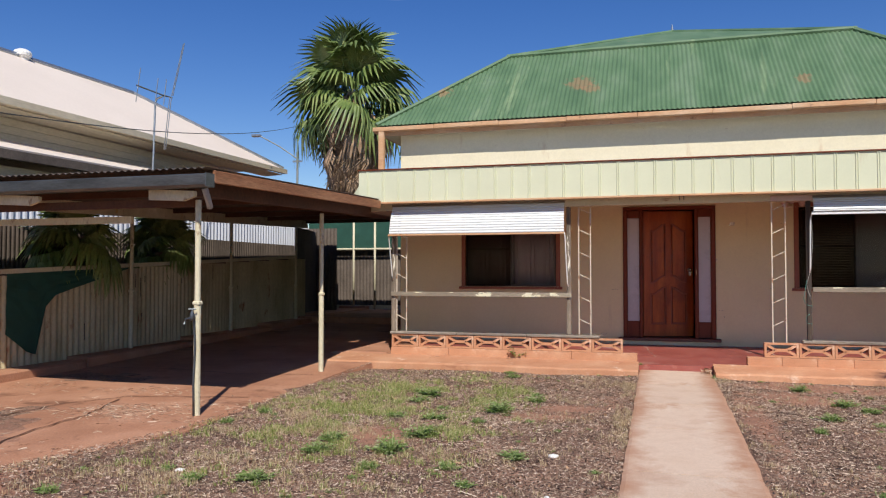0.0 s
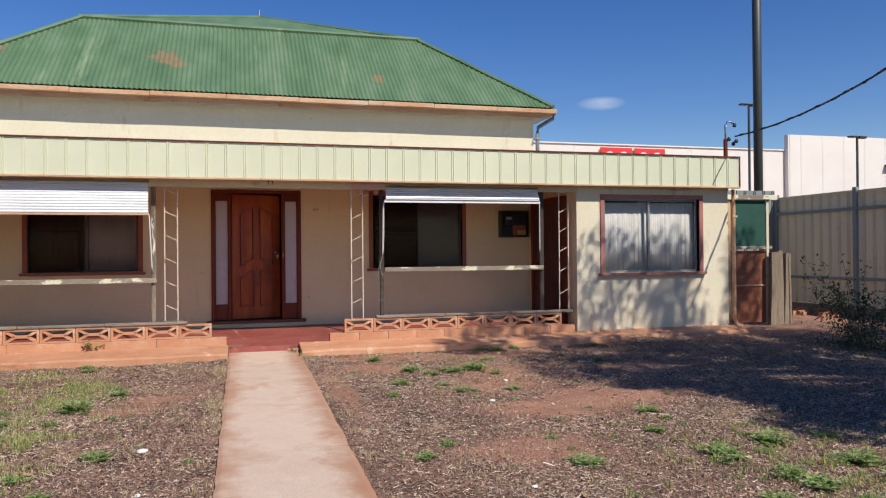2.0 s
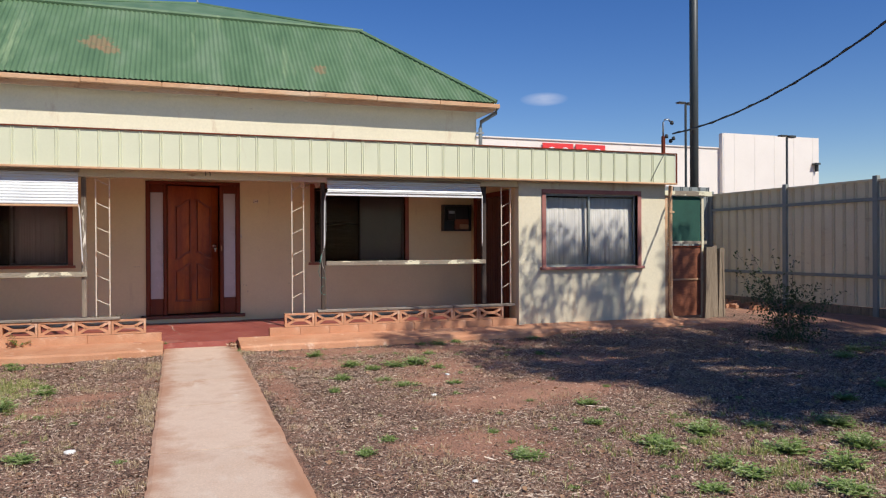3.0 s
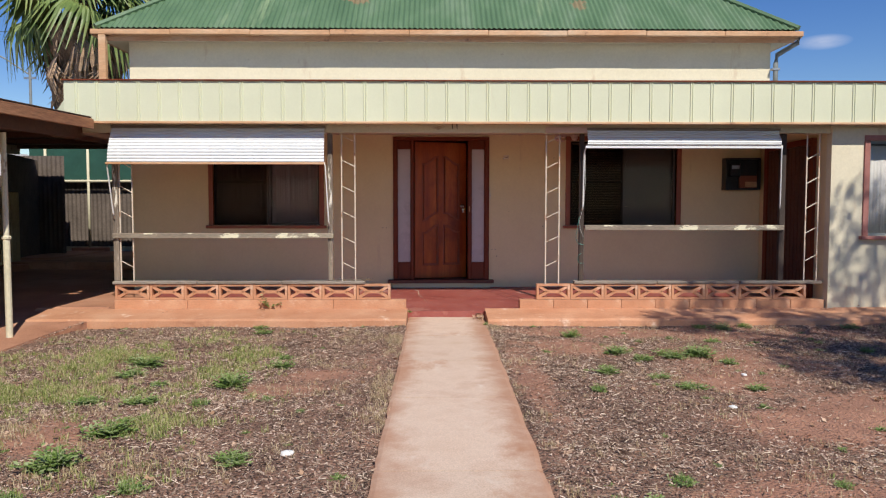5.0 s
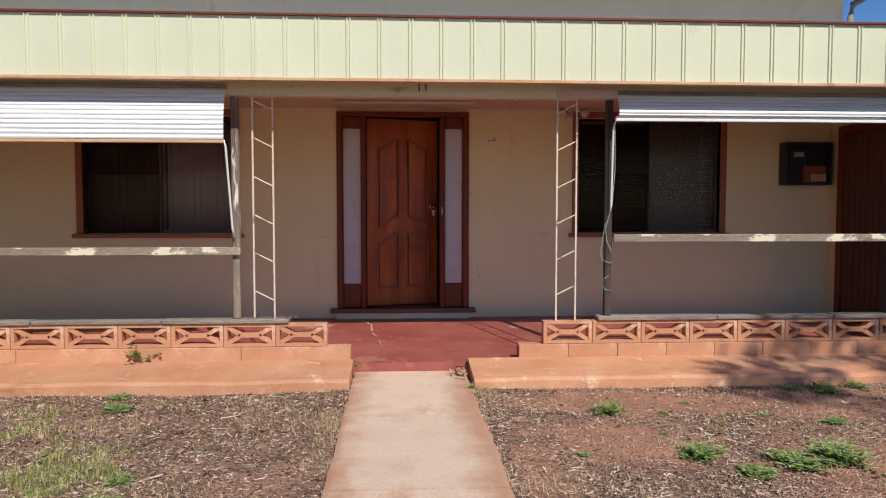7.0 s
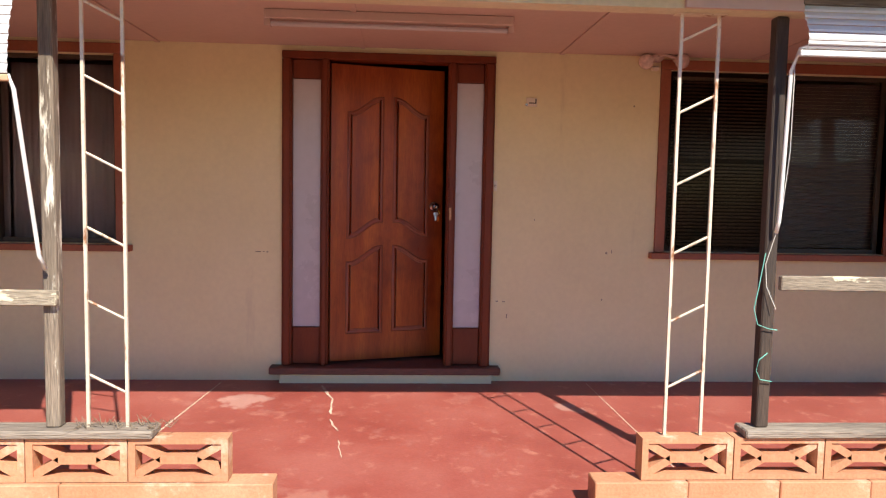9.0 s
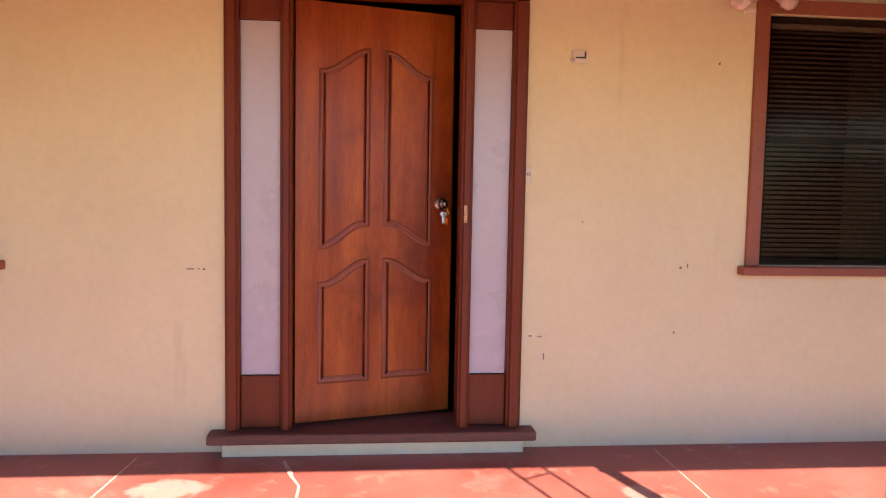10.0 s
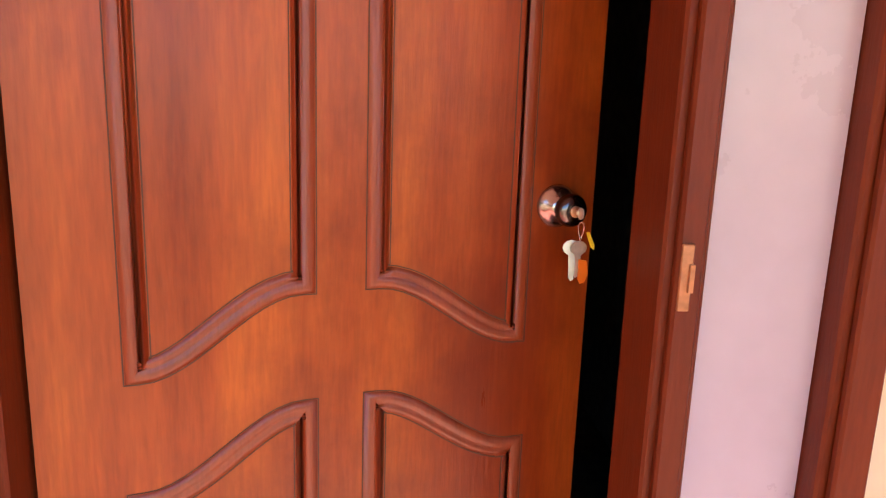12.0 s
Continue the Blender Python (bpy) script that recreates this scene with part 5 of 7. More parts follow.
bm = bmesh.new()
tube(bm, [(1.83, 9.985, 0.80), (1.79, 9.98, 0.77), (1.78, 9.98, 0.72), (1.80, 9.98, 0.68), (1.86, 9.985, 0.67)], 0.0024, 6)
part("strand", bm, M_ROPE, rp)
wr = bmesh.new()
tube(wr, [(1.855, 9.93, 2.05), (1.865, 9.95, 1.7), (1.85, 9.97, 1.4), (1.80, 9.985, 1.2), (1.81, 9.985, 1.1), (1.85, 9.97, 1.0)], 0.0018, 6)
single("cord", wr, M_WROPE, (1.85, 9.95, 1.5), "thin white awning cord hanging by the dark post", "cord")
tw = bmesh.new()
rnd = random.Random(4)
for k in range(60):
    x, y = -1.22 + 0.42 * rnd.random(), 9.97 + 0.10 * rnd.random()
    z = 0.455
    d = Vector((rnd.uniform(-1, 1), rnd.uniform(-.5, .5), rnd.uniform(0, 0.9))).normalized() * rnd.uniform(0.02, 0.06)
    tube(tw, ((x, y, z), Vector((x, y, z + 0.004)) + d), [0.002, 0.001], 4)
tagged(single("dry_twigs", tw, M_LOG, (-1.05, 10.02, 0.455), "small heap of dry twigs on the timber capping", "twigs"), kind="stuff")

# meter box
mb = thing("meter_box", (4.57, 11.8, 1.63), "open black electricity meter box on the wall", "meter box")
part("case", boxes((4.31, 4.83, 11.86, 11.897, 1.63, 2.10), (4.31, 4.33, 11.74, 11.859, 1.63, 2.10), (4.81, 4.83, 11.74, 11.859, 1.63, 2.10), (4.33, 4.81, 11.74, 11.859, 2.08, 2.10), (4.33, 4.81, 11.74, 11.859, 1.63, 1.65)), M_BLACK, mb)
part("meter", boxes((4.38, 4.55, 11.77, 11.858, 1.82, 2.03)), M_BLACK, mb, "black meter with a glass window", bevel=0.02)
part("dial", boxes((4.41, 4.52, 11.763, 11.768, 1.94, 1.99)), M_GALV, mb)
part("fuse_board", boxes((4.55, 4.80, 11.80, 11.858, 1.66, 1.84)), M_WINFRAME, mb, "brown fuse board")
part("fuse", boxes((4.62, 4.79, 11.77, 11.798, 1.67, 1.75)), M_TRIMTAN, mb, bevel=0.008)

# ---- side room ----
SX0, SX1, SY = 4.89, 7.62, 9.90
bm = bmesh.new()
wall_with_holes(bm, SX0, SX1, -0.1, 2.60, SY, SY + 0.12, [(5.36, 7.07, 1.02, 2.19)])
setting("wall_side_room", bm, M_WALLSUN, "pale cream front wall of the side room")
setting("wall_side_room_east", boxes((SX1 - 0.12, SX1, SY + 0.12, 16, -0.1, 2.6)), M_WALLSUN)
setting("wall_side_room_west", boxes((SX0, 4.999, SY + 0.12, 11.895, -0.1, 2.6)), M_WALL)
setting("roof_side_room", boxes((5.01, 7.69, 11.9, 16, 2.60, 2.63)), M_GALV)
# Back wall also in the colour darkened for indoor shade.
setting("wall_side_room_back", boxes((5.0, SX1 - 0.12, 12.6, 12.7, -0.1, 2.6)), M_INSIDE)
window("window", 5.36, 7.07, 1.02, 2.19, "pink-brown framed sliding window with lace curtains", wall_y=SY, curtain=M_CURTAIN, mid=6.17, frame_mat=M_PINKFRAME)
sd = thing("side_door", (4.87, 10.9, 0.15), "dark brown slatted timber door at the end of the verandah", "door")
part("frame", boxes((4.835, 4.888, 11.55, 11.65, 0.14, 2.26), (4.835, 4.888, 10.25, 10.33, 0.14, 2.26), (4.835, 4.888, 10.33, 11.55, 2.18, 2.26)), M_MAROON, sd, "", bevel=0.004)
for k in range(12):
    y = 10.335 + k * 0.1012
    part("slat", boxes((4.85, 4.884, y, y + 0.09, 0.16, 2.175)), M_DARKTIMB, sd, "", bevel=0.006)
dn = thing("downpipe", (7.72, 10.2, 0.06), "orange-brown painted downpipe at the side room corner", "downpipe")
bm = bmesh.new()
tube(bm, ((7.69, 9.84, 2.36), (7.69, 9.85, 2.2), (7.69, 9.85, 0.25), (7.72, 9.83, 0.14), (7.80, 9.80, 0.12)), 0.034, 10)
part("pipe", bm, M_TRIMTAN, dn, smooth=True)
part("strap", boxes((7.64, 7.74, 9.805, 9.812, 1.9, 1.93)), M_TRIMTAN, dn)


# ---- carport ----
def roof_z(y):
    return 2.235 + (y - 5.3) * 0.027


cp = thing("carport", (-6.2, 7.5, 0), "low carport with a rusting corrugated roof on cream pipe posts", "carport")
# Rear sheet is lengthened past the last post to darken the far end.
for nm, x0, y0, x1, y1 in (("front_roof_sheet", -8.7, 5.22, -4.05, 9.66), ("rear_roof_sheet", -8.7, 9.67, -4.58, 16.9)):
    bm = corrugated(bmesh.new(), (x0, y0, roof_z(y0) + 0.075), (1, 0, 0), (0, y1 - y0, (y1 - y0) * 0.027), x1 - x0, (y1 - y0), steps=5)
    solid(part(nm, bm, M_CPROOF, cp, "rusting corrugated roof sheet"), 0.002)


def sloped(x0, x1, y0, y1, lo, hi):
    bm = bmesh.new()
    v = [bm.verts.new((x, y, roof_z(y) + h)) for x in (x0, x1) for y in (y0, y1) for h in (lo, hi)]
    for q in ((0, 1, 3, 2), (4, 6, 7, 5), (0, 4, 5, 1), (2, 3, 7, 6), (0, 2, 6, 4), (1, 5, 7, 3)):
        bm.faces.new([v[i] for i in q])
    return bm


part("side_fascia", sloped(-4.075, -4.04, 5.36, 9.68, -0.055, 0.062), M_CPTIMB, cp, "weathered red-brown fascia board", bevel=0.004)
part("side_beam", sloped(-4.36, -4.28, 5.40, 9.90, -0.16, -0.02), M_DARKTIMB, cp, "dark red-brown beam")
part("rear_beam", sloped(-4.68, -4.61, 9.92, 15.3, -0.13, 0.05), M_DARKTIMB, cp)
part("far_beam", sloped(-8.10, -8.02, 5.4, 15.3, -0.12, 0.05), M_CPPOST, cp)
for y in (5.42, 7.0, 8.6, 10.2, 11.8, 13.4, 15.2):
    z = roof_z(y)
    part("rafter", boxes((-8.6, -4.10 if y < 9.6 else -4.7, y, y + 0.05, z - 0.015, z + 0.058)), M_DARKTIMB, cp)
part("front_beam", boxes((-8.6, -4.30, 5.50, 5.55, 1.98, 2.06)), M_DARKTIMB, cp)
part("cream_rail", boxes((-8.6, -5.35, 5.84, 5.89, 1.86, 1.93)), M_CPPOST, cp, "cream painted rail")
for x in (-4.75, -6.55, -8.0):
    bm = bmesh.new()
    v = [bm.verts.new(q) for q in ((x, 5.34, 2.14), (x, 5.34, 2.04), (x + 0.38, 5.34, 2.02), (x + 0.50, 5.34, 2.06), (x + 0.50, 5.34, 2.11))]
    f = bm.faces.new(v)
    ex = bmesh.ops.extrude_face_region(bm, geom=[f])
    bmesh.ops.translate(bm, verts=[q for q in ex["geom"] if isinstance(q, bmesh.types.BMVert)], vec=(0, 0.045, 0))
    part("rafter_tail", bm, M_CPPOST, cp, "cream painted rafter tail, chipped")
bm = bmesh.new()
v = [(5.19, 2.25), (5.17, 2.24), (5.185, 2.15), (5.22, 2.13), (5.31, 2.13), (5.31, 2.25), (5.30, 2.25), (5.30, 2.14), (5.225, 2.14), (5.195, 2.155)]
f = bm.faces.new([bm.verts.new((-4.02, y, z)) for y, z in v])
ex = bmesh.ops.extrude_face_region(bm, geom=[f])
bmesh.ops.translate(bm, verts=[q for q in ex["geom"] if isinstance(q, bmesh.types.BMVert)], vec=(-4.7, 0, 0))
part("gutter", bm, M_GUTTER, cp, "dull galvanised gutter")
part("gutter_stop_end", boxes((-4.02, -4.012, 5.17, 5.31, 2.13, 2.255)), M_GUTTER, cp)
bm = bmesh.new()
tube(bm, ((-4.11, 5.30, 2.13), (-4.11, 5.36, 2.02), (-4.13, 5.42, 1.96)), 0.03, 8)
part("outlet", bm, M_GALV, cp)
for x, y, zt in ((-4.31, 5.50, 2.04), (-4.45, 8.52, 2.14), (-8.04, 5.50, 2.1), (-8.04, 9.2, 2.22), (-8.04, 12.05, 2.30), (-8.04, 14.75, 2.38)):
    p = thing("carport_post", (x, y, drive_z(y) - 0.03), "cream painted steel pipe post with rust and grime", "post", "carport posts")
    bm = bmesh.new()
    tube(bm, ((x, y, drive_z(y) - 0.1), (x, y, 1.05), (x, y, 1.06), (x, y, zt)), [0.034, 0.034, 0.028, 0.028], 12)
    part("pipe", bm, M_CPPOST, p, smooth=False)
    part("collar", boxes((x - 0.038, x + 0.038, y - 0.038, y + 0.038, 1.03, 1.075)), M_CPPOST, p, bevel=0.012)
tap = thing("garden_tap", (-4.33, 5.44, 1.02), "old brass tap on a thin pipe strapped to the carport post", "tap")
bm = bmesh.new()
tube(bm, ((-4.31, 5.455, -0.03), (-4.315, 5.452, 0.3), (-4.302, 5.455, 0.62), (-4.312, 5.452, 0.90), (-4.305, 5.44, 0.94), (-4.305, 5.41, 0.94)), 0.011, 8)
part("pipe", bm, M_GUTTER, tap, smooth=True)
bm = bmesh.new()
lathe(bm, (-4.305, 5.41, 0.89), (0, 0, 1), [(0, 0.016), (0.03, 0.022), (0.07, 0.02), (0.09, 0.01), (0.10, 0.01)], 12)
part("body", bm, M_GUTTER, tap, smooth=True)
bm = bmesh.new()
tube(bm, ((-4.335, 5.39, 1.00), (-4.275, 5.43, 1.00)), 0.007, 6)
tube(bm, ((-4.305, 5.41, 0.92), (-4.335, 5.35, 0.91), (-4.34, 5.34, 0.86)), 0.011, 8)
part("handle_and_spout", bm, M_GUTTER, tap)

# ---- left side: iron fence, neighbour ----
fen = thing("iron_fence", (-8.15, 9.5, 0.1), "old cream corrugated iron fence with rust spots", "fence")
yy = 2.0
k = 0
while yy < 14.9:
    ln = 0.762 * 1.1
    top = 1.33 + (yy - 6.9) * 0.042
    bm = corrugated(bmesh.new(), (-8.15 + 0.012 * (k % 2), yy + ln, drive_z(yy) + 0.08), (0, -1, 0), (0, 0, 1), ln + 0.03, top - drive_z(yy) - 0.08, pitch=0.109, amp=0.012, steps=6)
    solid(part("sheet", bm, M_OLDIRON, fen), 0.002)
    yy += ln
    k += 1
bm = bmesh.new()
v = [bm.verts.new((x, y, 1.33 + (y - 6.9) * 0.042 + h)) for x in (-8.17, -8.09) for y in (2.0, 14.9) for h in (-0.005, 0.055)]
for q in ((0, 1, 3, 2), (4, 6, 7, 5), (0, 4, 5, 1), (2, 3, 7, 6), (0, 2, 6, 4), (1, 5, 7, 3)):
    bm.faces.new([v[i] for i in q])
part("top_rail", bm, M_CPPOST, fen, "cream painted top rail")
for y, z, h in ((9.40, 1.10, 0.22), (9.52, 0.95, 0.30), (9.62, 1.18, 0.10), (10.6, 1.15, 0.09), (11.55, 1.22, 0.26), (11.05, 0.62, 0.07), (9.55, 0.62, 0.06), (8.3, 0.35, 0.25), (12.4, 1.0, 0.08)):
    part("rust_slit", boxes((-8.124, -8.120, y, y + 0.012, z, z + h)), M_BLACK, fen, "dark rusted slit")
cl = bmesh.new()
n = 14
cols = []
for i in range(n + 1):
    y = 6.93 + (9.20 - 6.93) * i / n
    top = 1.365 + (y - 7.0) * 0.04
    # Past y 7.61 the wedge of cloth stands in for the roof's shadow.
    foot = 0.55 + (0.18 - 0.55) * (y - 6.93) / 0.47 if y < 7.4 else 0.18 + (y - 7.4) / 0.21 * 0.82 if y < 7.61 else 1.0 + (y - 7.61) / 1.59 * 0.40
    cols.append([cl.verts.new((-8.105 + 0.018 * noise.noise((y * 4, k * 0.7, 0)), y + 0.02 * noise.noise((y * 5, k, 3)), top + (foot - top) * k / 8)) for k in range(9)])
for a, b in zip(cols, cols[1:]):
    for k in range(8):
        cl.faces.new((a[k], b[k], b[k + 1], a[k + 1]))
solid(single("shade_cloth", cl, M_SHADE, (-8.11, 7.5, 1.3), "torn dark green shade cloth over the iron fence, its wedge standing for roof shadow", "cloth"), 0.003)

fen2 = thing("rear_iron_fence", (-9.0, 12, 0.2), "dark corrugated fence of the next yard", "fence")
bm = corrugated(bmesh.new(), (-9.0, 22, 0.2), (0, -1, 0), (0, 0, 1), 22, 1.82, steps=4)
solid(part("sheet", bm, M_CPROOF, fen2), 0.002)
sh = thing("neighbour_shed", (-9.8, 12, 0.2), "pale corrugated metal shed wall beyond the fence", "shed")
bm = corrugated(bmesh.new(), (-9.75, 24, 0.0), (0, -1, 0), (0, 0, 1), 22, 2.62, pitch=0.13, amp=0.02, steps=4)
solid(part("wall", bm, M_ZINC, sh), 0.002)

# Added dark sheets stand in for the deep shade past the carport.
sc = thing("shade_screen", (-8.6, 16.6, 0.25), "added dark corrugated sheets standing for shade at the carport's end", "screen wall")
bm = corrugated(bmesh.new(), (-9.05, 18.35, 0.2), (0.9, -3.4, 0), (0, 0, 1), 3.52, 2.2, pitch=0.1, steps=4)
solid(part("sheet", bm, M_CPROOF, sc), 0.002)

# Second added sheet carries the same dark stand-in over the palm trunk.
bm = corrugated(bmesh.new(), (-9.3, 17.4, 0.2), (1, 0, 0), (0, 0, 1), 1.08, 2.3, pitch=0.1, steps=4)
solid(part("end_sheet", bm, M_CPROOF, sc), 0.002)

# back of the side yard
gt = thing("pipe_frame", (-8.2, 18.5, 0.35), "pale pipe frame with dark green shade cloth", "frame")
for x in (-9.2, -8.2, -7.57, -7.0):
    bm = bmesh.new()
    tube(bm, ((x, 18.5, 0.2), (x, 18.5, 2.86)), 0.032, 8)
    part("upright", bm, M_CPPOST, gt, smooth=True)
for z in (2.86, 1.98):
    bm = bmesh.new()
    tube(bm, ((-9.3, 18.5, z), (-4.6, 18.5, z)), 0.03, 8)
    part("crossbar", bm, M_CPPOST, gt)
part("cloth", boxes((-9.6, -4.6, 18.55, 18.56, 1.98, 2.84)), M_SHADE, gt, "dark green shade cloth")
# Sun reaches this fence; its dark sheet colour replaces the missing shade.
bf = thing("back_fence", (-7.5, 18.7, 0.3), "corrugated iron back fence, shade put in its dark colour", "fence")
bm = corrugated(bmesh.new(), (-11.0, 18.72, 0.3), (1, 0, 0), (0, 0, 1), 6.45, 1.7, pitch=0.1, steps=4)
solid(part("sheet", bm, M_CPROOF, bf), 0.002)
part("bottom_board", boxes((-9.3, -4.6, 18.62, 18.70, 0.312, 0.42)), M_CPPOST, bf)
setting("pavement_back", boxes((-12, -4.52, 15.05, 30, -0.1, 0.31)), M_DRIVE, "red dirt at the back of the side yard")

nb = thing("neighbour_house", (-14, 12, 0), "neighbouring cream weatherboard house with a pale pink roof", "house")
NX, NE, NY0, NY1 = -11.0, 4.28, -6.0, 19.6
bm = bmesh.new()
v = [bm.verts.new(q) for q in ((NX, NY0, NE), (NX, NY1, NE + 0.18), (NX - 3.0, NY1 - 3.05, NE + 1.99), (NX - 3.0, NY0, NE + 1.80), (NX - 6, NY1, NE + 0.18), (NX - 6, NY0, NE))]
bm.faces.new((v[0], v[1], v[2], v[3]))
bm.faces.new((v[1], v[4], v[2]))
bm.faces.new((v[4], v[5], v[3], v[2]))
solid(part("roof", bm, M_NBROOF, nb, "pale pink metal roof"), 0.03)
bm = bmesh.new()
tube(bm, ((NX - 3.0, NY0, NE + 1.82), (NX - 3.0, NY1 - 3.05, NE + 2.01), (NX, NY1, NE + 0.2)), 0.07, 6)
part("ridge_cap", bm, M_GALV, nb)
bm = bmesh.new()
v = [bm.verts.new((x, y, NE + (y - NY0) * 0.18 / (NY1 - NY0) + h)) for x in (NX - 0.02, NX + 0.11) for y in (NY0, NY1 + 0.08) for h in (-0.13, 0.0)]
for q in ((0, 1, 3, 2), (4, 6, 7, 5), (0, 4, 5, 1), (2, 3, 7, 6), (0, 2, 6, 4), (1, 5, 7, 3)):
    bm.faces.new([v[i] for i in q])
part("gutter", bm, M_NBWALL, nb, "tan gutter")
bm = bmesh.new()
v = [bm.verts.new(q) for q in ((NX - 0.03, NY0, NE - 0.14), (NX - 0.03, NY1, NE + 0.03), (NX - 0.6, NY1, NE + 0.0), (NX - 0.6, NY0, NE - 0.17))]
bm.faces.new(v)
solid(part("soffit", bm, M_NBWALL, nb), 0.02)
part("wall_core", boxes((-16.8, NX - 0.62, NY0, NY1 - 0.5, 0, 4.1)), M_NBWALL, nb)
for k in range(20):
    z = 1.2 + k * 0.15
    bm = bmesh.new()
    x = NX - 0.615
    v = [bm.verts.new(q) for q in ((x, NY0, z), (x + 0.035, NY0, z), (x + 0.012, NY0, z + 0.148), (x, NY0, z + 0.148),
                                   (x, NY1 - 0.5, z), (x + 0.035, NY1 - 0.5, z), (x + 0.012, NY1 - 0.5, z + 0.148), (x, NY1 - 0.5, z + 0.148))]
    for q in ((0, 1, 2, 3), (4, 7, 6, 5), (0, 4, 5, 1), (1, 5, 6, 2), (2, 6, 7, 3)):
        bm.faces.new([v[i] for i in q])
    part("weatherboard", bm, M_NBWALL, nb)
bm = bmesh.new()
v = [bm.verts.new(q) for q in ((-9.8, -4, 3.12), (-9.8, 12.1, 3.32), (-11.6, 14.3, 3.80), (-11.6, -4, 3.66))]
bm.faces.new(v)
solid(part("lean_to_roof", bm, M_NBROOF, nb, "pale lean-to roof"), 0.03)
bm = bmesh.new()
v = [bm.verts.new((x, y, 3.12 + (y + 4) * 0.0124 + h)) for x in (-9.86, -9.76) for y in (-4, 12.1) for h in (-0.16, -0.02)]
for q in ((0, 1, 3, 2), (4, 6, 7, 5), (0, 4, 5, 1), (2, 3, 7, 6), (0, 2, 6, 4), (1, 5, 7, 3)):
    bm.faces.new([v[i] for i in q])
part("lean_to_gutter", bm, M_CPROOF, nb)
part("lean_to_wall", boxes((-11.5, -10.1, -4, 12.0, 0, 3.05)), M_NBWALL, nb)
wv = thing("roof_vent", (-14, 12.84, 6.3), "white ribbed turbine vent on the neighbour's ridge", "roof vent")
bm = bmesh.new()
lathe(bm, (-14, 12.84, 6.12), (0, 0, 1), [(0, 0.12), (0.10, 0.12), (0.13, 0.15), (0.17, 0.19), (0.23, 0.20), (0.28, 0.17), (0.32, 0.09), (0.33, 0.02)], 16)
part("turbine", bm, M_WHITE, wv)

an = thing("tv_antenna", (-9.72, 11.7, 3.2), "rusty television antenna on a cranked mast", "antenna")
bm = bmesh.new()
tube(bm, ((-9.82, 12.0, 3.20), (-9.78, 12.0, 4.70), (-9.74, 12.0, 4.84), (-9.60, 12.0, 4.88)), 0.02, 6)
part("mast", bm, M_GALV, an)
bm = bmesh.new()
tube(bm, ((-10.0, 11.7, 5.06), (-9.6, 12.0, 4.90), (-9.45, 12.1, 4.86)), 0.016, 6)
part("boom", bm, M_BLACKPOLE, an)
for x, y, z0, z1, lean in ((-10.0, 11.7, 4.72, 5.40, 0.10), (-9.72, 11.9, 4.6, 5.22, 0.08), (-9.58, 12.0, 4.70, 5.22, 0.06), (-9.47, 12.1, 4.9, 5.93, 0.26), (-9.44, 12.1, 4.9, 5.95, 0.26), (-9.56, 12.0, 3.80, 4.85, 0.12), (-9.52, 12.0, 3.80, 4.85, 0.12)):
    bm = bmesh.new()
    tube(bm, ((x, y, z0), (x + lean, y, z1)), 0.009, 5)
    part("element", bm, M_GALV, an)
cb = bmesh.new()
pts = []
for i in range(28):
    t = i / 24
    pts.append((-2.8 - 8.2 * t, -12.0 + 31.6 * t, 2.4 + 3.3 * t - 1.1 * 4 * t * (1 - t)))
tube(cb, pts, 0.008, 5)
single("overhead_wire", cb, M_BLACKPOLE, (-9, 12, 4), "thin black overhead wire to the neighbour's house", "wire")
sl = thing("street_lamp", (-21, 40, 0), "distant grey street light pole", "street lamp")
bm = bmesh.new()
tube(bm, ((-21, 40, 0), (-21, 40, 8.6)), 0.07, 8)
part("pole", bm, M_FPOST, sl)
bm = bmesh.new()
tube(bm, ((-21, 40, 8.2), (-22.2, 40, 9.0), (-23.6, 40, 9.75)), 0.04, 6)
part("arm", bm, M_FPOST, sl)
part("lamp_head", boxes((-24.1, -23.5, 39.85, 40.15, 9.68, 9.84)), M_GALV, sl, bevel=0.04)
part("crossarm", boxes((-21.3, -20.7, 39.95, 40.05, 8.0, 8.1)), M_GALV, sl)


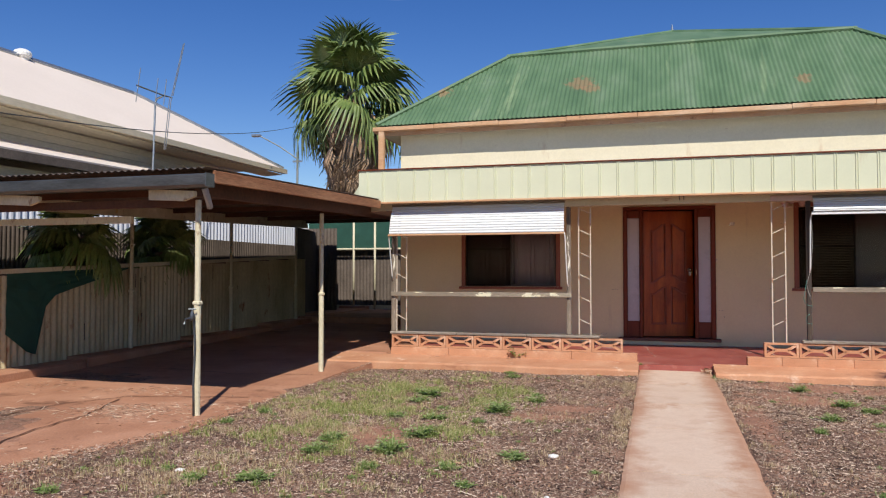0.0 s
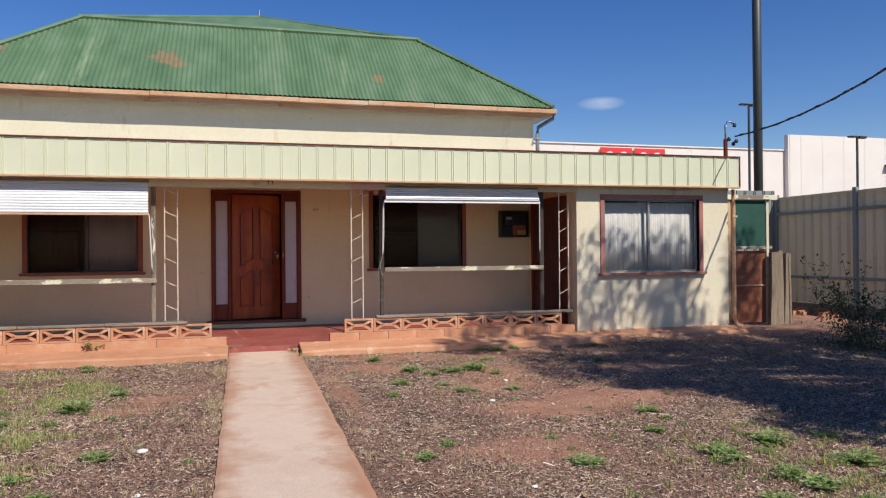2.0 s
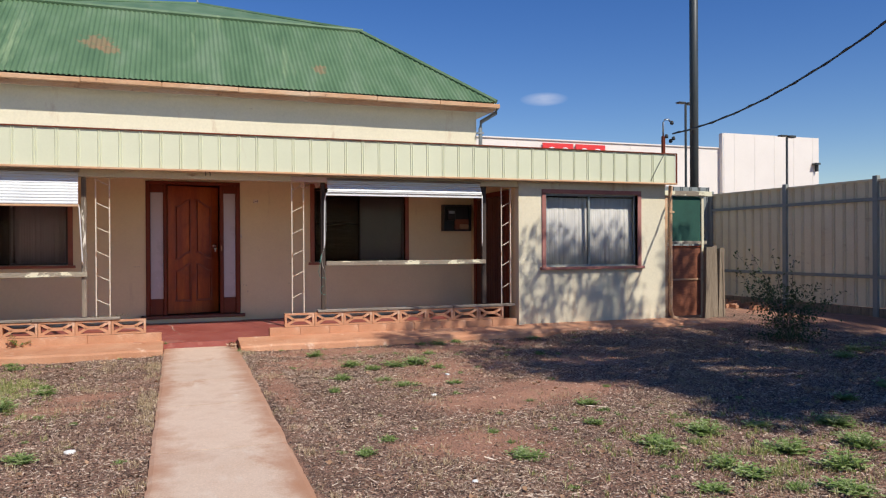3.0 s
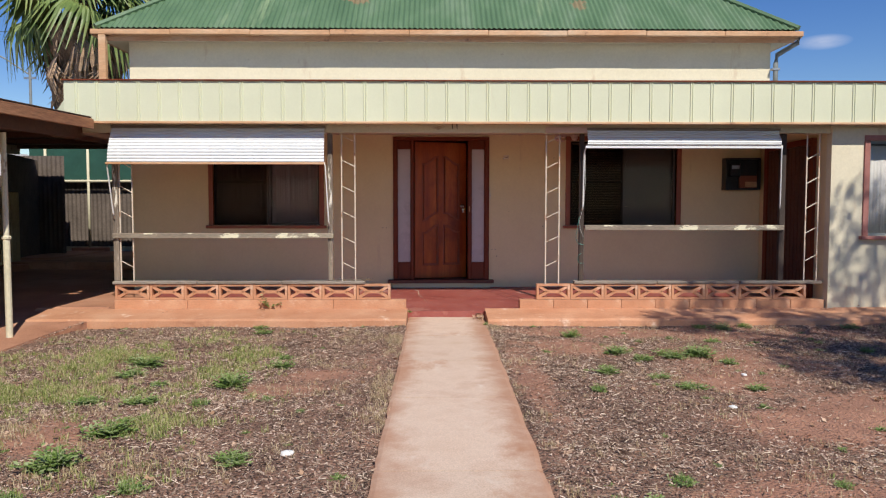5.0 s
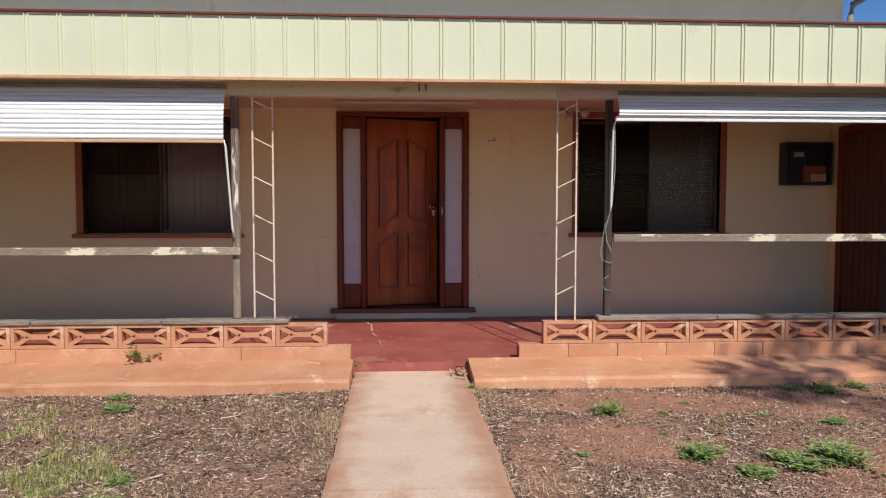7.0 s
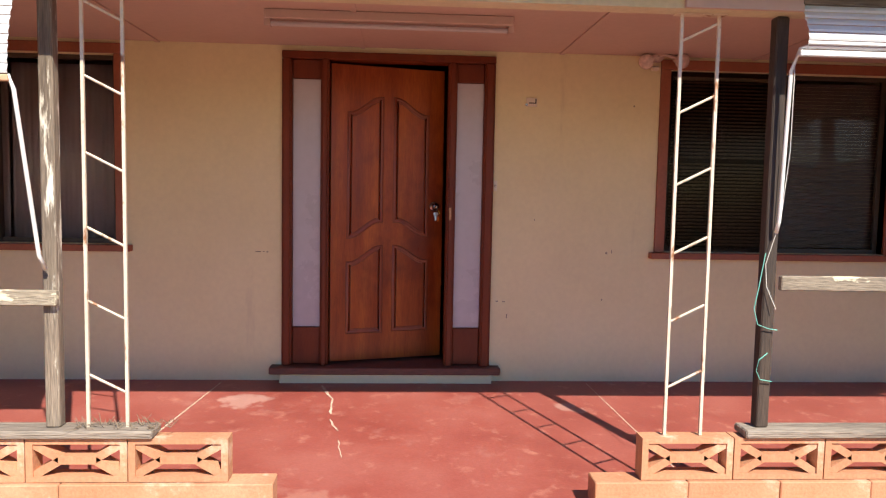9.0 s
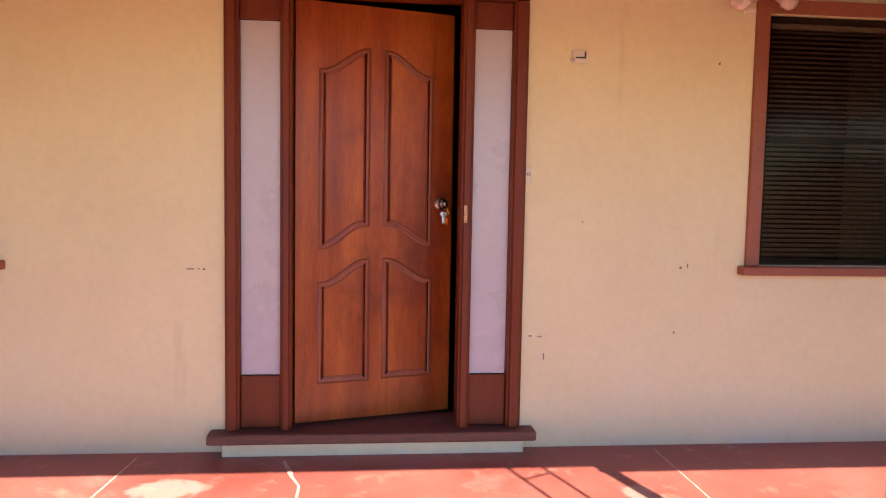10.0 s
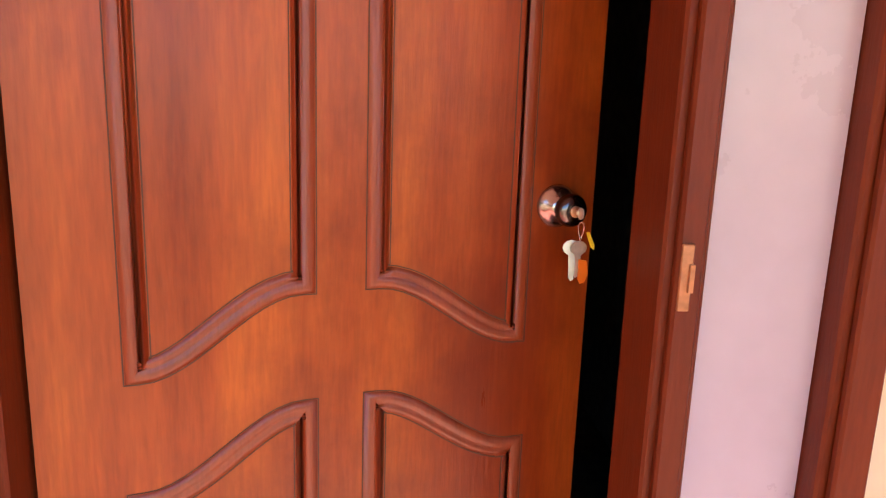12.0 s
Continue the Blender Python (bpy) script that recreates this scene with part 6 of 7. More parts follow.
# ---- palms ----
def fan_mesh(name, seed, reach, leaflets, droop, material, stalk=0.5, width=0.045, spread=150):
    """One fan frond: stalk along +x, leaflets spread in a fan, folded and drooping at the tips."""
    r = random.Random(seed)
    bm = bmesh.new()
    tube(bm, ((0, 0, 0), (stalk * 0.5, 0, 0.04), (stalk, 0, 0)), [0.022, 0.016, 0.012], 5)
    for k in range(leaflets):
        a = radians(-spread + 2 * spread * k / (leaflets - 1))
        ln = reach * (1 - 0.28 * (abs(a) / radians(spread)) ** 2) * r.uniform(0.88, 1.05)
        d = Vector((math.cos(a), math.sin(a), 0))
        s = Vector((-d.y, d.x, 0))
        base = Vector((stalk, 0, 0))
        prev = None
        for j in range(6):
            t = j / 5
            w = width * (0.5 + 3.3 * t if t < 0.62 else 2.55 * ((1.02 - t) / 0.4) ** 0.8) * (0.6 + reach * 0.5)
            p = base + d * ln * t + Vector((0, 0, 0.10 * math.sin(math.pi * t * 0.7) - droop * (0.5 * t ** 2.2 + 1.3 * t ** 6) * ln * r.uniform(0.85, 1.15)))
            if t > 0.75:
                p += s * r.uniform(-0.03, 0.03)
            up = Vector((0, 0, 0.4 * w))
            cur = [bm.verts.new(p - s * w * 0.5), bm.verts.new(p + up), bm.verts.new(p + s * w * 0.5)]
            if prev:
                bm.faces.new((prev[0], prev[1], cur[1], cur[0]))
                bm.faces.new((prev[1], prev[2], cur[2], cur[1]))
            prev = cur
    return mesh_of(name, bm, material)


def fan_palm(at, trunk_h, trunk_r, crown_z, n_green, n_dead, size, seed, label):
    r = random.Random(seed)
    pl = thing("fan_palm", at, label, "palm")
    bm = bmesh.new()
    pts, rad = [], []
    for i in range(24):
        t = i / 23
        pts.append((at[0] + 0.08 * math.sin(t * 2), at[1], at[2] + trunk_h * t))
        rad.append(trunk_r * (1.25 - 0.35 * t) * (1 + 0.06 * (i % 2)))
    tube(bm, pts, rad, 14)
    part("trunk", bm, M_TRUNK, pl)
    top = Vector((at[0] + 0.07, at[1], crown_z)) - Vector(at)
    greens = [fan_mesh("frond", seed + k, size, 30, dr, M_FROND, stalk=size * 0.85, spread=122) for k, dr in ((0, 0.22), (1, 0.42), (2, 0.62))]
    deads = [fan_mesh("dead_frond", seed + 10 + k, size * 1.0, 14, 0.4, M_SKIRT, stalk=size * 0.8, width=0.026, spread=30) for k in range(2)]
    for k in range(n_green):
        f = (k + 0.5) / n_green
        el = radians(82 - 98 * f ** 0.9)
        az = k * 2.39996 + r.uniform(-0.2, 0.2)
        ob = new("frond", greens[min(2, int(f * 3))])
        ob.parent = pl
        s = r.uniform(0.85, 1.08)
        ob.matrix_basis = Matrix.Translation(top + Vector((0, 0, -0.75 * f * size))) @ Matrix.Rotation(az, 4, "Z") @ Matrix.Rotation(-el, 4, "Y") @ Matrix.Rotation(r.uniform(-0.5, 0.5), 4, "X") @ Matrix.Scale(s, 4)
    for k in range(n_dead):
        f = (k + 0.5) / n_dead
        az = k * 2.39996 + r.uniform(-0.3, 0.3)
        el = radians(-46 - 32 * f ** 0.6 - 12 * r.random())
        if k % 4 == 0:
            az, f, el = radians(-75 + r.uniform(-38, 38)), 0.6 * f, radians(-78 - 8 * r.random())
        ob = new("dead_frond", deads[k % 2])
        ob.parent = pl
        ob.matrix_basis = Matrix.Translation(top + Vector((math.cos(az) * 0.2, math.sin(az) * 0.2, -(0.05 + 1.75 * f) * size))) @ Matrix.Rotation(az, 4, "Z") @ Matrix.Rotation(-el, 4, "Y") @ Matrix.Rotation(r.uniform(-0.8, 0.8), 4, "X") @ Matrix.Scale(r.uniform(0.7, 1.25) * (1 - 0.3 * f), 4)
    return pl


fan_palm((-8.60, 19.15, 0.2), 6.2, 0.32, 6.70, 28, 170, 1.13, 3, "tall fan palm with green fronds over a skirt of dead ones")
for at, s, sd_ in (((-8.62, 8.5, 0.3), 0.46, 21), ((-8.62, 10.6, 0.3), 0.46, 33)):
    fan_palm(at, 1.4, 0.12, 1.85, 18, 0, s, sd_, "young fan palm in deep shade behind the fence")

# ---- right side: gate, fence ----
gx = thing("side_gate", (8.3, 10.3, 0.1), "makeshift side gate of red-stained plywood and green shade cloth", "gate")
part("post", boxes((7.88, 7.94, 10.26, 10.32, 0.05, 2.30)), M_TRIMTAN, gx, "orange-brown post")
part("post", boxes((8.66, 8.71, 10.26, 10.32, 0.05, 2.22)), M_CPPOST, gx, "flaking white post")
part("top_rail", boxes((7.82, 8.86, 10.22, 10.30, 2.225, 2.31)), M_RAIL, gx, "flaking pale top rail", bevel=0.004)
part("cloth", boxes((7.945, 8.655, 10.285, 10.293, 1.42, 2.222)), M_SHADE, gx, "dark green shade cloth")
part("mid_rail", boxes((7.945, 8.78, 10.27, 10.31, 1.375, 1.43)), M_RAIL, gx)
part("panel", boxes((7.945, 8.655, 10.285, 10.30, 0.76, 1.32)), M_PLY, gx, "red-stained plywood panel")
part("panel", boxes((7.945, 8.655, 10.285, 10.30, 0.11, 0.735)), M_PLY, gx, "red-stained plywood panel")
part("batten", boxes((7.945, 8.655, 10.265, 10.283, 0.738, 0.765)), M_TRIMTAN, gx)
part("batten", boxes((7.945, 8.655, 10.265, 10.283, 1.32, 1.345)), M_MAROON, gx)
for k, (x, w, h, ln) in enumerate(((8.62, 0.17, 1.32, 0.03), (8.80, 0.10, 1.34, -0.02), (8.90, 0.12, 1.30, 0.04), (9.02, 0.06, 1.22, -0.03))):
    bm = bmesh.new()
    v = []
    for z, sx in ((0.05, 0), (h * 0.5, 0.008), (h, 0)):
        xx = x + ln * z / h + sx
        v.append([bm.verts.new(q) for q in ((xx, 10.12, z), (xx + w, 10.12 + 0.01 * k, z + 0.01 * (k % 2)), (xx + w, 10.20, z), (xx, 10.20, z - 0.01))])
    for a, b in zip(v, v[1:]):
        for j in range(4):
            bm.faces.new((a[j], a[(j + 1) % 4], b[(j + 1) % 4], b[j]))
    bm.faces.new(v[0][::-1]), bm.faces.new(v[-1])
    single("timber_slab", bm, M_LOG, (x, 10.15, 0.06), "weathered split timber slab leaning by the side gate", "timber", "leaning slabs")

FX = 11.6
ff = thing("steel_fence", (FX, 6, 0.1), "grey-beige ribbed steel fence with blue-grey posts", "fence")
for k, y in enumerate((13.55, 11.3, 9.2, 6.9, 4.6, 2.3, 0.0, -2.3, -4.6)):
    part("post", boxes((FX - 0.055, FX + 0.03, y - 0.05, y + 0.05, 0.0, 2.60 - 0.01 * k)), M_FPOST, ff, "blue-grey steel post", bevel=0.006)
    if k < 8:
        y1 = (11.3, 9.2, 6.9, 4.6, 2.3, 0.0, -2.3, -4.6)[k]
        bm = ribbed(bmesh.new(), (FX + 0.005, y1 + 0.055, 0.22), (0, 1, 0), (0, 0, 1), y - y1 - 0.11, 2.28 - 0.01 * k, 0.245, 0.03, 0.022)
        solid(part("panel", bm, M_FENCE, ff, "ribbed grey-beige steel panel"), 0.002)
        for z in (0.74, 2.13):
            part("rail", boxes((FX - 0.045, FX - 0.02, y1 + 0.055, y - 0.055, z, z + 0.06)), M_FPOST, ff)
        part("top_channel", boxes((FX - 0.03, FX + 0.04, y1 + 0.052, y - 0.052, 2.498 - 0.01 * k, 2.535 - 0.01 * k)), M_FENCE, ff)
        part("plinth", boxes((FX - 0.02, FX + 0.02, y1 + 0.052, y - 0.052, 0.0, 0.215)), M_LOG, ff, "timber plinth board")
bm = ribbed(bmesh.new(), (8.2, 13.6, 0.2), (1, 0, 0), (0, 0, 1), 3.34, 2.50, 0.245, 0.03, 0.022)
solid(part("return_panel", bm, M_FPOST, ff, "blue-grey steel return panel"), 0.002)
rb = bmesh.new()
rnd = random.Random(8)
for k in range(40):
    x, y = rnd.uniform(10.4, 11.4), rnd.uniform(10.8, 12.6)
    s = rnd.uniform(0.02, 0.07)
    z = 0.1
    vs = box(rb, x - s, x + s, y - s, y + s, z - 0.03, z + s)
    for v_ in vs:
        v_.co += Vector((rnd.uniform(-.3, .3), rnd.uniform(-.3, .3), rnd.uniform(-.3, .3))) * s
tagged(single("rubble", rb, M_DRIVE, (10.9, 11.6, 0.1), "small heap of red rubble by the steel fence", "rubble"), kind="stuff")

# ---- beyond: warehouse, poles, cable ----
wh = thing("warehouse", (30, 45, 0), "long white metal warehouse with a red sign", "warehouse")
bm = ribbed(bmesh.new(), (2, 45, 0), (1, 0, 0), (0, 0, 1), 36.4, 8.60, 3.0, 0.04, 0.012)
solid(part("low_wall", bm, M_SHED, wh), 0.02)
bm = ribbed(bmesh.new(), (38.42, 44.6, 0), (1, 0, 0), (0, 0, 1), 9.2, 9.75, 1.9, 0.04, 0.012)
solid(part("high_wall", bm, M_SHED, wh), 0.02)
part("side_wall", boxes((47.55, 47.65, 44.65, 70, 0, 9.5)), M_SHED, wh)
part("step_wall", boxes((38.3, 38.41, 44.62, 45.0, 0, 9.74)), M_SHED, wh)
part("wall_lamp", boxes((46.9, 47.3, 44.1, 44.55, 7.6, 7.75), (47.2, 47.3, 44.3, 44.58, 7.1, 7.6)), M_BLACKPOLE, wh, "dark bracket lamp")
part("coping", boxes((2, 38.3, 44.9, 45.2, 8.61, 8.70)), M_SHED, wh)
sg = thing("shop_sign", (26, 44.8, 7), "red sign panels with white round shapes on the warehouse", "sign")
for k, (x0, x1) in enumerate(((23.4, 25.75), (25.95, 28.3))):
    pn = part("panel", boxes((x0, x1, 44.80, 44.88, 6.6, 8.42)), M_SIGNRED, sg, "red panel")
    for j in range(2):
        bm = bmesh.new()
        cx, cz = x0 + 0.66 + j * 1.05, 7.55
        ro, ri = 0.48, 0.22
        n = 24
        ring = [[bm.verts.new((cx + r_ * math.cos(2 * math.pi * i / n), yq, cz + 1.25 * r_ * math.sin(2 * math.pi * i / n))) for i in range(n)] for r_ in (ro, ri) for yq in (44.79, 44.74)]
        for i in range(n):
            q = (i + 1) % n
            bm.faces.new((ring[1][i], ring[1][q], ring[3][q], ring[3][i]))
            bm.faces.new((ring[0][i], ring[0][q], ring[1][q], ring[1][i]))
            bm.faces.new((ring[2][i], ring[2][q], ring[3][q], ring[3][i]))
        part("round_shape", bm, M_SIGNWHITE, pn, "white ring shape")
tp = thing("tall_pole", (12.6, 15.45, 0), "tall dark steel pole behind the fence", "pole")
bm = bmesh.new()
tube(bm, ((12.62, 15.45, 0), (12.62, 15.45, 12)), 0.11, 14)
part("shaft", bm, M_BLACKPOLE, tp, smooth=True)
part("base_plate", boxes((12.4, 12.84, 15.23, 15.67, 0, 0.03)), M_BLACKPOLE, tp)
for x, y, h in ((23.65, 30, 8.35), (30.05, 30, 7.0)):
    lp = thing("car_park_light", (x, y, 0), "dark twin-headed car park light", "street lamp", "car park lights")
    bm = bmesh.new()
    tube(bm, ((x, y, 0), (x, y, h)), 0.06, 8)
    part("pole", bm, M_BLACKPOLE, lp)
    for d in (-1, 1):
        part("head", boxes((x + min(0.05 * d, 0.5 * d), x + max(0.05 * d, 0.5 * d), y - 0.15, y + 0.15, h - 0.02 * d, h + 0.10)), M_BLACKPOLE, lp, bevel=0.03)
mr = thing("mains_riser", (8.03, 10.5, 2.6), "bent steel mains riser with black insulators", "mains riser")
bm = bmesh.new()
tube(bm, ((8.03, 10.5, 2.4), (8.03, 10.5, 3.30)), 0.035, 8)
part("stub", bm, M_MAROON, mr)
bm = bmesh.new()
tube(bm, ((8.03, 10.5, 3.3), (8.03, 10.5, 3.55), (8.06, 10.5, 3.60), (8.14, 10.5, 3.61), (8.18, 10.5, 3.58)), 0.016, 8)
part("bend", bm, M_GALV, mr, smooth=True)
for p in ((8.07, 10.46, 3.30), (8.16, 10.46, 3.22), (8.22, 10.46, 3.27), (8.20, 10.48, 3.55)):
    bm = bmesh.new()
    lathe(bm, Vector(p) - Vector((0, 0, 0.035)), (0, 0, 1), [(0, 0.02), (0.02, 0.035), (0.05, 0.03), (0.07, 0.015)], 10)
    part("insulator", bm, M_BLACK, mr)
cb = bmesh.new()
pts = []
for i in range(60):
    t = i / 59
    pts.append((8.20 - 0.2 * t, 10.46 - 10.46 * t, 3.35 + 4.65 * t - 1.2 * 4 * t * (1 - t)))
tube(cb, pts, 0.014, 6)
tube(cb, [(p[0] + 0.016 * math.cos(i * 1.9), p[1], p[2] + 0.016 * math.sin(i * 1.9)) for i, p in enumerate(pts)], 0.010, 5)
single("service_cable", cb, M_BLACKPOLE, (8.1, 5, 4), "twisted black service cable sagging over the yard", "cable")


# ---- tree beyond the fence line, whose shade falls on the yard ----
def leafy(bm, r, centre, radii, n, size, long_=2.2):
    for _ in range(n):
        while True:
            p = Vector((r.uniform(-1, 1), r.uniform(-1, 1), r.uniform(-1, 1)))
            if 0.1 < p.length < 1:
                break
        p = Vector(centre) + Vector((p.x * radii[0], p.y * radii[1], p.z * radii[2]))
        d = Vector((r.gauss(0, 1), r.gauss(0, 1), r.gauss(-0.4, 1))).normalized() * size * r.uniform(0.6, 1.3) * long_
        w = d.cross(Vector((r.gauss(0, 1), r.gauss(0, 1), r.gauss(0, 1)))).normalized() * size * 0.5
        bm.faces.new([bm.verts.new(q) for q in (p - d * 0.5, p + w * 0.6, p + d * 0.5, p - w * 0.6)])


def tree(name, at, crowns, leaves, size, seed, label, material, trunk_r, fork):
    r = random.Random(seed)
    t = thing(name, at, label, "tree")
    bm = bmesh.new()
    f = Vector(fork)
    tube(bm, (at, Vector(at).lerp(f, 0.5) + Vector((0.1, 0.05, 0)), f), [trunk_r * 1.2, trunk_r, trunk_r * 0.8], 10)
    for c, rad in crowns:
        c = Vector(c)
        m_ = f.lerp(c, 0.5) + Vector((r.uniform(-.2, .2), r.uniform(-.2, .2), 0.1))
        tube(bm, (f - Vector((0, 0, 0.1)), m_, c), [trunk_r * 0.5, trunk_r * 0.3, trunk_r * 0.12], 7)
        for k in range(5):
            e = c + Vector((r.uniform(-1, 1) * rad[0], r.uniform(-1, 1) * rad[1], r.uniform(-1, 1) * rad[2])) * 0.8
            tube(bm, (m_, e), [trunk_r * 0.14, trunk_r * 0.03], 5)
    part("trunk", bm, M_BARK, t)
    bm = bmesh.new()
    for c, rad in crowns:
        leafy(bm, r, c, rad, leaves, size)
    part("crown", bm, material, t)


cr = []
rt = random.Random(12)
for k in range(32):
    a = k * 2.4
    q = math.sqrt((k + 0.5) / 32)
    cr.append(((9.0 + 3.1 * q * math.cos(a), 1.2 + 3.3 * q * math.sin(a), 7.7 + rt.uniform(-1.5, 1.6)), (rt.uniform(.5, .95), rt.uniform(.5, .9), rt.uniform(.35, .65))))
for k in range(4):
    cr.append(((9.5 + rt.uniform(-1.4, 1.5), 3.0 + rt.uniform(-.5, .5), 8.45 + rt.uniform(-.55, .5)), (.6, .6, .4)))
for k in range(9):
    cr.append(((8.6 + rt.uniform(-1.3, 1.6), -1.4 + rt.uniform(-.8, .9), 6.5 + rt.uniform(-.5, .7)), (.7, .7, .45)))
for k in range(8):
    cr.append(((7.1 + rt.uniform(-.8, .9), -0.7 + rt.uniform(-.9, .9), 6.4 + rt.uniform(-.4, .4)), (.5, .5, .35)))
for k in range(16):
    cr.append(((rt.uniform(10.9, 13.6), rt.uniform(-2.4, 2.2), 7.7 + rt.uniform(-.8, .9)), (rt.uniform(.6, .95), rt.uniform(.5, .9), rt.uniform(.35, .6))))
for k in range(9):
    cr.append(((rt.uniform(6.3, 8.6), rt.uniform(0.0, 2.2), 7.2 + rt.uniform(-.6, .6)), (rt.uniform(.5, .8), rt.uniform(.2, .45), .3)))
for k in range(9):
    cr.append(((rt.uniform(7.2, 12.5), rt.uniform(-4.0, -2.6), 7.3 + rt.uniform(-.7, .7)), (rt.uniform(.5, .85), rt.uniform(.35, .6), .4)))
tree("gum_tree", (10.0, 0.4, -0.05), cr, 430, 0.085, 5, "tall grey-barked tree with drooping olive leaves", M_LEAF, 0.16, (9.6, 0.9, 4.8))
far = [((45 + rt.uniform(-3, 3), 40, 4.6 + rt.uniform(-.7, .5)), (1.2, 1.0, 0.7)) for _ in range(9)]
tree("far_tree", (45, 40, 0), far, 160, 0.14, 6, "distant brownish tree beyond the fence", M_SKIRT, 0.2, (45, 40, 3.0))

# ---- weeds, grass, litter ----
def blade(bm, base, d, ln, w, bend):
    """One grass blade: two joined quads and a tip, bending over."""
    s = Vector((-d.y, d.x, 0)) * w
    p1, p2, p3 = base + Vector((d.x * ln * 0.12, d.y * ln * 0.12, ln * 0.45)), base + Vector((d.x * ln * bend * 0.5, d.y * ln * bend * 0.5, ln * 0.8)), base + Vector((d.x * ln * bend, d.y * ln * bend, ln * (1 - bend * 0.35)))
    a, b, c, e, f, g = (bm.verts.new(q) for q in (base - s, base + s, p1 - s, p1 + s, p2 + s * 0.6, p2 - s * 0.6))
    bm.faces.new((a, b, e, c)), bm.faces.new((c, e, f, g)), bm.faces.new((g, f, bm.verts.new(p3)))


def weed_mesh(seed, n, h, spread, leaf, upright, blades=0):
    """Spreading stems with pairs of folded oval leaves, thickest at the root, and some grass blades."""
    r = random.Random(seed)
    bm = bmesh.new()
    for k in range(n):
        az, el = r.uniform(0, 6.283), r.uniform(0.1, 1.25)
        ln = h * r.uniform(0.45, 1.25)
        d = Vector((math.cos(az) * math.cos(el), math.sin(az) * math.cos(el), math.sin(el) * upright))
        base = Vector((r.gauss(0, spread * 0.07), r.gauss(0, spread * 0.07), 0))
        tip = base + d * ln
        tube(bm, (base, tip), [0.0018, 0.0009], 3, cap=False)
        for j in range(7):
            p = base.lerp(tip, 0.2 + 0.8 * j / 6)
            a2 = az + (1 if j % 2 else -1) * r.uniform(0.4, 1.6)
            dd = Vector((math.cos(a2), math.sin(a2), r.uniform(0.0, 0.6))).normalized() * leaf * r.uniform(0.6, 1.35)
            w = dd.cross(Vector((0, 0, 1))).normalized() * leaf * 0.27
            up = Vector((0, 0, leaf * 0.12))
            a, b, c, e, f = (bm.verts.new(q) for q in (p, p + dd * 0.5 + w + up, p + dd, p + dd * 0.5 - w + up, p + dd * 0.5))
            bm.faces.new((a, f, c, b)), bm.faces.new((a, e, c, f))
    for k in range(blades):
        az = r.uniform(0, 6.283)
        blade(bm, Vector((r.gauss(0, spread * 0.12), r.gauss(0, spread * 0.12), 0)), Vector((math.cos(az), math.sin(az), 0)), h * r.uniform(0.6, 1.4), 0.0022, r.uniform(0.2, 0.9))
    return mesh_of("weed", bm, M_WEED)


WEEDS = [weed_mesh(1, 40, 0.11, 0.17, 0.034, 0.7), weed_mesh(2, 24, 0.08, 0.12, 0.026, 0.5, 10), weed_mesh(3, 56, 0.14, 0.22, 0.038, 0.8, 20),
         weed_mesh(4, 34, 0.10, 0.26, 0.030, 0.6, 60), weed_mesh(5, 18, 0.07, 0.20, 0.022, 0.5, 24)]
SMALL = [(-3.57, 9.3), (-0.83, 9.33), (1.15, 9.33), (2.13, 8.44), (3.31, 8.36), (3.68, 8.46), (2.0, 6.14), (2.5, 8.59), (1.08, 7.83), (2.77, 6.94), (3.07, 7.19), (1.53, 4.69),
         (2.33, 5.9), (2.37, 4.99), (2.69, 4.65), (2.04, 4.07), (3.61, 4.3), (3.23, 4.55), (-3.9, 8.52), (-2.08, 3.64), (1.7, 9.33), (0.70, 9.25), (-0.44, 9.3), (4.5, 8.2), (5.3, 8.9)]
MIDDLE = [(-1.91, 8.99), (-1.4, 7.61), (-1.34, 7.24), (-2.18, 6.6), (-1.67, 5.97), (1.48, 8.71), (3.06, 9.26), (2.89, 8.37), (1.75, 7.82), (1.91, 7.5), (2.67, 7.38), (1.46, 6.96), (1.86, 6.78),
          (1.25, 6.32), (2.0, 6.46), (2.52, 6.45), (4.24, 7.93), (4.79, 9.2), (1.03, 4.15), (1.26, 4.45), (2.0, 3.72), (2.9, 4.37), (3.26, 3.62), (3.06, 3.12), (2.7, 2.77), (3.16, 2.62), (-1.12, 4.81)]
MIDDLE += [(-2.01, 9.3), (-2.06, 4.23), (-2.65, 4.96), (-3.8, 5.9), (-3.94, 5.43), (-2.67, 3.75), (-3.07, 3.64), (-3.8, 3.18), (-2.61, 4.57), (-1.3, 4.01), (-1.52, 4.38), (3.3, 9.2), (3.6, 9.28)]
LARGE = [(-1.6, 6.54), (-2.51, 6.88), (2.22, 7.65), (2.5, 7.72), (3.22, 5.02), (2.93, 3.58), (3.5, 3.86), (4.02, 3.85), (3.73, 3.28), (-2.55, 7.3), (-2.48, 5.99), (-1.99, 5.26), (-2.07, 4.73),
         (-2.07, 5.97), (3.76, 2.86), (4.3, 3.2), (4.15, 2.7), (4.6, 3.7), (8.18, 6.65), (8.7, 6.4), (9.3, 6.7), (7.6, 6.3), (3.1, 2.9), (3.4, 2.5), (6.3, 4.6), (5.4, 4.3)]
rw = random.Random(77)


def plant(x, y, s, kind, label):
    ob = new("weed", WEEDS[kind])
    ob.location = (x, y, ground_z(x, y) - 0.004)
    ob.rotation_euler = (0, 0, rw.uniform(0, 6.28))
    ob.scale = (s * rw.uniform(0.85, 1.3), s * rw.uniform(0.8, 1.2), s * rw.uniform(0.45, 0.8))
    tagged(ob, label, "weed", "weeds in the yard")


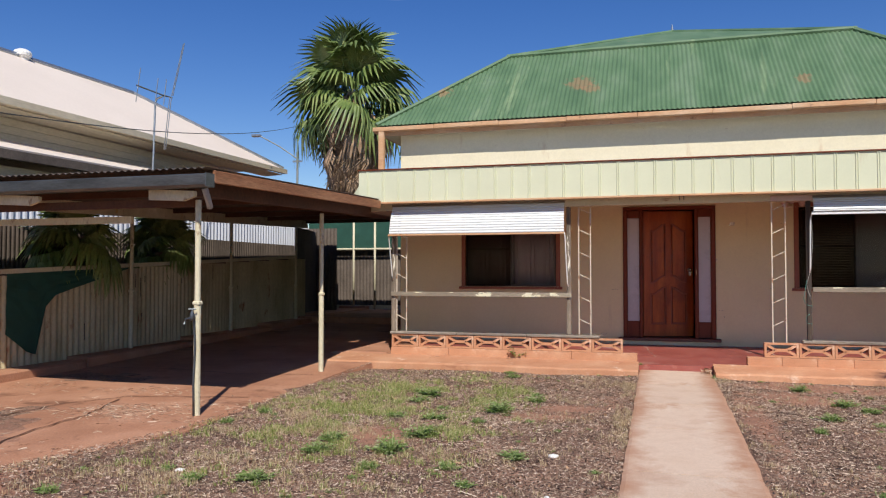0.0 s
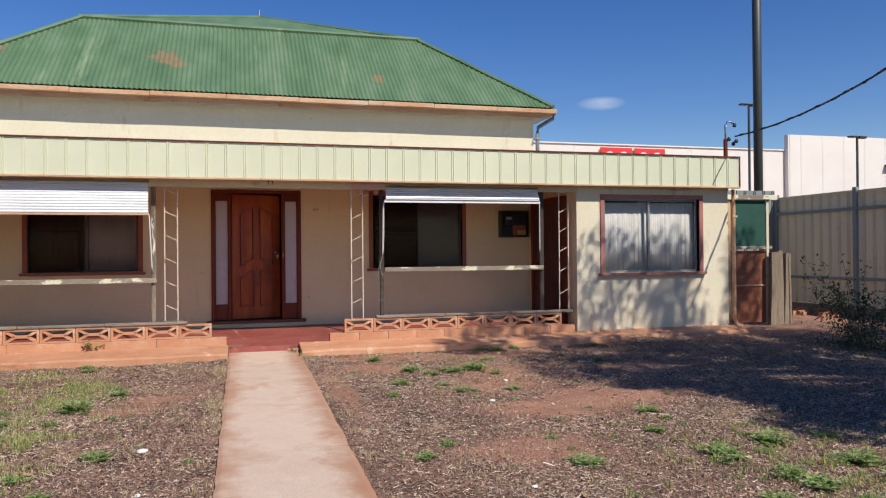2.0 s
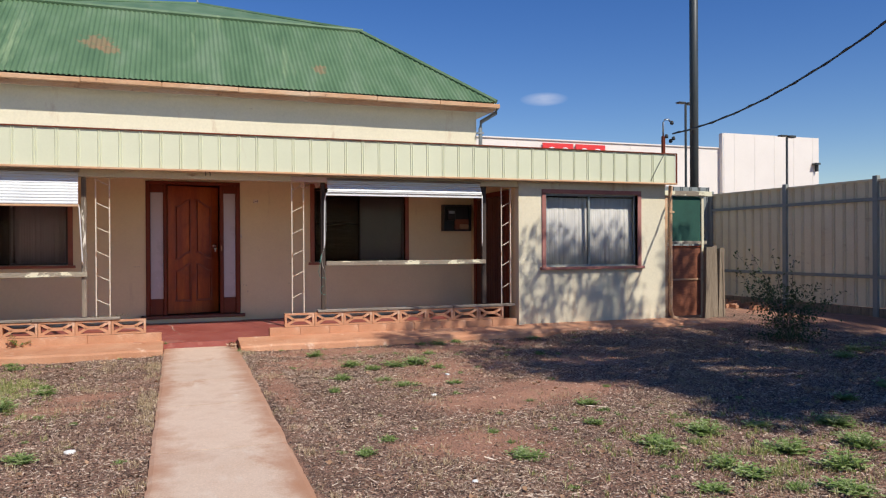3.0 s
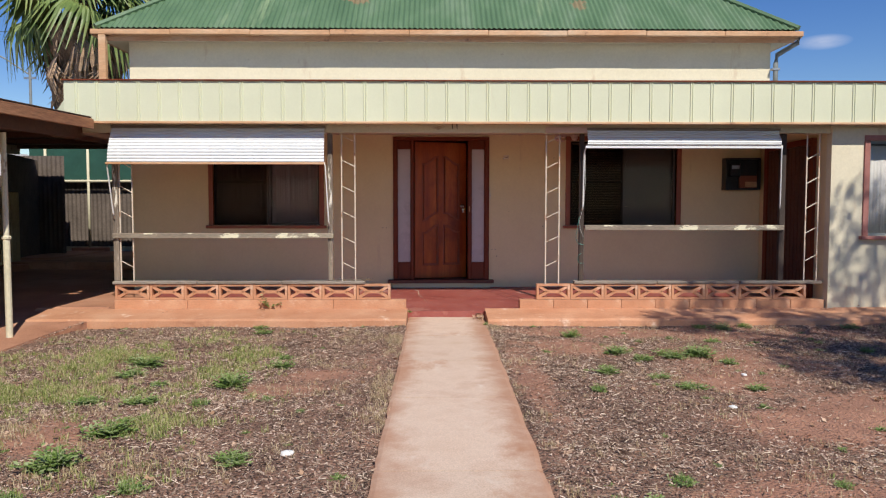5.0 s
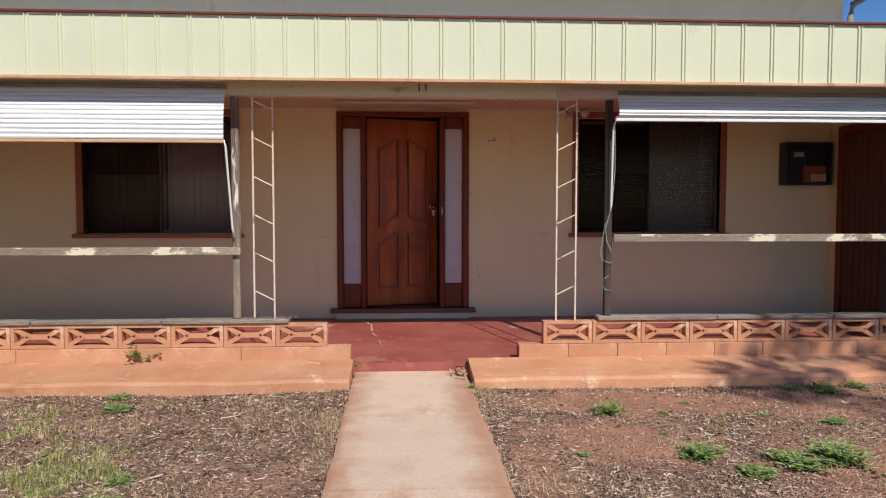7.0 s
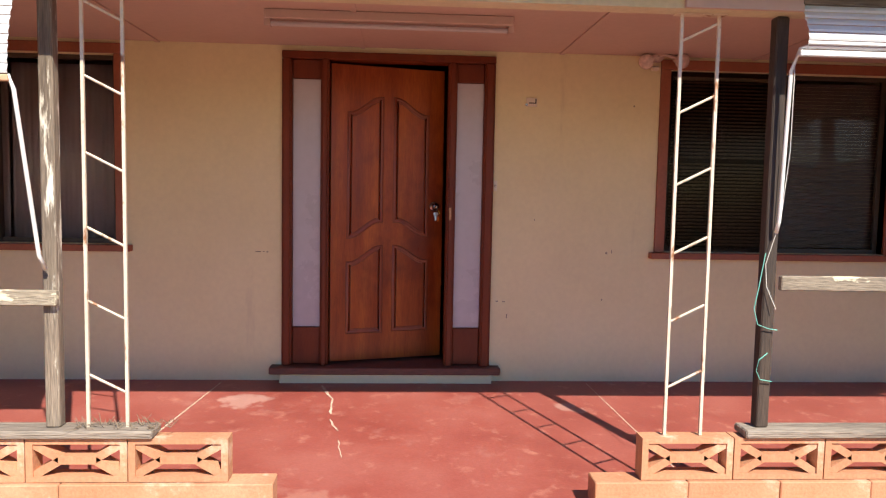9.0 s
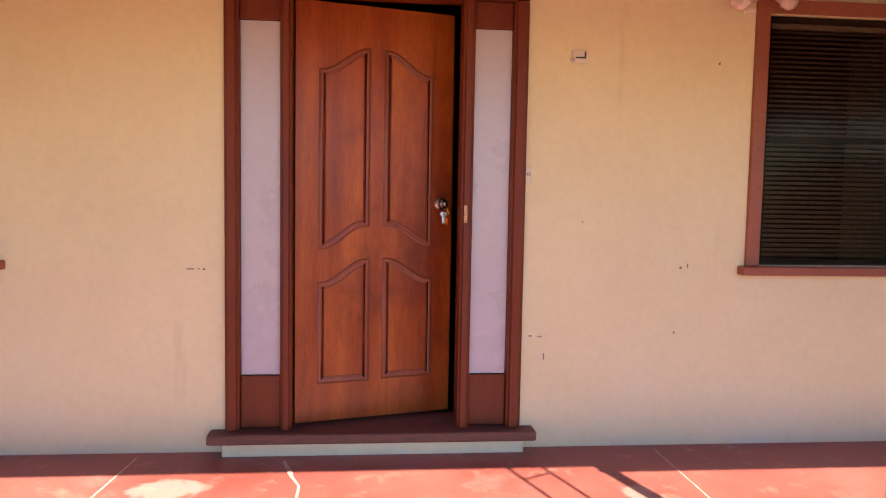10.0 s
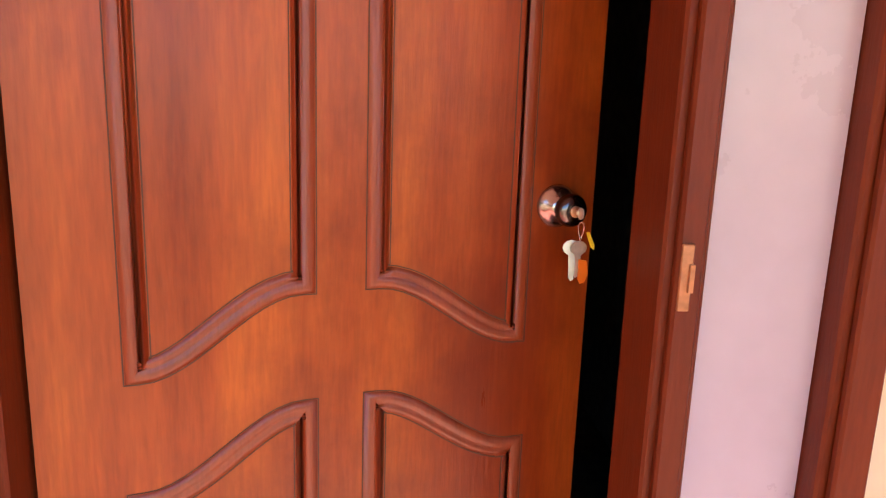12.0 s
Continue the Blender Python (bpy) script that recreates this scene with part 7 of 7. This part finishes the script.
for places, s, kinds, label in ((SMALL, 0.62, (1, 4), "small green weed on the bare earth"), (MIDDLE, 0.82, (0, 3, 2), "low green leafy weed clump on the bare earth"),
                                (LARGE, 1.12, (2, 0, 2), "broad bright green weed clump among dry litter")):
    for k, (x, y) in enumerate(places):
        plant(x, y, s, kinds[k % len(kinds)], label)
for k in range(330):
    x, y = (rw.uniform(-4, 8), rw.uniform(2.5, 9.3)) if k < 170 else (rw.gauss(3.6, 0.9), rw.gauss(3.5, 0.8)) if k < 250 else (rw.gauss(-2.4, 0.9), rw.gauss(5.8, 1.5))
    if -0.5 < x < 0.85 or y > 9.3 or x < -4:
        continue
    plant(x, y, rw.uniform(0.25, 0.6), rw.choice((1, 1, 4, 3)), "small green seedling weed on the bare earth")


def in_yard(x, y):
    if -0.33 < x < 0.60:
        return False
    return y < 9.38 and x > -4.1 - max(0, (5 - y) * 0.28)


def litter(name, n, box_, length, thick, tilt, material, seed, dens, label, category, curl=0.0):
    """Loose flat pieces dropped over the ground, each a bent or tilted quad."""
    r = random.Random(seed)
    vs, fs = [], []
    x0, x1, y0, y1 = box_
    made = 0
    while made < n:
        x, y = r.uniform(x0, x1), r.uniform(y0, y1)
        if r.random() > dens(x, y):
            continue
        made += 1
        a, ln, th = r.uniform(0, 6.283), length * r.uniform(0.35, 1.5) * 0.5, thick * r.uniform(0.6, 1.5)
        zz = max(ground_z(x, y), drive_z(y) - 0.012 if x < -4.05 else -1) + r.uniform(0.001, 0.011)
        dz, roll = r.uniform(-1, 1) * tilt * ln, r.uniform(-0.7, 0.7) * th
        ca, sa = math.cos(a), math.sin(a)
        i = len(vs)
        if curl:
            k = curl * ln
            for u, h in ((-1, k), (0, 0), (1, k)):
                vs += [(x + ca * ln * u + sa * th, y + sa * ln * u - ca * th, zz + h + u * dz - roll), (x + ca * ln * u - sa * th, y + sa * ln * u + ca * th, zz + h + u * dz + roll)]
            fs += [(i, i + 2, i + 3, i + 1), (i + 2, i + 4, i + 5, i + 3)]
        else:
            vs += [(x - ca * ln + sa * th, y - sa * ln - ca * th, zz - dz - roll), (x - ca * ln - sa * th, y - sa * ln + ca * th, zz - dz + roll),
                   (x + ca * ln - sa * th * .5, y + sa * ln + ca * th * .5, zz + dz + roll), (x + ca * ln + sa * th * .5, y + sa * ln - ca * th * .5, zz + dz - roll)]
            fs.append((i, i + 1, i + 2, i + 3))
    me = bpy.data.meshes.new(name)
    me.from_pydata(vs, [], fs)
    me.materials.append(material)
    return tagged(new(name, me), label, category, "", "stuff")


def grass(name, n, box_, height, thick, material, seed, dens, label):
    r = random.Random(seed)
    vs, fs = [], []
    x0, x1, y0, y1 = box_
    made = 0
    while made < n:
        cx, cy = r.uniform(x0, x1), r.uniform(y0, y1)
        if not in_yard(cx, cy) or r.random() > dens(cx, cy):
            continue
        for _ in range(r.randint(4, 14)):
            made += 1
            x, y = cx + r.gauss(0, 0.016), cy + r.gauss(0, 0.016)
            h, a, b = height * r.uniform(0.4, 1.4), r.uniform(0, 6.283), r.uniform(0.15, 1.0)
            w = thick * r.uniform(0.6, 1.3)
            dx, dy, sx, sy = math.cos(a) * h * b, math.sin(a) * h * b, -math.sin(a) * w, math.cos(a) * w
            z = ground_z(x, y) - 0.004
            i = len(vs)
            vs += [(x - sx, y - sy, z), (x + sx, y + sy, z), (x + dx * .35 + sx * .7, y + dy * .35 + sy * .7, z + h * .6), (x + dx * .35 - sx * .7, y + dy * .35 - sy * .7, z + h * .6), (x + dx, y + dy, z + h * (1 - 0.35 * b))]
            fs += [(i, i + 1, i + 2, i + 3), (i + 3, i + 2, i + 4)]
    me = bpy.data.meshes.new(name)
    me.from_pydata(vs, [], fs)
    me.materials.append(material)
    return tagged(new(name, me), label, "grass", "", "stuff")


def d_mulch(x, y):
    if not in_yard(x, y):
        return 0
    return max(0.05, 1.1 - 1.25 * bare(x, y)) * min(1, 1.5 - (y - 3) * 0.11)


def d_straw(x, y):
    if not in_yard(x, y):
        return 0
    return (0.22 + 1.5 * max(0, noise.noise((x * 0.9, y * 0.9, 3)))) * max(0.25, 1 - 0.8 * bare(x, y)) * min(1, 1.5 - (y - 3) * 0.11)


def d_green(x, y):
    g = math.exp(-((x + 2.75) / 1.2) ** 4 - ((y - 6.3) / 2.1) ** 4) + 0.5 * math.exp(-((x - 3.7) / 1.0) ** 2 - ((y - 3.3) / 0.9) ** 2) + 0.25 * math.exp(-((x - 8.6) / 1.2) ** 2 - ((y - 6.5) / 0.5) ** 2)
    return g * max(0.03, 0.16 + 1.1 * noise.noise((x * 1.5, y * 1.5, 8)) + 1.1 * noise.noise((x * 5, y * 5, 2)))


def d_dry(x, y):
    g = 0.9 * math.exp(-((x + 3.4) / 1.1) ** 2 - ((y - 5.0) / 1.6) ** 2) + 0.12 + (0.8 if 0.60 < x < 0.78 or -0.50 < x < -0.34 else 0)
    return g * max(0.0, 0.15 + 1.5 * noise.noise((x * 1.8, y * 1.8, 31)))


def d_drive(x, y):
    if x > -4.0 or x < -7.7 or y > 6.9:
        return 0
    return 0.02 + 1.1 * max(0, noise.noise((x * 0.7, y * 1.6, 14)) - 0.05) * (1 if y < 6.0 else 0.3)


litter("bark_mulch", 185000, (-5.5, 9.5, 2.3, 9.38), 0.016, 0.0030, 0.5, M_CHIP, 5, d_mulch, "dark brown bark mulch and crumbled litter", "litter", curl=0.25)
litter("straw_litter", 105000, (-5.5, 9.5, 2.3, 9.38), 0.036, 0.0018, 0.3, M_STRAW, 3, d_straw, "dry straw and twig litter over the red earth", "litter")
litter("drive_straw", 3200, (-7.7, -4.0, 2.6, 6.9), 0.06, 0.0022, 0.25, M_STRAW, 13, d_drive, "windblown straw lying on the red driveway", "litter")
litter("long_twigs", 700, (-5.0, 8.5, 2.3, 9.2), 0.15, 0.003, 0.15, M_STRAW, 21, d_straw, "longer pale twigs lying on the earth", "twigs")
litter("dead_leaves", 1500, (-5.0, 9.5, 2.3, 9.3), 0.034, 0.009, 0.3, M_DEADLEAF, 22, lambda x, y: 1.0 if in_yard(x, y) else 0, "small dry brown leaves on the earth", "leaves", curl=0.35)
grass("green_grass", 34000, (-4.2, 9.6, 2.3, 9.3), 0.048, 0.0024, M_GRASS, 4, d_green, "patchy thin green grass in the yard")
grass("dry_grass_tufts", 38000, (-4.6, 7.0, 2.3, 9.35), 0.042, 0.0018, M_DRYGRASS, 9, d_dry, "dry pale grass tufts among the litter and along the path")

st = random.Random(15)
for k, (x, y, s) in enumerate(((-3.31, 3.85, .035), (-0.85, 4.94, .04), (-0.75, 3.9, .02), (2.1, 5.9, .03), (1.5, 3.4, .02), (-1.9, 3.3, .02), (2.6, 6.9, .025))):
    bm = bmesh.new()
    bmesh.ops.create_icosphere(bm, subdivisions=2, radius=s)
    for v in bm.verts:
        v.co *= 1 + 0.35 * noise.noise(v.co * 30 + Vector((k, 0, 0)))
        v.co.z *= 0.45
    ob = single("pale_stone", bm, M_WHITE, (0, 0, 0), "small pale stone lying on the earth", "stone", "loose stones")
    ob.location = (x, y, ground_z(x, y) + 0.004)

for nm, x, y, z, kind, s, lab in (("weed", -0.30, 9.76, 0.09, 1, 0.45, "green sprig in the joint beside the path"), ("weed", 0.60, 9.36, 0.0, 4, 0.6, "small weed at the corner of the apron")):
    ob = new(nm, WEEDS[kind])
    ob.location, ob.scale = (x, y, z), (s, s, s)
    tagged(ob, lab, "weed", "weeds in the yard")
dl = bmesh.new()
rnd = random.Random(52)
for k in range(70):
    p = Vector((0.555 + rnd.gauss(0, 0.03), 9.78 + rnd.gauss(0, 0.07), 0.012 + 0.05 * rnd.random()))
    d = Vector((rnd.gauss(0, 1), rnd.gauss(0, 1), rnd.gauss(0, 0.6))).normalized() * 0.03
    w = d.cross(Vector((rnd.gauss(0, 1), rnd.gauss(0, 1), 1))).normalized() * 0.009
    dl.faces.new([dl.verts.new(q) for q in (p - d, p + w, p + d, p - w)])
tagged(single("dry_leaves", dl, M_DEADLEAF, (0.56, 9.8, 0.01), "brown dry leaves caught at the corner of the path", "leaves"), kind="stuff")

# thin shrub near the steel fence
sb = thing("shrub", (8.0, 7.6, 0.05), "straggly small shrub with thin twigs", "shrub")
r = random.Random(31)
lf = bmesh.new()
for k in range(26):
    a, sp_, h = r.uniform(0, 6.28), r.uniform(0.05, 0.75), r.uniform(0.35, 1.25)
    b0 = Vector((8.0 + r.uniform(-.05, .05), 7.6, 0.0))
    mid_ = b0 + Vector((math.cos(a) * sp_ * 0.4, math.sin(a) * sp_ * 0.4, h * 0.55))
    tip = b0 + Vector((math.cos(a) * sp_, math.sin(a) * sp_, h))
    tw = bmesh.new()
    tube(tw, (b0, mid_, tip), [0.008, 0.005, 0.002], 5)
    part("branch", tw, M_BARK, sb)
    for j in range(34):
        p = mid_.lerp(tip, r.random() * 1.05) + Vector((r.gauss(0, .03), r.gauss(0, .03), r.gauss(0, .03)))
        d = Vector((r.gauss(0, 1), r.gauss(0, 1), r.gauss(0.2, 1))).normalized() * 0.05
        w = d.cross(Vector((0.3, 0.5, 1))).normalized() * 0.014
        lf.faces.new([lf.verts.new(q) for q in (p, p + d * .5 + w, p + d, p + d * .5 - w)])
for j in range(1500):
    h = r.random() ** 1.6
    p = Vector((8.0 + r.gauss(0, 0.20 + 0.1 * h), 7.6 + r.gauss(0, 0.2), 0.02 + 0.75 * h))
    d = Vector((r.gauss(0, 1), r.gauss(0, 1), r.gauss(0.4, 1))).normalized() * 0.05
    w = d.cross(Vector((0.3, 0.5, 1))).normalized() * 0.011
    lf.faces.new([lf.verts.new(q) for q in (p, p + d * .5 + w, p + d, p + d * .5 - w)])
part("foliage", lf, M_LEAF, sb)
# sprig growing from the wall base
sg_ = weed_mesh(9, 8, 0.16, 0.03, 0.05, 1.3)
ob = new("wall_sprig", sg_)
ob.location = (-2.05, 9.93, 0.13)
tagged(ob, "green leafy sprig growing from the wall base", "weed")
